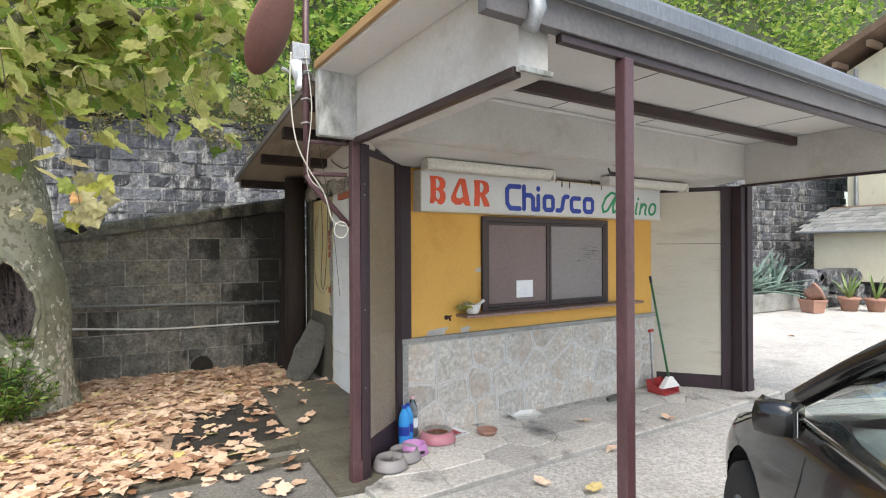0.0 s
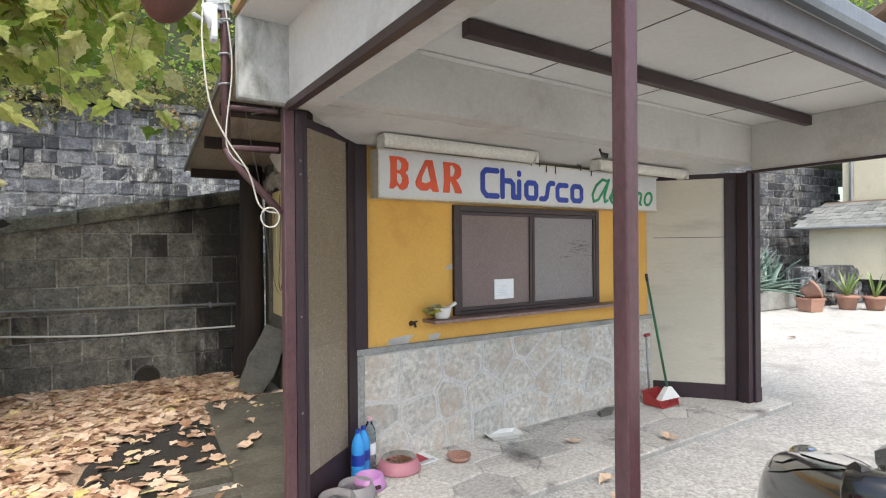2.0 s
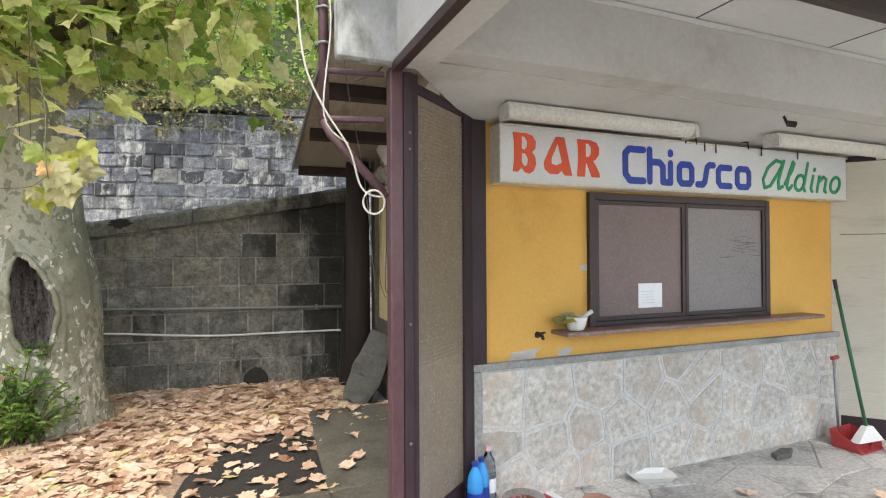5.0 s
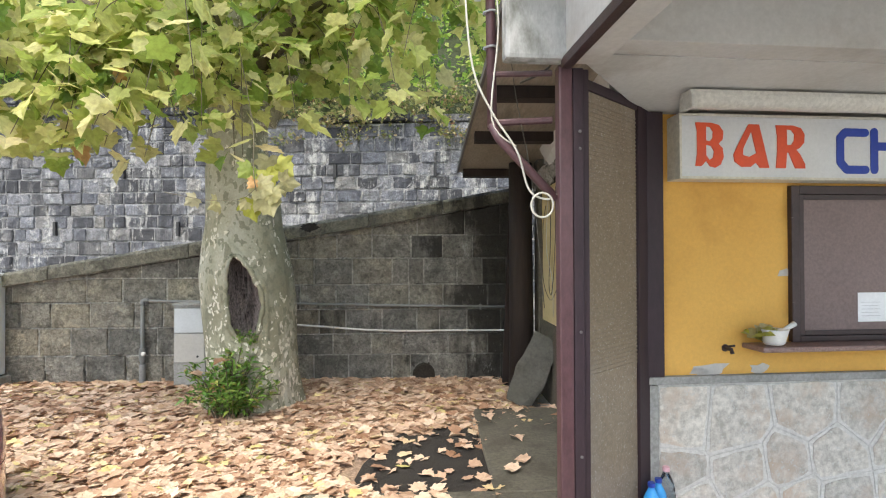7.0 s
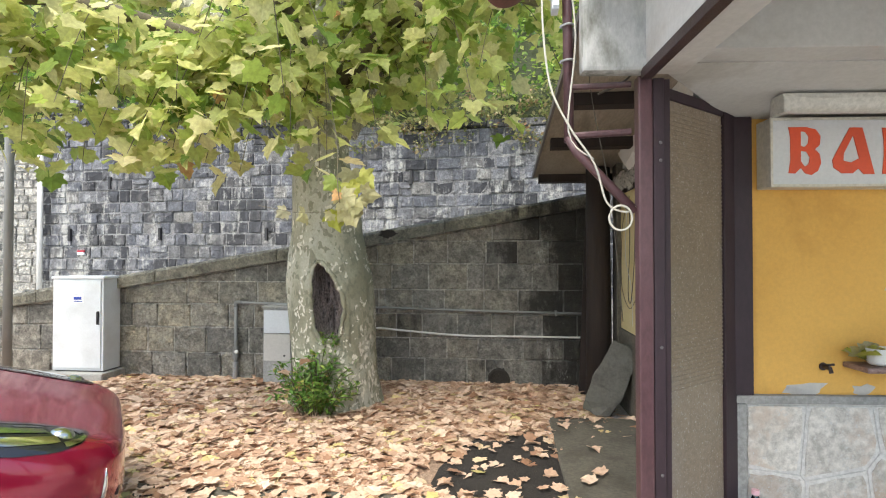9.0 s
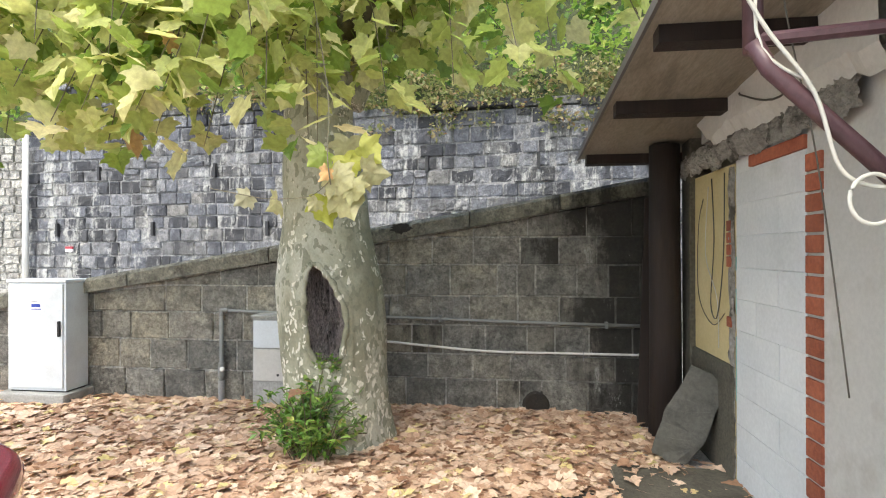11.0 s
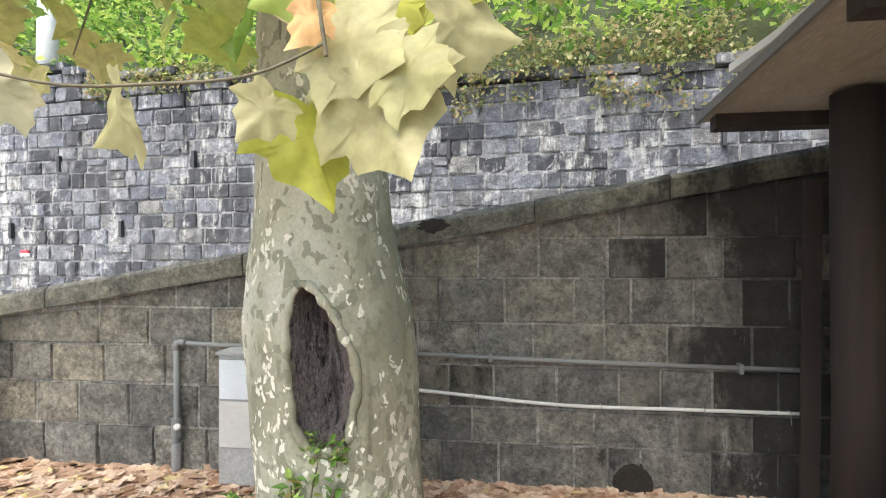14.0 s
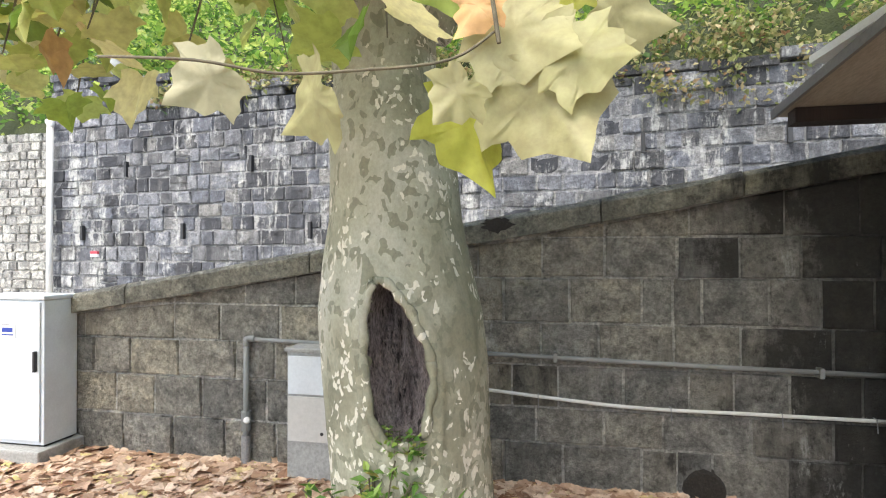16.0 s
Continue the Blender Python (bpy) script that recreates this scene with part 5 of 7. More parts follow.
# unseen upper limbs, added to shade the leaf bed, wall and kiosk side
SHADE_LIMBS = [([(0.1, 0.1, 4.3), (1.0, -0.2, 5.2), (2.0, -0.6, 5.7), (3.0, -1.2, 5.9)], [0.09, 0.07, 0.05, 0.03]),
        ([(0.0, 0.2, 5.0), (-1.2, -0.6, 5.7), (-2.4, -1.2, 6.1), (-3.4, -1.5, 6.2)], [0.09, 0.07, 0.05, 0.03]),
        ([(0.1, 0.2, 4.8), (0.5, -0.9, 5.5), (0.7, -1.9, 5.8), (0.6, -2.8, 5.7)], [0.08, 0.06, 0.04, 0.02]),
        ([(0.1, 0.2, 4.6), (1.4, 0.5, 5.4), (2.6, 0.6, 5.8)], [0.08, 0.06, 0.03])]
for pts, rs in SHADE_LIMBS:
    p = curve_pts(pts, 5)
    part("limb", tube(bmesh.new(), p, list(np.interp(np.linspace(0, len(rs) - 1, len(p)), range(len(rs)), rs)), 8), TWIG, tree, smooth=True)

rng = random.Random(21)
ends = []
for pts, rs in BOUGHS:
    c = curve_pts(pts, 6)
    ends += [p for p in c[len(c) // 4:] if p.z < 5.4]
places, mats, sizes, curls = [], [], [], []
twigs = bmesh.new()


def spray(base, tip, count, size, spread=0.16):
    """A drooping twig with alternate leaves hanging from it."""
    base, tip = Vector(base), Vector(tip)
    mid = (base + tip) / 2 + Vector((0, 0, 0.22 * (tip - base).length))
    c = curve_pts([base, mid, tip], 5)
    tube(twigs, c, [0.005] + [0.0035] * (len(c) - 2) + [0.002], 5)
    for k in range(count):
        t = (k + 1) / count
        p = c[min(len(c) - 1, int((0.25 + 0.75 * t) * (len(c) - 1)))]
        yaw = rng.uniform(0, 2 * math.pi)
        droop = rng.gauss(-38, 24)
        e = Euler((radians(droop), radians(rng.uniform(-35, 35)), yaw), "XYZ").to_matrix()
        off = Vector((math.cos(yaw + math.pi / 2), math.sin(yaw + math.pi / 2), rng.uniform(-0.7, 0.35))) * rng.uniform(0.02, spread)
        places.append(tuple(p + off))
        mats.append(np.array(e))
        sizes.append(size * rng.uniform(0.65, 1.25))
        curls.append(rng.uniform(-0.6, 2.2))


for k in range(125):
    b = rng.choice(ends)
    d = Vector((rng.gauss(0, 1), rng.gauss(-0.35, 1), 0)).normalized() * rng.uniform(0.35, 1.0)
    tip = b + d + Vector((0, 0, rng.uniform(-1.15, 0.25)))
    low = 2.35 if tip.x < -0.5 else 2.75
    if -0.45 < tip.x < 0.9 and tip.y < 0.1:
        low = 2.55
    tip.z = max(tip.z, low + rng.uniform(0, 0.5))
    spray(b, tip, rng.randint(15, 28), 0.138)
for k in range(26):
    x = rng.uniform(-3.6, 0.3)
    y = rng.uniform(-1.9, -0.7)
    spray((x + rng.uniform(-0.3, 0.3), y + 0.4, 3.3), (x, y, rng.uniform(2.2, 2.6) + (0.25 if x > -0.3 else 0)), rng.randint(14, 24), 0.142)
for base, tip, n in (((-0.2, -1.2, 3.1), (-0.45, -1.75, 2.25), 28), ((-0.6, -1.3, 3.1), (-0.85, -1.45, 2.15), 28), ((-0.9, -1.1, 3.2), (-1.25, -1.4, 2.2), 26), ((0.3, -1.2, 3.1), (0.42, -1.5, 2.12), 14), ((0.1, -1.4, 3.1), (0.2, -1.65, 2.3), 14), ((0.5, -1.0, 3.2), (0.75, -1.3, 2.4), 12), ((-0.3, -1.1, 3.2), (-0.55, -1.45, 2.2), 24), ((-0.7, -0.9, 3.2), (-0.95, -1.2, 2.25), 24), ((-0.2, -1.5, 3.3), (-0.8, -1.7, 2.28), 22), ((-0.6, -1.3, 3.1), (-1.1, -1.6, 2.2), 22), ((-0.2, -1.3, 3.0), (-0.3, -1.75, 2.35), 16), ((1.2, -0.9, 3.5), (1.5, -1.3, 2.55), 12), ((-0.1, -0.9, 3.3), (-0.35, -1.3, 2.15), 16), ((0.2, -1.2, 3.2), (0.35, -1.45, 2.1), 16), ((-1.9, -1.2, 3.3), (-2.1, -1.5, 2.25), 18),
                     ((-2.6, -1.4, 3.2), (-3.0, -1.6, 2.3), 16), ((1.5, -0.8, 3.5), (1.75, -0.9, 2.5), 14), ((1.0, -0.7, 3.5), (1.1, -1.0, 2.55), 12),
                     ((-1.2, -1.0, 3.3), (-1.3, -1.6, 2.45), 16), ((-3.0, -1.6, 3.4), (-3.6, -2.0, 2.4), 16), ((0.1, -2.0, 3.6), (0.3, -2.0, 2.5), 12)):
    spray(base, tip, n + 6, 0.142)
# leaf sprays out of view, added up there only for the shade they cast
shade_ends = [p for pts, rs in (SHADE_LIMBS[0], SHADE_LIMBS[2]) for p in curve_pts(pts, 6)] + [p for p in curve_pts(BOUGHS[0][0], 6) if p.z > 5]
rng = random.Random(77)
for k in range(75):
    b = rng.choice(shade_ends)
    spray(b, b + Vector((rng.gauss(0, 0.7), rng.gauss(0, 0.7), rng.uniform(-0.5, 0.7))), rng.randint(16, 26), 0.19, 0.22)
tagged(part("twig", twigs, TWIG, tree), kind="stuff")
# this mesh holds the visible leaves and the added unseen ones
leaves("crown", places, mats, sizes, LEAF, tree, curl=curls)
# the low twig with large pale leaves that hangs nearest to the walk
bm = tube(bmesh.new(), curve_pts([(0.30, -1.3, 3.1), (0.58, -1.8, 2.3), (0.67, -2.06, 1.95), (0.695, -2.09, 1.81)], 5), 0.003, 6)
part("hanging_twig", bm, TWIG, tree)


def fine_leaf(s, material, parent):
    """A large leaf with a toothed outline, raised veins and a wavy blade."""
    bm = bmesh.new()
    vs = [bm.verts.new(p) for p in LOBED]
    for f in LOBED_F:
        bm.faces.new([vs[k] for k in f])
    bmesh.ops.subdivide_edges(bm, edges=bm.edges[:], cuts=3, use_grid_fill=True, smooth=0.35)
    sd = rng.uniform(0, 50)
    for v in bm.verts:
        x, y = v.co.x, v.co.y
        v.co.z += 0.07 * noise.noise(Vector((x * 3 + sd, y * 3, 0))) - 0.22 * y * y - 0.03 * abs(math.sin(math.atan2(x, y + 0.05) * 4.5))
        v.co.x += 0.02 * noise.noise(Vector((x * 9, y * 9 + sd, 1)))
    bmesh.ops.scale(bm, vec=(s, s, s), verts=bm.verts[:])
    return part("leaf", bm, material, parent, smooth=True)


# base, tip, lean towards the walk, turn, kind
HUNG = [((0.695, -2.087, 1.808), (0.776, 1.675), 8, -12, LEAF_PALE), ((0.656, -2.075, 1.862), (0.760, 1.790), -14, 10, LEAF_PALE), ((0.631, -2.067, 1.768), (0.652, 1.644), 10, 50, LEAF_OLIVE), ((0.652, -2.207, 1.735), (0.618, 1.692), 20, 25, LEAF_PALE),
        ((0.489, -2.227, 1.736), (0.410, 1.698), 35, -15, LEAF_PALE), ((0.385, -2.247, 1.755), (0.330, 1.715), 20, 30, LEAF_PALE), ((0.742, -2.107, 1.795), (0.828, 1.762), -30, 20, LEAF_PALE), ((0.657, -2.11, 1.880), (0.622, 1.830), 10, -20, ORANGE),
        ((0.794, -2.06, 1.872), (0.905, 1.862), 35, 10, LEAF_PALE), ((0.70, -2.02, 1.95), (0.74, 1.85), -10, 30, LEAF_OLIVE), ((0.76, -2.0, 1.99), (0.86, 1.92), 20, -20, LEAF_OLIVE), ((0.62, -2.02, 1.97), (0.55, 1.90), 0, 15, LEAF), ((0.70, -1.95, 2.04), (0.70, 1.92), 25, 40, LEAF_PALE)]
for (bx, by, bz), (ex, ez), lean, turn, mt in HUNG:
    ob = fine_leaf(math.hypot(ex - bx, ez - bz) * 1.08, mt, tree)
    ob.matrix_basis = pose(bx + 0.02, by + 0.03, bz + 0.004, -90 + lean, math.degrees(math.atan2(bx - ex, bz - ez)), turn)
part("drooping_twig", tube(bmesh.new(), curve_pts([(0.69, -2.08, 1.83), (0.652, -2.19, 1.757), (0.56, -2.22, 1.742), (0.47, -2.23, 1.742), (0.385, -2.245, 1.757), (0.22, -2.2, 1.79)], 5), 0.0017, 6), TWIG, tree, "thin green twig", smooth=True)

# shrub at the foot of the tree
shrub = thing("shrub", "small dark green laurel shrub at the foot of the tree", "shrub", pose(-1.06, 5.88, 0) @ Matrix.Diagonal((1.0, 1.0, 1.15, 1)))
rng = random.Random(8)
stems, places, mats, sizes = bmesh.new(), [], [], []
for k in range(64):
    a, r = rng.uniform(0, 2 * math.pi), rng.uniform(0.05, 0.44)
    top = Vector((r * math.cos(a), r * math.sin(a) * 0.7, rng.uniform(0.18, 0.58) * (1.15 - r)))
    tube(stems, curve_pts([(0.3 * top.x, 0.3 * top.y, 0), 0.6 * top + Vector((0, 0, 0.05)), top], 3), 0.004, 5)
    for i in range(24):
        t = 0.25 + 0.75 * i / 23
        yaw = rng.uniform(0, 2 * math.pi)
        places.append(tuple(top * t + Vector((rng.uniform(-0.03, 0.03), rng.uniform(-0.03, 0.03), 0.02))))
        mats.append(np.array(Euler((radians(rng.uniform(-30, 55)), radians(rng.uniform(-30, 30)), yaw)).to_matrix()))
        sizes.append(rng.uniform(0.05, 0.09))
tagged(part("stem", stems, TWIG, shrub), kind="stuff")
leaves("foliage", places, mats, sizes, SHRUB, shrub, (POINTED * np.array([1.05, 1, 1]), POINTED_F))
lv, lm, ls = [], [], []
for k in range(3):
    lv.append((rng.uniform(-0.2, 0.2), rng.uniform(-0.25, 0.05), rng.uniform(0.25, 0.55)))
    lm.append(np.array(Euler((rng.uniform(-0.6, 0.6), rng.uniform(-0.6, 0.6), rng.uniform(0, 6))).to_matrix()))
    ls.append(rng.uniform(0.08, 0.13))
leaves("caught_leaves", lv, lm, ls, DRY, shrub)

# weeds rooted at the lip of the hollow
weed = thing("weed", "small bright green weeds sprouting in the tree hollow", "weeds", pose(TX + 0.07, TY - 0.33, 0.64))
lv, lm, ls = [], [], []
stalks = bmesh.new()
for k in range(26):
    x, hgt = rng.uniform(-0.12, 0.13), rng.uniform(0.03, 0.13)
    y = rng.uniform(-0.10, 0.02)
    tube(stalks, [(x, y, -0.02), (x + rng.uniform(-0.02, 0.02), y - 0.02, hgt)], 0.0018, 4)
    for i in range(7):
        lv.append((x + rng.uniform(-0.025, 0.025), y - 0.02 + rng.uniform(-0.02, 0.01), hgt * rng.uniform(0.2, 1.05)))
        lm.append(np.array(Euler((radians(rng.uniform(-40, 60)), radians(rng.uniform(-40, 40)), rng.uniform(0, 6.28))).to_matrix()))
        ls.append(rng.uniform(0.025, 0.05))
part("stalk", stalks, TWIG, weed)
leaves("foliage", lv, lm, ls, SHRUB, weed, (POINTED * np.array([1.5, 1, 1]), POINTED_F))

# ---- fallen leaves ----
bed = sheet("leaf_bed", -8.0, 4.36, 1.0, 7.32, 0.004, LITTER, "bed of brown leaf litter", "leaf litter", 0.012, 60, 24)
rng = random.Random(33)
places, mats, sizes, curls = [], [], [], []


def in_pit(x, y):
    return 0.16 + 0.12 * math.sin(y * 5) < x < 1.03 and 4.33 < y < 5.5 + 0.12 * math.sin(x * 9)


def strew(n, x0, x1, y0, y1, test=None, z=0.012):
    k = 0
    while k < n:
        x, y = rng.uniform(x0, x1), rng.uniform(y0, y1)
        k += 1
        if in_pit(x, y) or math.hypot(x - TX, y - TY) < 0.44 or (test and not test(x, y)):
            continue
        places.append((x, y, z + rng.uniform(0, 0.02)))
        mats.append(np.array(Euler((radians(rng.gauss(0, 9)), radians(rng.gauss(0, 9)), rng.uniform(0, 6.28))).to_matrix()))
        sizes.append(rng.uniform(0.045, 0.11))
        curls.append(rng.uniform(-0.5, 1.3))


strew(18500, -6.5, 1.03, 4.3, 7.27)
strew(1500, -1.5, 1.5, 6.0, 7.27)
strew(300, 0.9, 1.5, 6.05, 7.2)
strew(700, -3.6, 0.2, 3.9, 4.35)
strew(500, -3.6, -0.2, 3.6, 4.35)
strew(60, -2.0, 0.9, 3.3, 3.95)
strew(60, 1.3, 1.82, 5.5, 6.5)
strew(110, 0.55, 1.06, 5.0, 5.7)
strew(60, 0.15, 0.6, 4.35, 5.3)
strew(40, 1.05, 1.5, 5.6, 6.1)
strew(420, -2.6, 0.75, 3.85, 4.30, None, 0.048)
for k in range(38):
    x, y = 0.1 + 0.95 * rng.random() ** 2.0, rng.uniform(4.32, 5.6)
    places.append((x, y, 0.022 + rng.uniform(0, 0.012)))
    mats.append(np.array(Euler((radians(rng.gauss(0, 9)), radians(rng.gauss(0, 9)), rng.uniform(0, 6.28))).to_matrix()))
    sizes.append(rng.uniform(0.05, 0.10))
    curls.append(rng.uniform(-0.5, 1.3))
tagged(leaves("fallen_leaves", places, mats, sizes, DRY, None, curl=curls), "thick carpet of dry tan plane leaves on the ground", "leaves", kind="stuff")
# single leaves that lie apart
single = raw("fallen_leaf", (LOBED * np.array([1, 1, 1.6]) * 0.095).tolist(), LOBED_F, DRY)
tagged(single, "single dry curled plane leaf on the paving", "leaf", "scattered leaves")
single.matrix_basis = pose(1.2, 4.55, 0.05, 8, -6, 40)
SPOTS = [(0.30, 4.55), (0.48, 4.85), (0.72, 5.0), (0.60, 4.62), (0.80, 4.9), (0.95, 5.2), (0.42, 5.3), (0.97, 4.5), (0.27, 4.9), (1.6, 6.2), (1.45, 5.95), (1.2, 6.0), (1.3, 4.7), (0.4, 4.7), (0.62, 4.9), (0.85, 5.1), (0.5, 5.25), (0.75, 4.55), (0.92, 4.75), (0.35, 5.0), (0.66, 5.35), (0.9, 5.35), (0.55, 4.45), (1.3, 5.2), (1.45, 4.1), (1.15, 5.75), (3.25, 3.39),
         (2.2, 2.7), (2.9, 2.65), (3.1, 2.9), (3.9, 3.1), (2.45, 2.45), (5.8, 4.6), (6.4, 5.2), (6.0, 3.6), (7.2, 5.4), (0.9, 3.7), (0.7, 3.5), (0.5, 3.72), (1.0, 4.0), (0.2, 3.6), (8.5, 6.2), (9.5, 5.1)]
for x, y in SPOTS:
    z = 0.05 if x > 1.03 and y > 4 and x < 1.9 else 0.012
    if 1.2 < x < 5.5 and y > 2.95 and y < 3.9:
        z = 0.05
    copy_thing(single, pose(x, y, z, rng.uniform(-10, 10), rng.uniform(-10, 10), rng.uniform(0, 360)))

# ---- kerbs, slab and pit ----
tagged(part("gravel_patch", prism(bmesh.new(), [(-3.8, 2.9), (-2.0, 2.75), (-0.6, 2.95), (0.3, 2.85), (0.75, 3.0), (1.04, 3.2), (1.04, 4.32), (-3.8, 4.36)], -0.011, -0.004), GRAVEL), "dark gritty worn asphalt beside the kerb", "ground", kind="structure")
pit = part("soil_pit", prism(bmesh.new(), [(0.15, 4.295), (1.035, 4.295), (1.04, 5.5), (0.8, 5.62), (0.5, 5.55), (0.32, 5.2), (0.2, 4.8)], -0.01, 0.014), SOIL)
tagged(pit, "bare patch of wet black soil", "ground", kind="structure")
path = tagged(part("path_slab", prism(bmesh.new(), [(1.03, 4.3), (1.84, 4.3), (1.84, 6.02), (1.06, 6.02)], -0.01, 0.035, 0.008), PATH_CONC), "dark mossy concrete path slab beside the kiosk", "path", kind="structure")
tagged(part("apron_edge", prism(bmesh.new(), [(1.03, 3.2), (1.25, 3.18), (1.84, 3.6), (1.84, 4.295), (1.03, 4.295)], -0.01, 0.028, 0.006), PATH_CONC), "dark concrete strip at the kiosk corner", "path", kind="structure")
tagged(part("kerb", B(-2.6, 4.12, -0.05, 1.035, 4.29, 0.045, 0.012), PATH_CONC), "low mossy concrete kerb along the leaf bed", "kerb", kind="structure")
tagged(part("kerb", B(-1.9, 3.83, -0.05, 1.035, 3.95, 0.03, 0.01), PATH_CONC), "low flush concrete kerb", "kerb", kind="structure")

# ---- hillside plants ----
rng = random.Random(5)


def clumps(name, material, count, gen, per, radius, size, label, category):
    pl, mt, sz = [], [], []
    for k in range(count):
        c, r = gen()
        for i in range(per):
            d = Vector((rng.gauss(0, 1), rng.gauss(0, 1), rng.gauss(0, 0.8))).normalized() * r * radius * rng.uniform(0.45, 1.05)
            pl.append((c[0] + d.x, c[1] + d.y, c[2] + d.z))
            mt.append(np.array(Euler((radians(rng.uniform(-80, 40)), radians(rng.uniform(-40, 40)), rng.uniform(0, 6.28))).to_matrix()))
            sz.append(size * rng.uniform(0.6, 1.4))
    return tagged(leaves(name, pl, mt, sz, material, None, (POINTED * np.array([1.7, 1, 1]), POINTED_F)), label, category, kind="stuff")


def on_hill(x0, x1, d0, d1):
    def gen():
        x, d = rng.uniform(x0, x1), rng.uniform(d0, d1)
        return (x, far_y(max(-14, min(20, x))) + d, 4.0 + hill_rise(x) * d + rng.uniform(0.0, 0.6)), rng.uniform(0.6, 1.3)
    return gen


def on_brow():
    x = rng.uniform(-7, 6)
    drop = rng.uniform(-0.15, 0.5) if -3 < x else rng.uniform(0.15, 0.45)
    return (x, far_y(x) - 0.08 + max(0, drop) * 0.4, 4.05 + drop - (0.45 if rng.random() < 0.3 and x > -3 else 0)), rng.uniform(0.5, 1.1)


clumps("brow_creepers", CREEPER, 240, on_brow, 46, 0.24, 0.075, "dry creepers and grass hanging over the wall's brow", "creepers")
clumps("hillside_bushes", WOODS, 700, on_hill(-14, 14, 0.3, 6), 60, 0.55, 0.14, "dense green bushes on the hillside", "bushes")
clumps("hillside_woods", WOODS, 330, on_hill(-30, 40, 5, 22), 80, 1.7, 0.42, "leafy woods climbing the hillside", "woods")
clumps("lot_side_woods", WOODS, 330, on_hill(3, 30, 0.4, 13), 90, 1.35, 0.24, "dense green trees above the lot's back wall", "woods")


# ---- flagstone apron in front of the kiosk ----
apron = thing("pavement_apron", "grey irregular flagstone apron in front of the kiosk", "pavement", KM, kind="structure")
part("bed", B(-0.60, -0.926, -0.01, 3.918, 0.0, 0.02), CONC, apron)
rng = random.Random(17)
for poly in cells(-0.595, -0.925, 3.915, -0.005, 0.42, rng, 0.007, 0.85):
    part("flagstone", prism(bmesh.new(), poly, 0.0, 0.026 + rng.uniform(0, 0.006), 0.006), FLAG, apron)

# ---- services on the ramp wall ----
pipe = thing("conduit", "grey plastic conduit with downpipe along the ramp wall", "pipe")
part("run", tube(bmesh.new(), [(-2.5, 7.245, 0.93), (-0.78, 7.245, 0.885), (0.6, 7.245, 0.852), (1.62, 7.245, 0.835)], 0.016, 10), GREYPIPE, pipe, smooth=True)
part("drop", tube(bmesh.new(), [(-2.52, 7.245, 0.94), (-2.52, 7.245, 0.33), (-2.525, 7.245, 0.02)], 0.021, 12), GREYPIPE, pipe, smooth=True)
part("elbow", tube(bmesh.new(), curve_pts([(-2.52, 7.245, 0.88), (-2.515, 7.245, 0.93), (-2.45, 7.245, 0.93)], 4), 0.024, 12), GREYPIPE, pipe, smooth=True)
part("tap_joint", tube(bmesh.new(), [(-2.52, 7.245, 0.26), (-2.52, 7.245, 0.40)], 0.036, 12), GREYPIPE, pipe)
part("tap_knob", lathe(bmesh.new(), [(0, 0.05), (0.022, 0.045), (0.025, 0.02), (0.012, 0.0)], 12, pose(-2.50, 7.235, 0.33, 60, 30)), WHITEPIPE, pipe)
part("lower_run", tube(bmesh.new(), [(-2.52, 7.245, 0.22), (-2.52, 7.245, 0.0)], 0.034, 12), GALV, pipe)
for x in (-1.6, -0.3, 1.25):
    part("clip", B(x, 7.22, 0.84 - 0.026 * x, x + 0.025, 7.29, 0.90 - 0.026 * x), GREYPIPE, pipe)
pipe2 = thing("thin_pipe", "thin sagging white plastic pipe on small hooks", "pipe")
part("run", tube(bmesh.new(), curve_pts([(-2.0, 7.25, 0.72), (-0.8, 7.25, 0.645), (0.14, 7.25, 0.575), (0.9, 7.25, 0.57), (1.62, 7.25, 0.567)], 5), 0.012, 10), WHITEPIPE, pipe2, smooth=True)
for x, z in ((-0.4, 0.605), (0.42, 0.565), (1.05, 0.562), (1.55, 0.56)):
    part("hook", tube(bmesh.new(), [(x, 7.29, z + 0.02), (x, 7.235, z + 0.02), (x + 0.004, 7.235, z - 0.06)], 0.004, 6), GALV, pipe2)

cab = thing("street_cabinet", "pale grey utility street cabinet on a concrete plinth", "cabinet", pose(-4.02, 6.98, 0) @ Matrix.Diagonal((0.9, 0.95, 0.97, 1)))
part("plinth", B(-0.80, -0.10, -0.01, 0.06, 0.36, 0.12, 0.015), CONC, cab, "chipped concrete plinth")
part("body", B(-0.72, 0.0, 0.135, 0.0, 0.30, 1.25, 0.008), CABINET, cab)
part("roof", B(-0.735, -0.015, 1.252, 0.012, 0.305, 1.285, 0.01), CABINET, cab)
part("base_frame", B(-0.70, 0.02, 0.12, -0.02, 0.28, 0.136), BLACK, cab)
dr = part("door", B(-0.69, -0.014, 0.165, -0.03, -0.002, 1.235, 0.005), CABINET, cab)
part("handle", B(-0.075, -0.04, 0.70, -0.05, -0.0145, 0.86, 0.006), BLACK, dr, "black swing handle")
st = part("sticker", B(-0.43, -0.017, 0.96, -0.27, -0.0145, 1.08), PAPER, dr, "small white and blue sticker")
part("printed_bar", B(-0.41, -0.0185, 1.0, -0.30, -0.0172, 1.035), BLUE, st)
part("printed_bar", B(-0.41, -0.0185, 0.975, -0.29, -0.0172, 0.985), BLUE, st)
part("printed_bar", B(-0.41, -0.0185, 1.055, -0.33, -0.0172, 1.063), GALV, st)

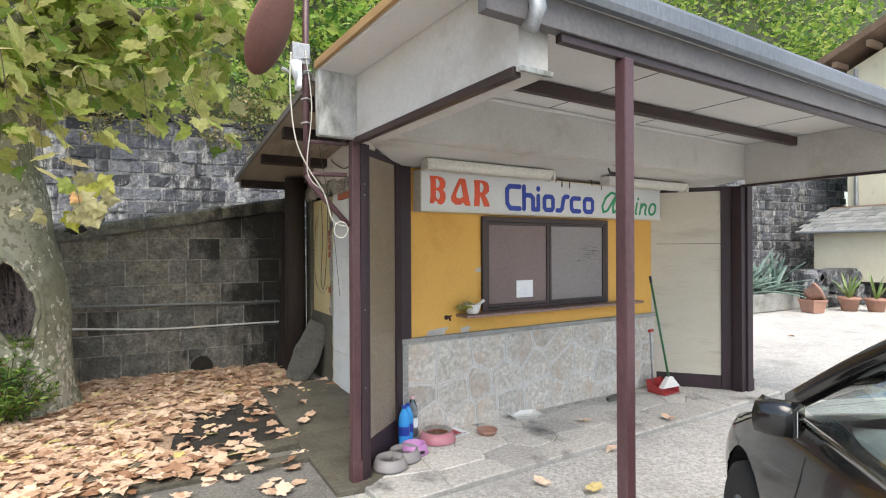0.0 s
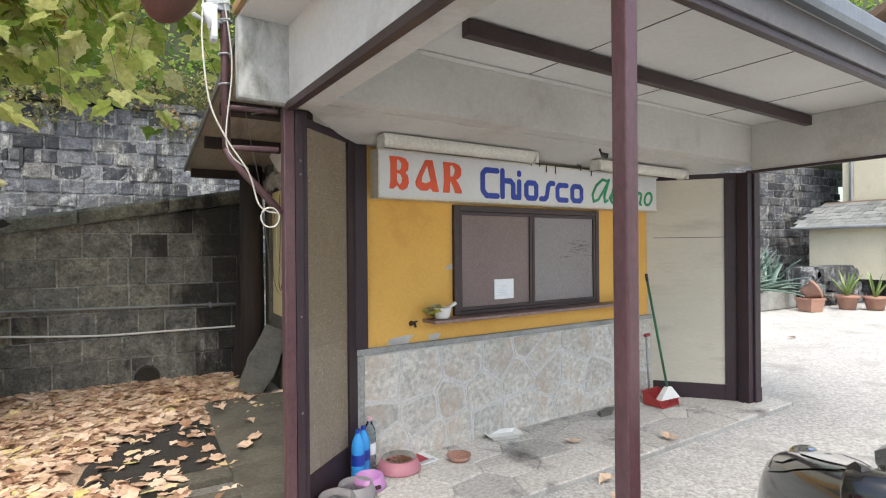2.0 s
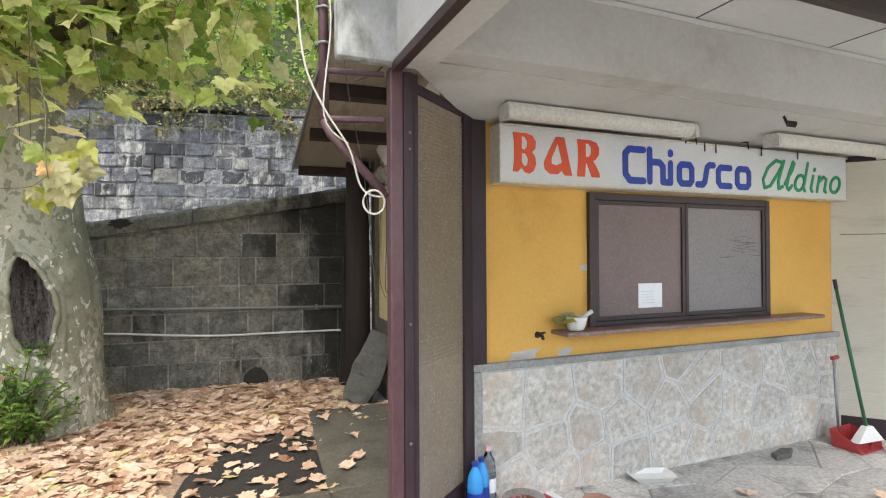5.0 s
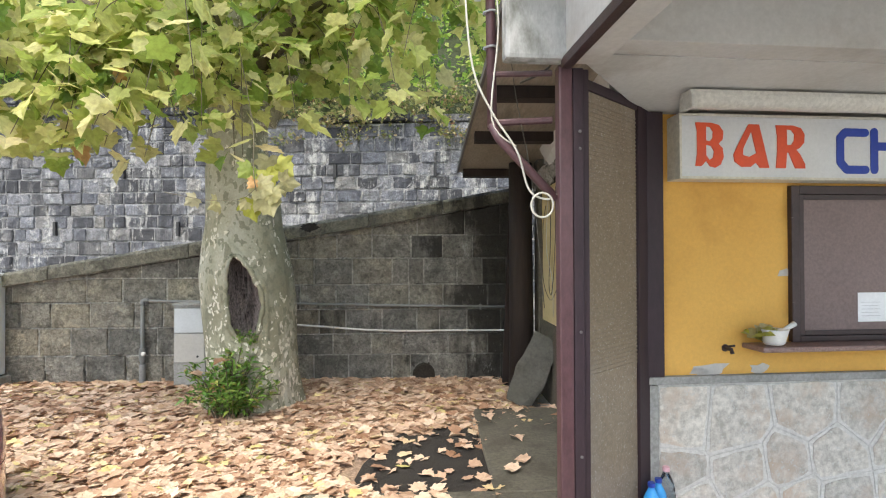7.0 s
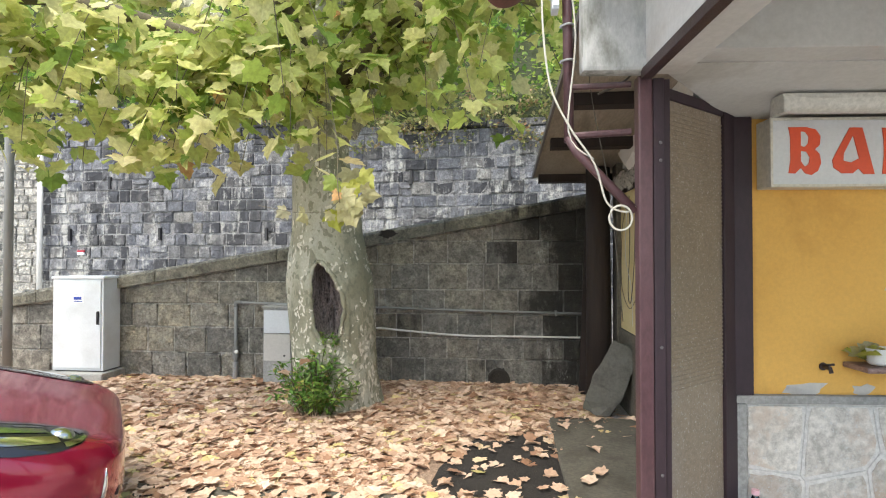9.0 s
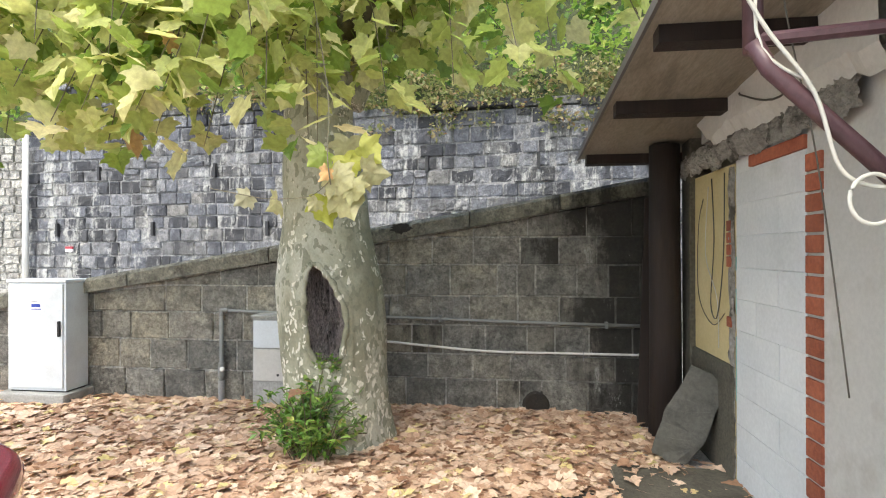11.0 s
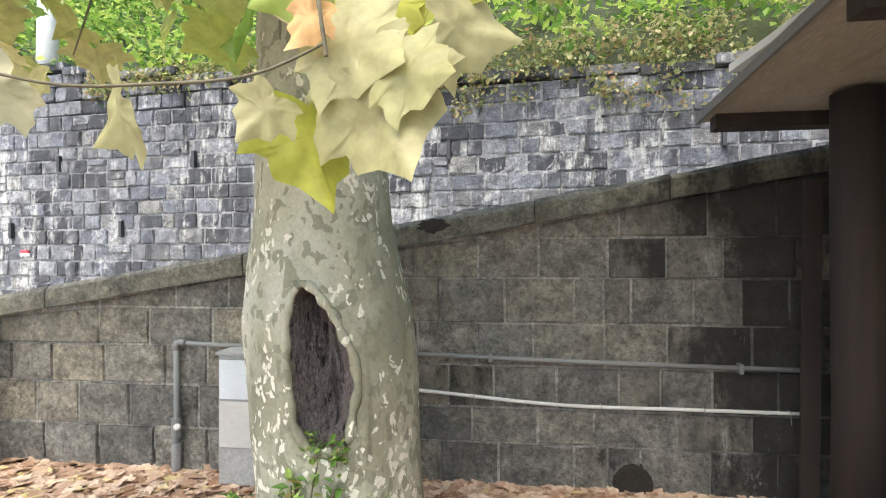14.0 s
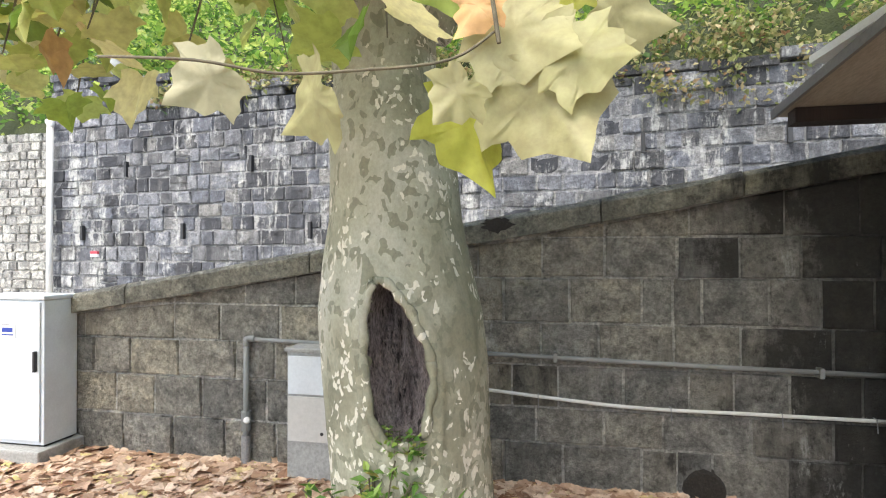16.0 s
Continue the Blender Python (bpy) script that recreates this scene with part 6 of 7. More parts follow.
mb = thing("meter_box", "weathered white meter box with two doors by the wall", "box", pose(-2.09, 7.05, 0))
part("body", B(0, 0, 0.0, 0.34, 0.2, 0.89, 0.006), CONC, mb)
part("door", B(0.012, -0.012, 0.60, 0.328, -0.001, 0.86, 0.004), CABINET, mb, "white upper door")
part("door", B(0.012, -0.012, 0.28, 0.328, -0.001, 0.585, 0.004), WHITE, mb, "dirty white lower door")
part("lid", B(-0.012, -0.02, 0.89, 0.352, 0.21, 0.912, 0.004), CONC, mb)
part("lock", lathe(bmesh.new(), [(0, 0.004), (0.012, 0.003), (0.013, 0)], 10, pose(0.26, -0.0125, 0.34, 90)), BLACK, mb)

pl = thing("steel_pole", "plain grey galvanised steel pole by the wall", "pole", pose(-5.18, 6.9, 0))
part("shaft", tube(bmesh.new(), [(0, 0, 0), (0, 0, 5.2)], 0.048, 16), GREYPIPE, pl, smooth=True)
part("foot", lathe(bmesh.new(), [(0.0, 0.03), (0.09, 0.03), (0.1, 0.0)], 16), CONC, pl)
dp = thing("white_downpipe", "white rainwater pipe at the end of the retaining wall", "pipe")
part("run", tube(bmesh.new(), [(-9.3, 11.8, 0.2), (-9.3, 11.8, 3.95)], 0.055, 12), WHITEPIPE, dp, smooth=True)
part("elbow", tube(bmesh.new(), curve_pts([(-9.3, 11.8, 3.9), (-9.3, 11.82, 4.0), (-9.45, 11.9, 4.02)], 4), 0.06, 12), WHITEPIPE, dp, smooth=True)
wp = thing("white_post", "white painted post on top of the retaining wall", "post", pose(-8.2, 12.1, 4.2))
part("shaft", tube(bmesh.new(), [(0, 0, 0), (0.05, 0, 3.2)], [0.17, 0.15], 14), WHITEPIPE, wp, smooth=True)
tm = thing("trail_mark", "small red and white painted mark on the retaining wall", "sign", pose(-8.3, 11.76, 1.52, 0, 0, -5.7))
part("white_bar", B(-0.08, -0.01, 0.0, 0.08, 0.03, 0.05), PAPER, tm)
part("red_bar", B(-0.08, -0.01, 0.052, 0.08, 0.03, 0.10), REDPRINT, tm)

# ---- mast, dish and cables at the corner post ----
mast = thing("antenna_mast", "red-brown steel antenna mast bracketed to the corner post", "mast")
part("pole", tube(bmesh.new(), [(0.905, 3.37, 1.96), (0.90, 3.38, 2.6), (0.915, 3.4, 3.6)], 0.021, 12), RUSTRED, mast, smooth=True)
part("brace", tube(bmesh.new(), [(0.90, 3.36, 1.98), (0.93, 3.355, 1.92), (1.16, 3.31, 1.66)], 0.019, 10), RUSTRED, mast, smooth=True)
part("strut", tube(bmesh.new(), [(0.90, 3.365, 2.19), (1.15, 3.33, 2.185)], 0.013, 8), RUSTRED, mast)
part("strut", tube(bmesh.new(), [(0.90, 3.365, 1.985), (1.15, 3.33, 1.99)], 0.015, 8), RUSTRED, mast)
for z in (2.3, 2.45, 2.62, 2.7):
    part("clamp", tube(bmesh.new(), curve_pts([(0.87, 3.36, z), (0.905, 3.345, z + 0.004), (0.935, 3.37, z), (0.905, 3.405, z), (0.87, 3.37, z)], 3), 0.005, 6), GALV, mast)
dish = thing("satellite_dish", "rust-brown satellite dish on the antenna mast", "dish", pose(0.735, 3.36, 2.83, 0, 0, 0))
R = 0.27
part("reflector", lathe(bmesh.new(), [(0.0, 0.0), (R * 0.4, 0.008), (R * 0.8, 0.032), (R, 0.055), (R * 1.01, 0.062), (R * 0.98, 0.060), (R * 0.6, 0.022), (0.0, 0.006)], 40, Vector((-0.77, 0.475, 0.42)).to_track_quat("Z", "Y").to_matrix().to_4x4() @ Matrix.Diagonal((0.95, 1.05, 1, 1))), DISH, dish, smooth=True)
part("arm", tube(bmesh.new(), [(0.02, 0.02, -0.2), (0.10, 0.0, -0.24), (0.19, 0.01, -0.20)], 0.012, 8), GALV, dish)
part("mount", B(0.08, 0.0, -0.16, 0.19, 0.05, -0.03, 0.006), GALV, dish)
part("receiver", tube(bmesh.new(), [(0.08, -0.03, -0.16), (0.11, -0.03, -0.27)], 0.028, 12), CABINET, dish, "pale grey receiver head", smooth=True)
jb = thing("junction_box", "small pale grey aerial junction box strapped to the mast", "box", pose(0.86, 3.345, 2.50))
part("case", B(-0.03, -0.04, 0, 0.0, 0.03, 0.17, 0.006), CABINET, jb)
part("lid", B(-0.028, -0.047, 0.01, -0.002, -0.041, 0.16, 0.003), CABINET, jb)


def cable(pts, r, material, label, n=6):
    ob = part("cable", tube(bmesh.new(), curve_pts(pts, n), r, 6), material, smooth=True)
    return tagged(ob, label, "cable", "loose cables")


cable([(0.80, 3.33, 2.72), (0.79, 3.32, 2.5), (0.82, 3.32, 2.2), (0.90, 3.33, 2.02), (1.0, 3.32, 1.86), (1.05, 3.32, 1.70), (1.12, 3.31, 1.66), (1.16, 3.30, 1.68)], 0.0045, CABLE, "loose white aerial cable down the mast")
loop = [(1.10 + 0.045 * math.cos(a), 3.30, 1.635 + 0.05 * math.sin(a)) for a in np.linspace(0.3, 6.9, 16)]
cable(loop, 0.0045, CABLE, "coiled loop of white cable at the brace", 3)
cable([(0.89, 3.35, 2.75), (0.93, 3.345, 2.4), (0.90, 3.345, 2.0), (1.0, 3.33, 1.88)], 0.004, CABLE, "thin white cable strapped to the mast")
cable([(0.94, 3.4, 2.8), (1.02, 3.5, 2.2), (1.1, 3.5, 1.75), (1.14, 3.45, 1.2)], 0.002, DARKCABLE, "thin loose dark wire by the corner post")
cable([(1.05, 3.5, 2.2), (1.12, 3.36, 2.2), (1.16, 3.26, 2.23), (1.20, 3.24, 2.25)], 0.005, DARKCABLE, "short grey cable under the end box")
cable([(1.835, 6.42, 1.92), (1.82, 6.48, 1.7), (1.81, 6.45, 1.2), (1.82, 6.2, 1.0), (1.83, 6.0, 1.1)], 0.003, DARKCABLE, "dark cable hanging against the yellow wall")
cable([(1.835, 6.25, 2.05), (1.815, 6.15, 1.6), (1.81, 6.2, 1.15), (1.80, 6.05, 1.08), (1.815, 5.98, 1.5), (1.83, 6.0, 2.06)], 0.0042, DARKCABLE, "thick grey cable looped against the yellow wall")
cable([(1.83, 6.3, 2.0), (1.81, 6.3, 1.5), (1.815, 6.1, 1.2), (1.82, 6.08, 0.85)], 0.0032, CABLE, "thin pale cord hanging against the yellow wall")
cable([(1.80, 4.75, 2.5), (1.72, 5.0, 2.3), (1.70, 5.4, 2.42), (1.78, 5.6, 2.5)], 0.006, DARKCABLE, "slack dark cable under the eave")

# leaning slab of stone
rng = random.Random(3)
bm = bmesh.new()
out = [(-0.16, 0.0), (-0.02, -0.02), (0.15, 0.03), (0.21, 0.22), (0.20, 0.45), (0.21, 0.62), (0.06, 0.68), (-0.13, 0.69), (-0.15, 0.45), (-0.19, 0.30), (-0.18, 0.12)]
lo, hi = [bm.verts.new((x, 0.0, z)) for x, z in out], [bm.verts.new((x + rng.uniform(-0.015, 0.015), 0.13, z + rng.uniform(-0.02, 0.02))) for x, z in out]
bm.faces.new(lo), bm.faces.new(hi[::-1])
for k in range(len(out)):
    bm.faces.new((lo[k], hi[k], hi[(k + 1) % len(out)], lo[(k + 1) % len(out)]))
bmesh.ops.bevel(bm, geom=bm.edges[:], offset=0.008, segments=1, affect="EDGES")
bmesh.ops.triangulate(bm, faces=bm.faces[:])
bmesh.ops.subdivide_edges(bm, edges=bm.edges[:], cuts=2)
for v in bm.verts:
    v.co += v.normal * 0.022 * noise.noise(v.co * 7) + Vector((0, 0.008 * noise.noise(v.co * 25), 0))
sl = part("stone_slab", bm, SLABSTONE)
sl.matrix_basis = pose(1.50, 6.12, 0.035, -9, 20, -20) @ Matrix.Diagonal((0.78, 1.0, 1.0, 1))
tagged(sl, "rough grey broken stone slab leaning against the side wall", "stone slab")

# ---- things on the apron and the sill ----
Z = 0.032


def bottle(pos, material, h, r, label, tilt=0):
    ob = thing("water_bottle", label, "bottle", pose(*pos, tilt), "bottles by the screen")
    prof = [(0, 0.004), (r * 0.7, 0.0), (r * 0.98, 0.012)]
    for k in range(10):
        z = 0.03 + k * (h * 0.62 - 0.03) / 9
        prof += [(r, z), (r * (0.93 if k % 2 else 1.0), z + 0.008)]
    prof += [(r * 0.95, h * 0.68), (r * 0.8, h * 0.78), (r * 0.45, h * 0.88), (r * 0.34, h * 0.91), (r * 0.34, h * 0.94)]
    part("body", lathe(bmesh.new(), prof, 24), material, ob, smooth=True)
    part("cap", lathe(bmesh.new(), [(r * 0.4, h * 0.935), (r * 0.42, h * 0.95), (r * 0.4, h), (0, h)], 16), CAPPINK if material is CLEARPLASTIC else BLUE, ob)
    part("label_band", lathe(bmesh.new(), [(r * 1.012, h * 0.3), (r * 1.012, h * 0.52)], 24), PAPER if material is CLEARPLASTIC else BLUE, ob, "printed label band", smooth=True)
    return ob


bottle((1.70, 3.665, Z), BLUEPLASTIC, 0.31, 0.043, "full blue plastic water bottle on the flagstones")
bottle((1.765, 3.735, Z), BLUEPLASTIC, 0.30, 0.042, "blue plastic water bottle beside the screen")
bottle((1.822, 3.775, Z), CLEARPLASTIC, 0.34, 0.043, "clear plastic water bottle beside the dado")


def bowl(name, pos, r, h, material, label, inner=None, fill=None, n=32):
    ob = thing(name, label, "bowl", pose(*pos))
    part("shell", lathe(bmesh.new(), [(0, 0.004), (r, 0.0), (r * 1.0, 0.008), (r * 0.80, h), (r * 0.74, h), (r * 0.70, h * 0.9), (r * 0.55, h * 0.35), (0, h * 0.3)], n), material, ob, smooth=True)
    if inner:
        part("liner", lathe(bmesh.new(), [(r * 0.78, h + 0.004), (r * 0.72, h + 0.003), (r * 0.60, h * 0.5), (0, h * 0.45)], n), inner, ob, "steel inner bowl", smooth=True)
    if fill:
        bm = bmesh.new()
        rr = random.Random(6)
        for k in range(150):
            a, q = rr.uniform(0, 6.28), r * 0.58 * math.sqrt(rr.random())
            bmesh.ops.create_icosphere(bm, subdivisions=1, radius=rr.uniform(0.004, 0.007), matrix=Matrix.Translation((q * math.cos(a), q * math.sin(a), h * 0.6 + rr.uniform(0, 0.012))))
        tagged(part("kibble", bm, fill, ob), kind="stuff")
    return ob


bowl("pet_bowl", (1.99, 3.68, Z), 0.145, 0.075, PINK, "dusty pink pet bowl with steel liner and kibble", STEEL, KIBBLE)
lb2 = bowl("pet_bowl", (1.72, 3.535, Z), 0.105, 0.068, LILAC, "small lilac plastic pet bowl with a bone cut-out")
part("bone_mark", B(-0.035, -0.108, 0.016, 0.035, -0.088, 0.036, 0.006), PURPLE, lb2)
gb = thing("double_pet_bowl", "grey plastic double pet bowl with water", "bowl", pose(1.535, 3.42, Z, 0, 0, 32) @ Matrix.Diagonal((1.15, 1.15, 1.15, 1)))
bm = bmesh.new()
lathe(bm, [(0, 0.004), (0.105, 0.0), (0.105, 0.012), (0.085, 0.062), (0.078, 0.062), (0.062, 0.02), (0, 0.018)], 28, pose(-0.075, 0, 0))
lathe(bm, [(0, 0.004), (0.105, 0.0), (0.105, 0.012), (0.085, 0.062), (0.078, 0.062), (0.062, 0.02), (0, 0.018)], 28, pose(0.075, 0, 0))
part("shell", bm, GREYBOWL, gb, smooth=True)
for x in (-0.075, 0.075):
    part("water_fill", lathe(bmesh.new(), [(0, 0.036), (0.068, 0.036)], 24, pose(x, 0, 0)), WATER, gb)
mag = thing("magazine", "red and white printed leaflet lying under the bowls", "leaflet", pose(2.10, 3.74, Z, 0, 0, 12))
part("page", B(-0.22, -0.11, 0.0, 0.17, 0.11, 0.004), PAPER, mag)
part("printed_field", B(-0.21, -0.10, 0.0042, -0.03, 0.10, 0.005), REDPRINT, mag, "red printed field")
part("printed_field", B(0.03, -0.06, 0.0042, 0.12, 0.07, 0.005), REDPRINT, mag, "red printed field")
for k in range(3):
    part("printed_bar", B(0.0, -0.09 + 0.012 * k, 0.0042, 0.15, -0.084 + 0.012 * k, 0.005), GALV, mag)
sc = thing("terracotta_saucer", "terracotta plant saucer on the flagstones", "saucer", pose(2.40, 3.60, Z))
part("dish", lathe(bmesh.new(), [(0, 0.003), (0.065, 0.0), (0.085, 0.036), (0.079, 0.036), (0.06, 0.010), (0, 0.009)], 28), TERRA, sc, smooth=True)
tr = thing("foam_tray", "empty white foam food tray by the dado", "tray", pose(2.92, 3.80, Z, 0, 0, -14))
bm = bmesh.new()
rings = []
for s, z in ((0.72, 0.0), (0.78, 0.006), (1.0, 0.032), (1.04, 0.033), (0.97, 0.030), (0.74, 0.008)):
    rings.append([bm.verts.new((s * x, s * y, z)) for x, y in ((-0.13, -0.075), (0.0, -0.085), (0.13, -0.075), (0.14, 0.0), (0.13, 0.075), (0.0, 0.085), (-0.13, 0.075), (-0.14, 0.0))])
for a, b in zip(rings, rings[1:]):
    for k in range(8):
        bm.faces.new((a[k], a[(k + 1) % 8], b[(k + 1) % 8], b[k]))
bm.faces.new(rings[0][::-1]), bm.faces.new(rings[-1])
part("shell", bm, FOAM, tr)
ch = part("stone_chip", prism(bmesh.new(), [(-0.13, -0.02), (0.0, -0.05), (0.14, 0.0), (0.06, 0.05), (-0.08, 0.04)], 0, 0.03, 0.008), SLABSTONE)
ch.matrix_basis = pose(4.02, 3.80, Z, 0, 0, 15)
tagged(ch, "flat broken stone chip on the flagstones", "stone")

pan = thing("dustpan", "red plastic long-handled dustpan against the screen", "dustpan", pose(4.66, 3.74, Z, 0, 0, 6))
bm = bmesh.new()
prof = [(-0.13, -0.10, 0.0), (0.13, -0.10, 0.0), (0.12, 0.10, 0.0), (-0.12, 0.10, 0.0)]
f, t = [bm.verts.new(p) for p in prof], [bm.verts.new(p) for p in ((-0.135, -0.06, 0.06), (0.135, -0.06, 0.06), (0.125, 0.115, 0.12), (-0.125, 0.115, 0.12))]
bm.faces.new(f[::-1])
for a, b in ((1, 2), (2, 3), (3, 0)):
    bm.faces.new((f[a], f[b], t[b], t[a]))
sd = part("pan", bm, REDPLASTIC, pan)
sd.modifiers.new("thick", "SOLIDIFY").thickness = 0.006
part("stick", tube(bmesh.new(), [(-0.02, 0.11, 0.09), (-0.015, 0.14, 0.60)], 0.010, 10), GALV, pan, "pale metal handle", smooth=True)
part("grip", tube(bmesh.new(), [(-0.035, 0.14, 0.61), (0.03, 0.14, 0.615)], 0.016, 10), REDPLASTIC, pan)
br = thing("broom", "broom with green handle and white head standing in the dustpan", "broom", pose(4.67, 3.70, Z))
part("stick", tube(bmesh.new(), [(0.03, 0.0, 0.12), (-0.10, 0.11, 1.12)], 0.0115, 10), GREENSTICK, br, "green metal handle", smooth=True)
part("tip", tube(bmesh.new(), [(-0.10, 0.11, 1.12), (-0.108, 0.117, 1.19)], 0.013, 10), BLACK, br)
bm = bmesh.new()
for (x0, x1, y0, y1, z0), (x2, x3, y2, y3, z1) in (((-0.10, 0.16, -0.03, 0.03, 0.055), (0.0, 0.06, -0.02, 0.02, 0.16)),):
    v = [bm.verts.new(p) for p in ((x0, y0, z0), (x1, y0, z0), (x1, y1, z0), (x0, y1, z0), (x2, y2, z1), (x3, y2, z1), (x3, y3, z1), (x2, y3, z1))]
    for q in ((3, 2, 1, 0), (4, 5, 6, 7), (0, 1, 5, 4), (1, 2, 6, 5), (2, 3, 7, 6), (3, 0, 4, 7)):
        bm.faces.new([v[i] for i in q])
part("head", bm, FOAM, br, "white plastic broom head")
bm = bmesh.new()
rr = random.Random(1)
for k in range(90):
    x, y = rr.uniform(-0.10, 0.16), rr.uniform(-0.028, 0.028)
    tube(bm, [(x, y, 0.056), (x + rr.uniform(-0.01, 0.01), y + rr.uniform(-0.012, 0.0), 0.003)], 0.0022, 4, False)
tagged(part("bristles", bm, REDPLASTIC, br), kind="stuff")

cup = thing("mortar_cup", "white plastic mortar cup with pestle on the ledge", "cup", KM @ pose(0.605, -0.10, 0.973))
part("cup", lathe(bmesh.new(), [(0, 0.004), (0.038, 0.0), (0.05, 0.01), (0.068, 0.075), (0.07, 0.08), (0.064, 0.08), (0.05, 0.02), (0, 0.014)], 28), FOAM, cup, smooth=True)
part("pestle", tube(bmesh.new(), [(0.0, 0.0, 0.03), (0.06, 0.0, 0.075), (0.115, 0.0, 0.105)], [0.012, 0.011, 0.014], 10), FOAM, cup, smooth=True)
sp = thing("lettuce_leaves", "small heap of wilted green salad leaves on the ledge", "leaves", KM @ pose(0.535, -0.09, 0.973))
for k in range(7):
    a = 0.9 * k
    ob = raw("leaf", (LOBED * np.array([0.8, 1, 2.0]) * 0.085).tolist(), LOBED_F, LEAF_OLIVE if k % 3 else LEAF_PALE, sp)
    ob.matrix_basis = pose(0.018 * math.cos(a), 0.018 * math.sin(a), 0.012 + 0.006 * k, 25 + 9 * (k % 4), 8, 52 * k)
tap = thing("wall_tap", "small dark metal tap spigot in the wall", "tap", KM @ pose(0.41, -0.001, 0.945))
part("flange", lathe(bmesh.new(), [(0, 0.006), (0.018, 0.005), (0.02, 0)], 12, pose(0, 0, 0, 90)), FRAMEBROWN, tap)
part("spout", tube(bmesh.new(), [(0, 0, 0), (0, -0.05, 0), (0.0, -0.06, -0.02)], 0.010, 10), FRAMEBROWN, tap)
part("lever", tube(bmesh.new(), [(0, -0.03, 0.012), (0.03, -0.035, 0.016)], 0.006, 8), FRAMEBROWN, tap)
sp2 = thing("ceiling_spot", "small black dead spotlight stub on the soffit", "lamp", KM @ pose(1.66, -0.62, 2.17))
part("stem", tube(bmesh.new(), [(0, 0, 0.02), (0, -0.02, -0.03)], 0.008, 8), BLACK, sp2)
part("head", tube(bmesh.new(), [(0, -0.02, -0.025), (0.035, -0.045, -0.035)], 0.018, 10), BLACK, sp2)
for u in (1.42, 1.51, 1.98):
    hk = part("sign_hook", tube(bmesh.new(), [(u, -0.10, 2.17), (u, -0.145, 2.16), (u, -0.15, 2.11)], 0.005, 6), FRAMEBROWN)
    hk.matrix_basis = KM
    tagged(hk, "small dark iron hook holding the sign", "hook", "sign hooks")


# ---- cars ----
def wheel(parent, x, y, side):
    w = part("wheel", lathe(bmesh.new(), [(0.20, -0.10), (0.29, -0.105), (0.325, -0.09), (0.335, -0.05), (0.335, 0.05), (0.325, 0.09), (0.29, 0.105), (0.20, 0.10)], 40, pose(0, 0, 0, 90)), TYRE, parent, "black rubber tyre", smooth=True, m=pose(x, y, 0.335))
    part("rim", lathe(bmesh.new(), [(0.21, -0.09), (0.215, 0.10), (0.20, 0.085), (0.19, 0.02), (0.0, 0.015)], 36, pose(0, 0, 0, -90 * side)), ALLOY, w, "alloy rim", smooth=True)
    for k in range(10):
        a = 2 * math.pi * k / 10
        part("spoke", tube(bmesh.new(), [(0.03 * math.cos(a), side * 0.075, 0.03 * math.sin(a)), (0.20 * math.cos(a), side * 0.088, 0.20 * math.sin(a))], [0.018, 0.013], 6), ALLOY, w)
    return w


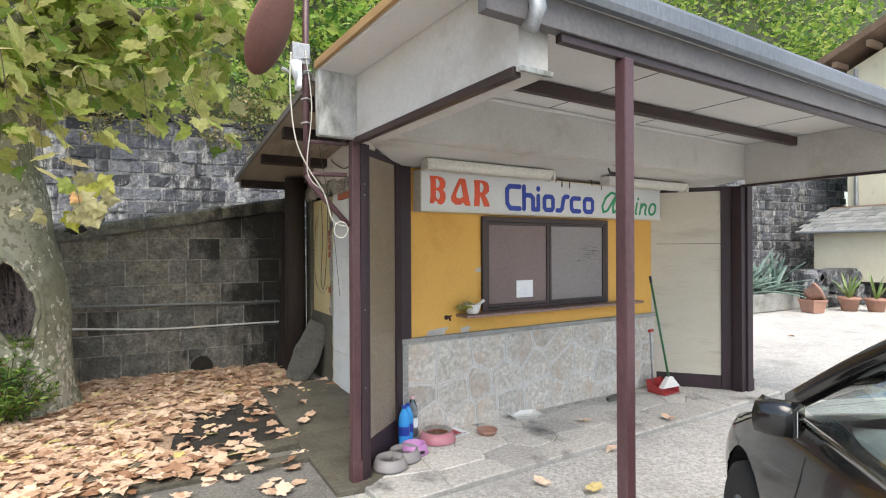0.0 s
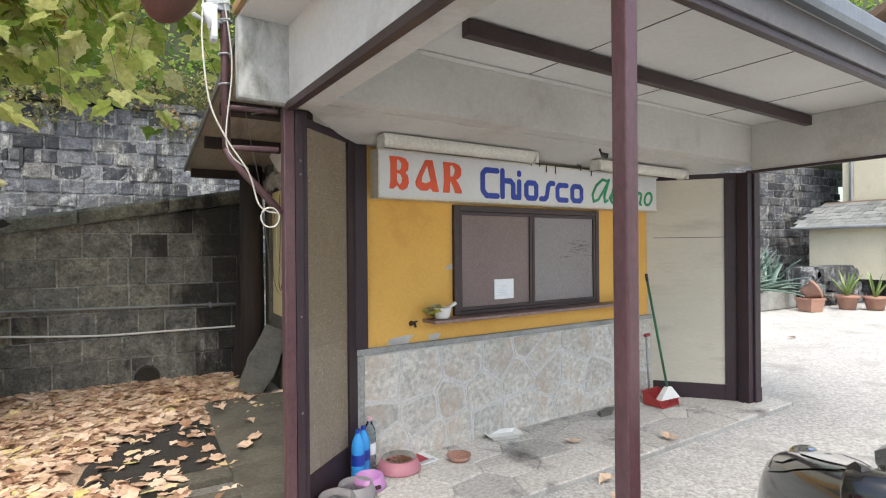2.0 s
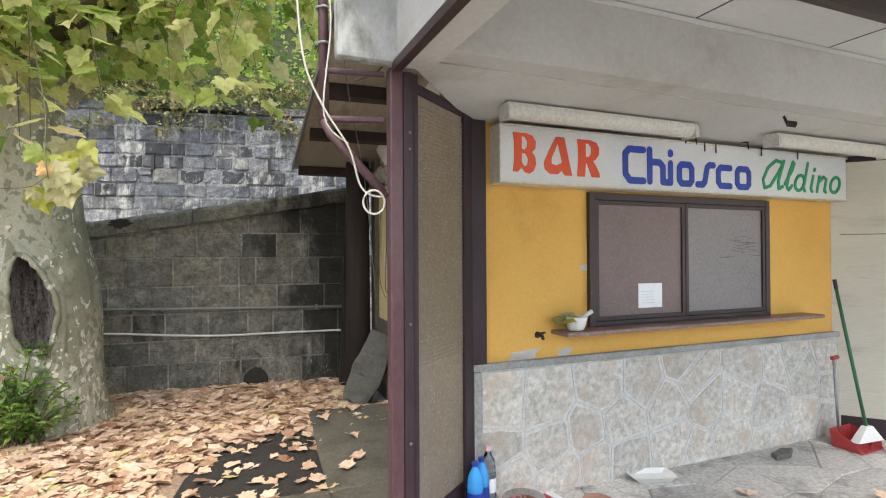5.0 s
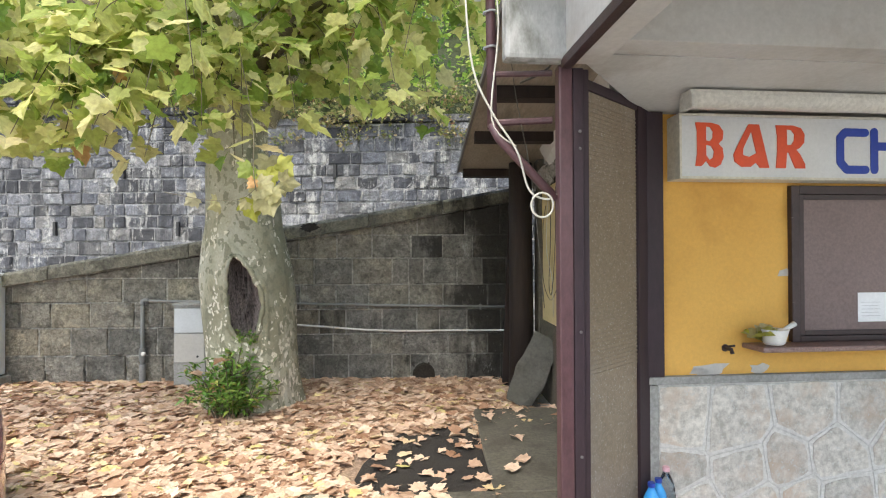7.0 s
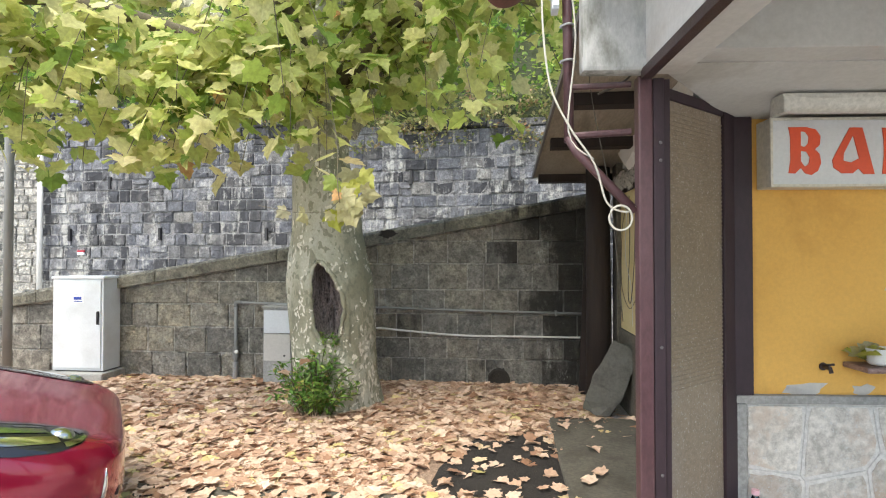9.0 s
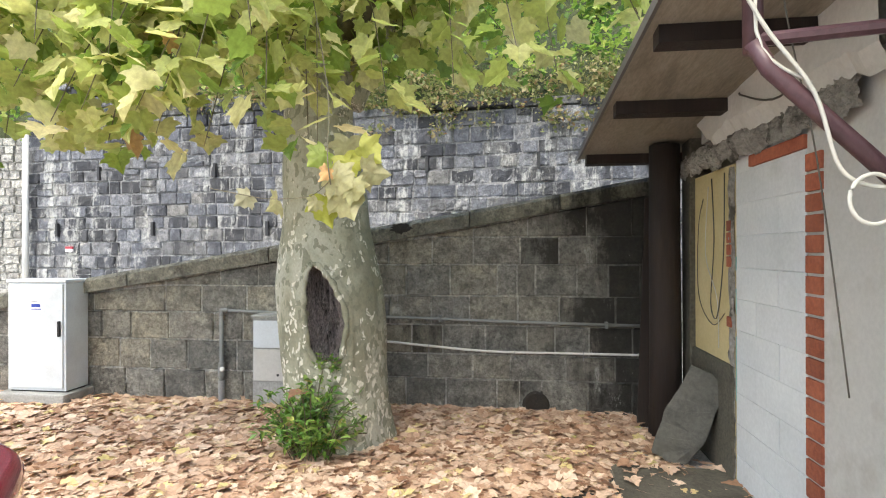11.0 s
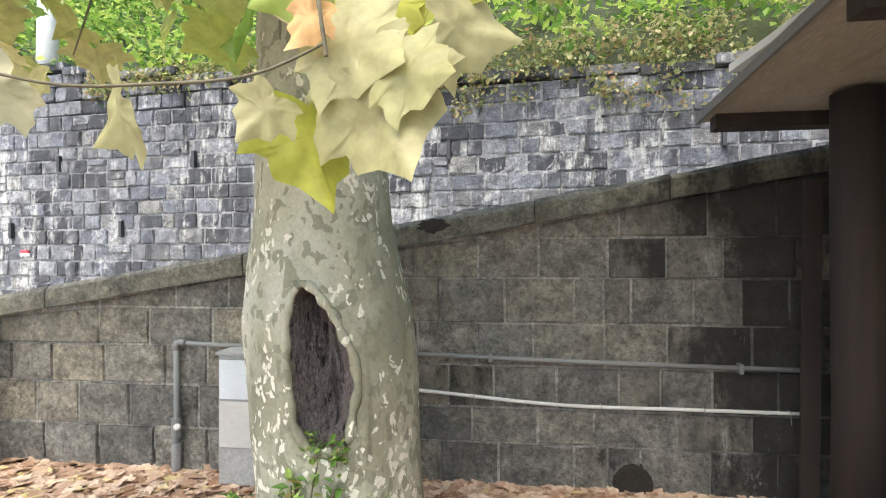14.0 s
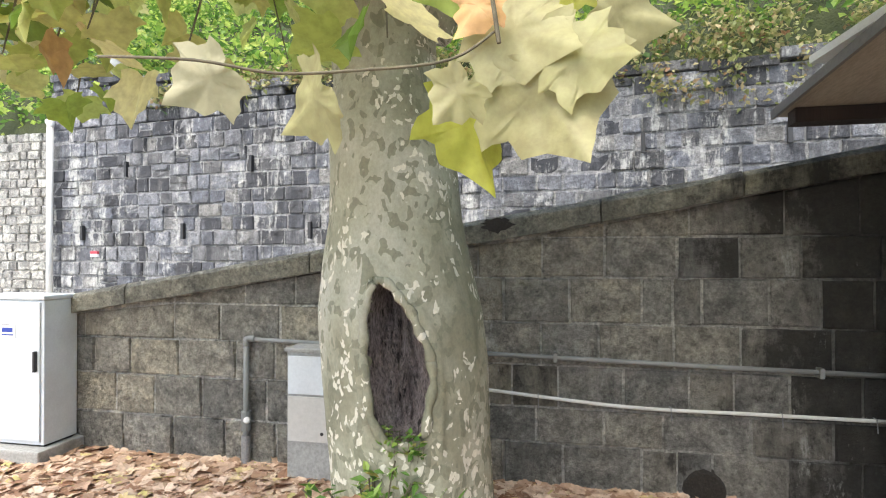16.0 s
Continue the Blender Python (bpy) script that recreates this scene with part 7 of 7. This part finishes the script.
def car(label, m, coat, lift=0.0, lamp_style=True):
    """A small hatchback, nose towards +x, front axle at the origin."""
    ob = thing("parked_car", label, "car", m)
    st = [(0.88, 0.50, 0.48, 0.51, 0.26), (0.83, 0.66, 0.54, 0.565, 0.22), (0.68, 0.79, 0.60, 0.625, 0.20), (0.40, 0.87, 0.685, 0.715, 0.20), (0.0, 0.90, 0.775, 0.825, 0.22),
          (-0.22, 0.90, 0.845, 0.915, 0.20), (-0.42, 0.89, 0.885, 0.955, 0.20), (-1.2, 0.885, 0.91, 0.94, 0.20), (-2.0, 0.89, 0.925, 0.95, 0.20), (-2.6, 0.89, 0.94, 0.96, 0.22), (-3.05, 0.82, 0.93, 0.95, 0.24), (-3.2, 0.70, 0.80, 0.84, 0.28)]
    bm = bmesh.new()
    secs = []
    for x, w, zs, zc, zb in st:
        half = [(w * 0.80, zb), (w * 0.97, zb + 0.10), (w, zb + 0.24), (w * 0.985, (zb + zs) / 2 + 0.12), (w * 0.955, zs - 0.03), (w * 0.89, zs + 0.025), (w * 0.55, zc - 0.012), (0.0, zc)]
        secs.append([bm.verts.new((x, y, z + lift)) for y, z in half] + [bm.verts.new((x, -y, z + lift)) for y, z in half[-2::-1]])
    for i in range(len(secs) - 1):
        p, q = secs[i], secs[i + 1]
        for k in range(len(p) - 1):
            if st[i + 1][0] < -0.7 and st[i][0] > -2.9 and 5 <= k <= 8:
                continue
            bm.faces.new((p[k], p[k + 1], q[k + 1], q[k]))
    bm.faces.new(secs[0]), bm.faces.new(secs[-1][::-1])
    body = part("body", bm, coat, ob, smooth=True)
    sub2 = body.modifiers.new("round", "SUBSURF")
    sub2.levels = sub2.render_levels = 3
    # settle the rounded skin, then open the wheel arches in it
    bpy.context.view_layer.update()
    skin = bpy.data.meshes.new_from_object(body.evaluated_get(bpy.context.evaluated_depsgraph_get()))
    body.modifiers.clear()
    tree = BVHTree.FromPolygons([v.co.copy() for v in skin.vertices], [tuple(p.vertices) for p in skin.polygons])

    def on_skin(x, y, z, out, off):
        o = Vector(out).normalized()
        hit, n, k, dist = tree.ray_cast(Vector((x, y, z)) + o * 0.6, -o)
        if hit is None:
            return Vector((x, y, z))
        return hit + (n if n.dot(o) > 0 else -n) * off

    bm = bmesh.new()
    bm.from_mesh(skin)
    for ax in (0.0, -2.55):
        def reach(p):
            return math.hypot(p.x - ax, p.z - 0.345)
        gone = [f for f in bm.faces if abs(f.calc_center_median().y) > 0.45 and reach(f.calc_center_median()) < 0.375]
        bmesh.ops.delete(bm, geom=gone, context="FACES")
        for v in bm.verts:
            if v.is_boundary and abs(v.co.y) > 0.4 and reach(v.co) < 0.46:
                k = 0.378 / max(0.05, reach(v.co))
                v.co.x, v.co.z = ax + (v.co.x - ax) * k, 0.345 + (v.co.z - 0.345) * k
    bm.to_mesh(skin)
    bm.free()
    body.data = skin
    h = lift
    part("underbody", B(-3.0, -0.72, 0.15 + h, 0.7, 0.72, 0.30 + h, 0.03), BLACK, ob)
    for s in (1, -1):
        for x in (0.0, -2.55):
            part("wheel_arch", lathe(bmesh.new(), [(0.0, -0.40), (0.375, -0.39), (0.385, -0.02)], 36, pose(x, s * 0.874, 0.345, -90 * s)), BLACK, ob)
            wheel(ob, x, s * 0.785, s)
    # cabin
    for s in (1, -1):
        A, Bt = (-0.26, s * 0.79, 0.925 + h), (-1.22, s * 0.60, 1.40 + h)
        C, D = (-2.35, s * 0.60, 1.40 + h), (-3.0, s * 0.74, 0.97 + h)
        part("pillar", tube(bmesh.new(), curve_pts([A, (-0.72, s * 0.70, 1.19 + h), Bt, (-1.85, s * 0.605, 1.435 + h), C, D], 5), 0.034, 8), coat, ob, smooth=True)
        part("door_post", tube(bmesh.new(), [(-1.62, s * 0.835, 0.93 + h), (-1.75, s * 0.61, 1.42 + h)], 0.03, 8), BLACK, ob)
        part("belt_trim", tube(bmesh.new(), [(-0.45, s * 0.845, 0.92 + h), (-1.6, s * 0.85, 0.94 + h), (-2.7, s * 0.83, 0.965 + h)], 0.011, 8), CHROME, ob, "chrome window trim", smooth=True)
        for a, b, c, d in (((-0.40, 0.81, 0.935), (-1.60, 0.825, 0.945), (-1.72, 0.615, 1.40), (-1.26, 0.60, 1.385)), ((-1.66, 0.825, 0.945), (-2.75, 0.79, 0.97), (-2.36, 0.60, 1.38), (-1.80, 0.615, 1.40))):
            bm = bmesh.new()
            v = [bm.verts.new((p[0], s * p[1], p[2] + h)) for p in (a, b, c, d)]
            bm.faces.new(v)
            g = part("side_window", bm, GLASS, ob)
            g.modifiers.new("thick", "SOLIDIFY").thickness = 0.004
            g.visible_shadow = False
        # mirror
        mr = part("wing_mirror", bmesh.new(), coat, ob)
        bm = bmesh.new()
        box(bm, -0.075, -0.105, -0.07, 0.085, 0.105, 0.07)
        bmesh.ops.subdivide_edges(bm, edges=bm.edges[:], cuts=2, use_grid_fill=True)
        for v in bm.verts:
            q = Vector((v.co.x / 0.085, v.co.y / 0.105, v.co.z / 0.07))
            n = q.length
            k = 1 - 0.30 * max(0, n - 1.0)
            v.co = Vector((v.co.x * (k if v.co.x > 0 else 1.0), v.co.y * k, v.co.z * k))
        bm.to_mesh(mr.data)
        bm.free()
        for p in mr.data.polygons:
            p.use_smooth = True
        mr.matrix_basis = pose(-0.49, s * 0.915, 0.93 + h, 0, 0, 60 * s) @ Matrix.Diagonal((0.72, 0.52, 0.72, 1))
        part("mirror_rim", B(-0.082, -0.088, -0.057, -0.072, 0.088, 0.057, 0.006), BLACK, mr)
        part("mirror_glass", B(-0.090, -0.086, -0.052, -0.0865, 0.086, 0.052, 0.001), MIRROR, mr, "mirror glass")
        part("mirror_arm", tube(bmesh.new(), [(-0.46, s * 0.85, 0.92 + h), (-0.46, s * 0.95, 0.96 + h)], 0.03, 8), BLACK, ob)
        # lamp cluster
        prof = [(0.80, 0.66, 0.545, 0.575), (0.72, 0.74, 0.49, 0.665), (0.62, 0.80, 0.48, 0.72), (0.46, 0.86, 0.51, 0.765), (0.28, 0.89, 0.59, 0.79), (0.08, 0.90, 0.72, 0.785)]

        def lamp_point(u, w, off):
            i = min(4, int(u * 5))
            f = u * 5 - i
            x, y, z0, z1 = (p + (q - p) * f for p, q in zip(prof[i], prof[i + 1]))
            return on_skin(x, s * y, z0 + (z1 - z0) * w + 0.13 + h, (0.55 - 0.35 * u, s * (0.65 + 0.3 * u), 0.5), off)

        def patch(u0, u1, w0, w1, off, n=16, m=5):
            b = bmesh.new()
            g = [[b.verts.new(lamp_point(u0 + (u1 - u0) * i / n, w0 + (w1 - w0) * k / m, off)) for k in range(m + 1)] for i in range(n + 1)]
            for i in range(n):
                for k in range(m):
                    b.faces.new((g[i][k], g[i + 1][k], g[i + 1][k + 1], g[i][k + 1]))
            return b

        bed = part("headlight", patch(0.0, 1.0, 0.0, 1.0, 0.004), LAMPBED, ob, "smoked headlight with chrome reflectors", smooth=True)
        for u0, u1, w0, w1 in ((0.36, 0.98, 0.52, 0.70), (0.34, 0.72, 0.20, 0.40), (0.10, 0.32, 0.04, 0.18), (0.06, 0.14, 0.30, 0.75), (0.20, 0.95, 0.88, 0.92), (0.34, 0.50, 0.74, 0.80)):
            part("reflector", patch(u0, u1, w0, w1, 0.007, 8, 2), CHROME, bed, smooth=True)
        c, tip = lamp_point(0.25, 0.5, 0.002), lamp_point(0.25, 0.5, 0.05)
        eye = lathe(bmesh.new(), [(0, 0.024), (0.024, 0.021), (0.042, 0.011), (0.050, 0.0), (0.058, -0.004)], 20)
        part("projector", eye, CHROME, bed, "projector lens", smooth=True, m=Matrix.Translation(c) @ (tip - c).to_track_quat("Z", "Y").to_matrix().to_4x4())
        vent = [on_skin(0.80, s * 0.70, z + h, (0.6, s * 0.6, 0), 0.004) for z in (0.46, 0.42, 0.38, 0.34, 0.30, 0.27)]
        part("side_vent", tube(bmesh.new(), vent, [0.003, 0.008, 0.012, 0.012, 0.008, 0.003], 8), CHROME, ob, "chrome vertical vent trim", smooth=True)
        part("door_seam", tube(bmesh.new(), [on_skin(-0.50 - 0.02 * math.sin(k), s * 0.9, 0.88 - 0.06 * k + h, (0, s, 0.1), 0.0) for k in range(9)], 0.0028, 5), BLACK, ob)
        part("bonnet_seam", tube(bmesh.new(), [on_skin(0.78 - 0.1 * k, s * (0.62 + 0.028 * min(k, 5)), 0.8 + h, (0.1, 0, 1), 0.0) for k in range(11)], 0.0026, 5), BLACK, ob)
    part("grille", B(0.70, -0.58, 0.28 + h, 0.845, 0.58, 0.45 + h, 0.03), BLACK, ob)
    bm = bmesh.new()
    rows = [[(-1.18, 1.375), (-1.5, 1.43), (-1.9, 1.45), (-2.38, 1.40)], [0.60, 0.60, 0.60, 0.60]]
    grid = [[bm.verts.new((x, y, z + h + 0.03 * (1 - (y / 0.6) ** 2))) for y in np.linspace(-0.62, 0.62, 7)] for x, z in rows[0]]
    for a, b in zip(grid, grid[1:]):
        for k in range(6):
            bm.faces.new((a[k], a[k + 1], b[k + 1], b[k]))
    rf = part("roof", bm, coat, ob, smooth=True)
    rf.modifiers.new("thick", "SOLIDIFY").thickness = 0.03
    for nm, lo, hi in (("windscreen", [(-0.26, 0.77, 0.93), (-0.19, 0.4, 0.95), (-0.17, 0, 0.955)], [(-1.21, 0.58, 1.40), (-1.18, 0.3, 1.415), (-1.17, 0, 1.42)]), ("rear_window", [(-3.0, 0.72, 0.98), (-3.04, 0.4, 0.99), (-3.05, 0, 0.99)], [(-2.38, 0.58, 1.41), (-2.40, 0.3, 1.425), (-2.41, 0, 1.43)])):
        bm = bmesh.new()
        l = [bm.verts.new((x, y, z + h)) for x, y, z in lo] + [bm.verts.new((x, -y, z + h)) for x, y, z in lo[1::-1]]
        u = [bm.verts.new((x, y, z + h)) for x, y, z in hi] + [bm.verts.new((x, -y, z + h)) for x, y, z in hi[1::-1]]
        for k in range(4):
            bm.faces.new((l[k], l[k + 1], u[k + 1], u[k]))
        g = part(nm, bm, GLASS, ob, smooth=True)
        g.modifiers.new("thick", "SOLIDIFY").thickness = 0.005
        g.visible_shadow = False
    part("dashboard", B(-0.85, -0.76, 0.55 + h, -0.36, 0.76, 0.89 + h, 0.05), SEATGREY, ob)
    part("floor_pan", B(-2.9, -0.74, 0.30 + h, -0.6, 0.74, 0.36 + h), SEATGREY, ob)
    sw = bmesh.new()
    tube(sw, [(0.17 * math.cos(a), 0.17 * math.sin(a), 0) for a in np.linspace(0, 2 * math.pi, 24)], 0.015, 8)
    tube(sw, [(-0.16, 0, 0), (0, 0, -0.04), (0.16, 0, 0)], 0.02, 6)
    part("steering_wheel", sw, BLACK, ob, smooth=True, m=pose(-1.0, 0.37, 0.89 + h, 0, -65, 0))
    for y in (0.37, -0.37):
        for x in (-1.45, -2.4):
            s2 = part("seat", B(x - 0.25, y - 0.24, 0.40 + h, x + 0.27, y + 0.24, 0.58 + h, 0.06), SEATGREY, ob)
            part("backrest", B(-0.08, -0.24, 0.0, 0.06, 0.24, 0.62, 0.06), SEATGREY, s2, m=pose(x - 0.25, y, 0.50 + h, 0, -14, 0))
            part("headrest", B(-0.05, -0.13, 0.0, 0.05, 0.13, 0.18, 0.05), SEATGREY, s2, m=pose(x - 0.42, y, 1.12 + h, 0, -10, 0))
    part("door_handle", B(-1.55, 0.895, 0.80 + h, -1.38, 0.925, 0.83 + h, 0.008), coat, ob)
    return ob


car("glossy black small hatchback parked by the canopy", pose(2.67, 0.655, 0, 0, 0, 46), CARBLACK, 0.07)
car("crimson red hatchback parked beside the leaf bed", pose(-2.22, 3.43, 0, 0, 0, 38), CARRED, 0.05)

# ---- far side of the lot ----
plant_wall = tagged(part("planter_wall", B(11.2, 7.3, 0.0, 14.1, 7.6, 0.42, 0.03), CONC), "low mossy planter wall below the retaining wall", "planter", kind="structure")
part("planter_soil", B(11.2, 7.6, 0.0, 18.0, 9.6, 0.36), SOIL, plant_wall)
back_wall = tagged(part("bank_wall", B(14.1, 7.1, 0.0, 18.5, 7.6, 0.95, 0.06), STONE_FAR), "low rough stone bank wall behind the pots", "wall", kind="structure")
rng = random.Random(9)


def blade(bm, base, yaw, length, width, rise, bend):
    """A fleshy pointed leaf that arches outwards."""
    d, s = Vector((math.cos(yaw), math.sin(yaw), 0)), Vector((-math.sin(yaw), math.cos(yaw), 0))
    rows = []
    for k in range(7):
        t = k / 6
        p = Vector(base) + d * (length * t * math.cos(rise) + bend * t * t * 0.3) + Vector((0, 0, length * t * math.sin(rise) - bend * t * t))
        w = width * (0.75 + 0.6 * t) * (1 - t) ** 0.6 if k < 6 else 0.003
        rows.append([bm.verts.new(p - s * w + Vector((0, 0, 0.3 * w))), bm.verts.new(p - Vector((0, 0, 0.15 * w))), bm.verts.new(p + s * w + Vector((0, 0, 0.3 * w)))])
    for a, b in zip(rows, rows[1:]):
        bm.faces.new((a[0], a[1], b[1], b[0])), bm.faces.new((a[1], a[2], b[2], b[1]))


for x, y, n, ln in ((12.0, 7.75, 26, 1.15), (12.9, 7.85, 24, 1.25), (13.7, 7.7, 20, 1.0), (11.5, 7.9, 20, 1.0), (13.2, 8.2, 26, 1.4), (14.2, 8.0, 24, 1.2), (12.4, 8.3, 24, 1.3)):
    ag = thing("agave", "large blue-green agave rosette in the planter", "agave", pose(x, y, 0.36), "agaves in the planter")
    for k in range(n):
        bm = bmesh.new()
        blade(bm, (0, 0, 0), k * 2.4 + rng.uniform(-0.2, 0.2), ln * rng.uniform(0.7, 1.1), 0.075, radians(rng.uniform(15, 75)), rng.uniform(0.0, 0.35))
        lf = part("leaf", bm, AGAVE, ag, smooth=True)
        lf.modifiers.new("thick", "SOLIDIFY").thickness = 0.012


def pot(x, y, r, h, square, label, plant):
    ob = thing("plant_pot", label, "plant pot", pose(x, y, 0), "pots along the bank")
    if square:
        b = bmesh.new()
        lathe(b, [(0, 0.01), (r * 1.15, 0.0), (r * 1.45, h * 0.85), (r * 1.55, h * 0.85), (r * 1.55, h), (r * 1.4, h), (r * 1.3, h * 0.8), (0, h * 0.78)], 4, pose(0, 0, 0, 0, 0, 30))
        part("pot", b, TERRA, ob)
    else:
        part("pot", lathe(bmesh.new(), [(0, 0.01), (r * 0.7, 0.0), (r * 0.95, h * 0.8), (r * 1.08, h * 0.8), (r * 1.1, h), (r * 0.98, h), (r * 0.92, h * 0.85), (0, h * 0.83)], 24), TERRA, ob, smooth=True)
    for k in range(plant):
        bm = bmesh.new()
        blade(bm, (0, 0, h * 0.8), k * 2.4, rng.uniform(0.5, 0.85), 0.035, radians(rng.uniform(50, 85)), rng.uniform(0.0, 0.2))
        part("leaf", bm, ALOE, ob, "striped green blade", smooth=True)
    return ob


pot(13.55, 6.75, 0.19, 0.30, True, "square terracotta pot standing on the concrete", 0)
tp2 = thing("tipped_pot", "round terracotta pot tipped over on a square pot", "plant pot", pose(13.55, 6.75, 0.43, 62, 10, 40) @ Matrix.Diagonal((0.8, 0.8, 0.8, 1)))
part("pot", lathe(bmesh.new(), [(0, -0.16), (0.17, -0.17), (0.24, 0.12), (0.27, 0.12), (0.28, 0.18), (0.24, 0.18), (0.21, 0.1), (0, -0.12)], 24), TERRA, tp2, smooth=True)
pot(14.65, 6.5, 0.22, 0.32, False, "round terracotta pot with upright striped blades", 14)
pot(15.0, 6.1, 0.22, 0.30, False, "round terracotta pot with short green blades", 8)
for k in range(26):
    x = rng.uniform(13.9, 17)
    rk = part("rock", prism(bmesh.new(), [(0.2 * rng.uniform(0.6, 1.3) * math.cos(a), 0.14 * rng.uniform(0.6, 1.3) * math.sin(a)) for a in np.linspace(0, 6.28, 8)[:-1]], -0.1, 0.1, 0.04), STONE_FAR, back_wall, m=pose(x, 7.08, rng.uniform(0.1, 0.85), 90, rng.uniform(0, 360)))

annex = thing("annex", "low cream annex with a grey slate lean-to roof", "building", pose(16.8, 7.7, 0), kind="structure")
part("wall", B(-0.35, -3.6, 0.6, 6, 0.45, 1.95), CREAMHOUSE, annex)
part("door", B(-0.40, -2.2, 0.6, -0.352, -1.3, 1.92, 0.01), EAVEWOOD, annex)
for j in range(7):
    for i in range(16):
        y, x = -3.9 + i * 0.29, -0.55 + j * 0.22
        part("slate", B(0, 0, 0, 0.26, 0.275, 0.016), ROOFSLATE, annex, m=pose(x, y + (0.14 if j % 2 else 0), 1.96 + 0.095 * j + rng.uniform(0, 0.008), 0, -22, rng.uniform(-2, 2)))
part("roof_board", B(0, 0, -0.03, 1.9, 4.7, -0.002), EAVEWOOD, annex, m=pose(-0.55, -3.95, 1.95, 0, -23.4, 0))
part("eave_gutter", tube(bmesh.new(), [(-0.58, -3.95, 1.93), (-0.58, 0.8, 1.93)], 0.05, 10), GALV, annex)
house = thing("house", "cream rendered house with brown timber eaves", "building", pose(18.2, 7.75, 0), kind="structure")
part("wall", B(0, -9.0, 0, 8, 0.35, 6.7), CREAMHOUSE, house)
bm = bmesh.new()
v = [bm.verts.new(p) for p in ((-0.75, 1.0, 6.75), (-0.75, -4.3, 9.0), (9, -4.3, 9.0), (9, 1.0, 6.75), (-0.75, 1.0, 6.95), (-0.75, -4.3, 9.2), (9, -4.3, 9.2), (9, 1.0, 6.95), (-0.75, -9.6, 6.75), (9, -9.6, 6.75), (-0.75, -9.6, 6.95), (9, -9.6, 6.95))]
for q in ((0, 1, 2, 3), (7, 6, 5, 4), (4, 5, 1, 0), (1, 8, 9, 2), (6, 11, 10, 5), (5, 10, 8, 1), (3, 7, 4, 0), (8, 10, 11, 9)):
    bm.faces.new([v[k] for k in q])
part("roof", bm, EAVEWOOD, house, "reddish tiled roof with timber eaves")
bm = bmesh.new()
v = [bm.verts.new(p) for p in ((0, 0.35, 6.7), (0, -4.3, 8.75), (0, -9.0, 6.7), (0.2, 0.35, 6.7), (0.2, -4.3, 8.75), (0.2, -9.0, 6.7))]
for q in ((0, 1, 2), (5, 4, 3), (0, 3, 4, 1), (1, 4, 5, 2)):
    bm.faces.new([v[k] for k in q])
part("gable", bm, CREAMHOUSE, house)
for k in range(6):
    part("rafter", B(-0.7, 0.30 - k * 0.85, 6.72 + k * 0.36, 0.0, 0.42 - k * 0.85, 6.88 + k * 0.36), EAVEWOOD, house)
part("drain_pipe", tube(bmesh.new(), [(-0.06, 0.1, 0), (-0.06, 0.1, 6.7)], 0.05, 10), GALV, house)
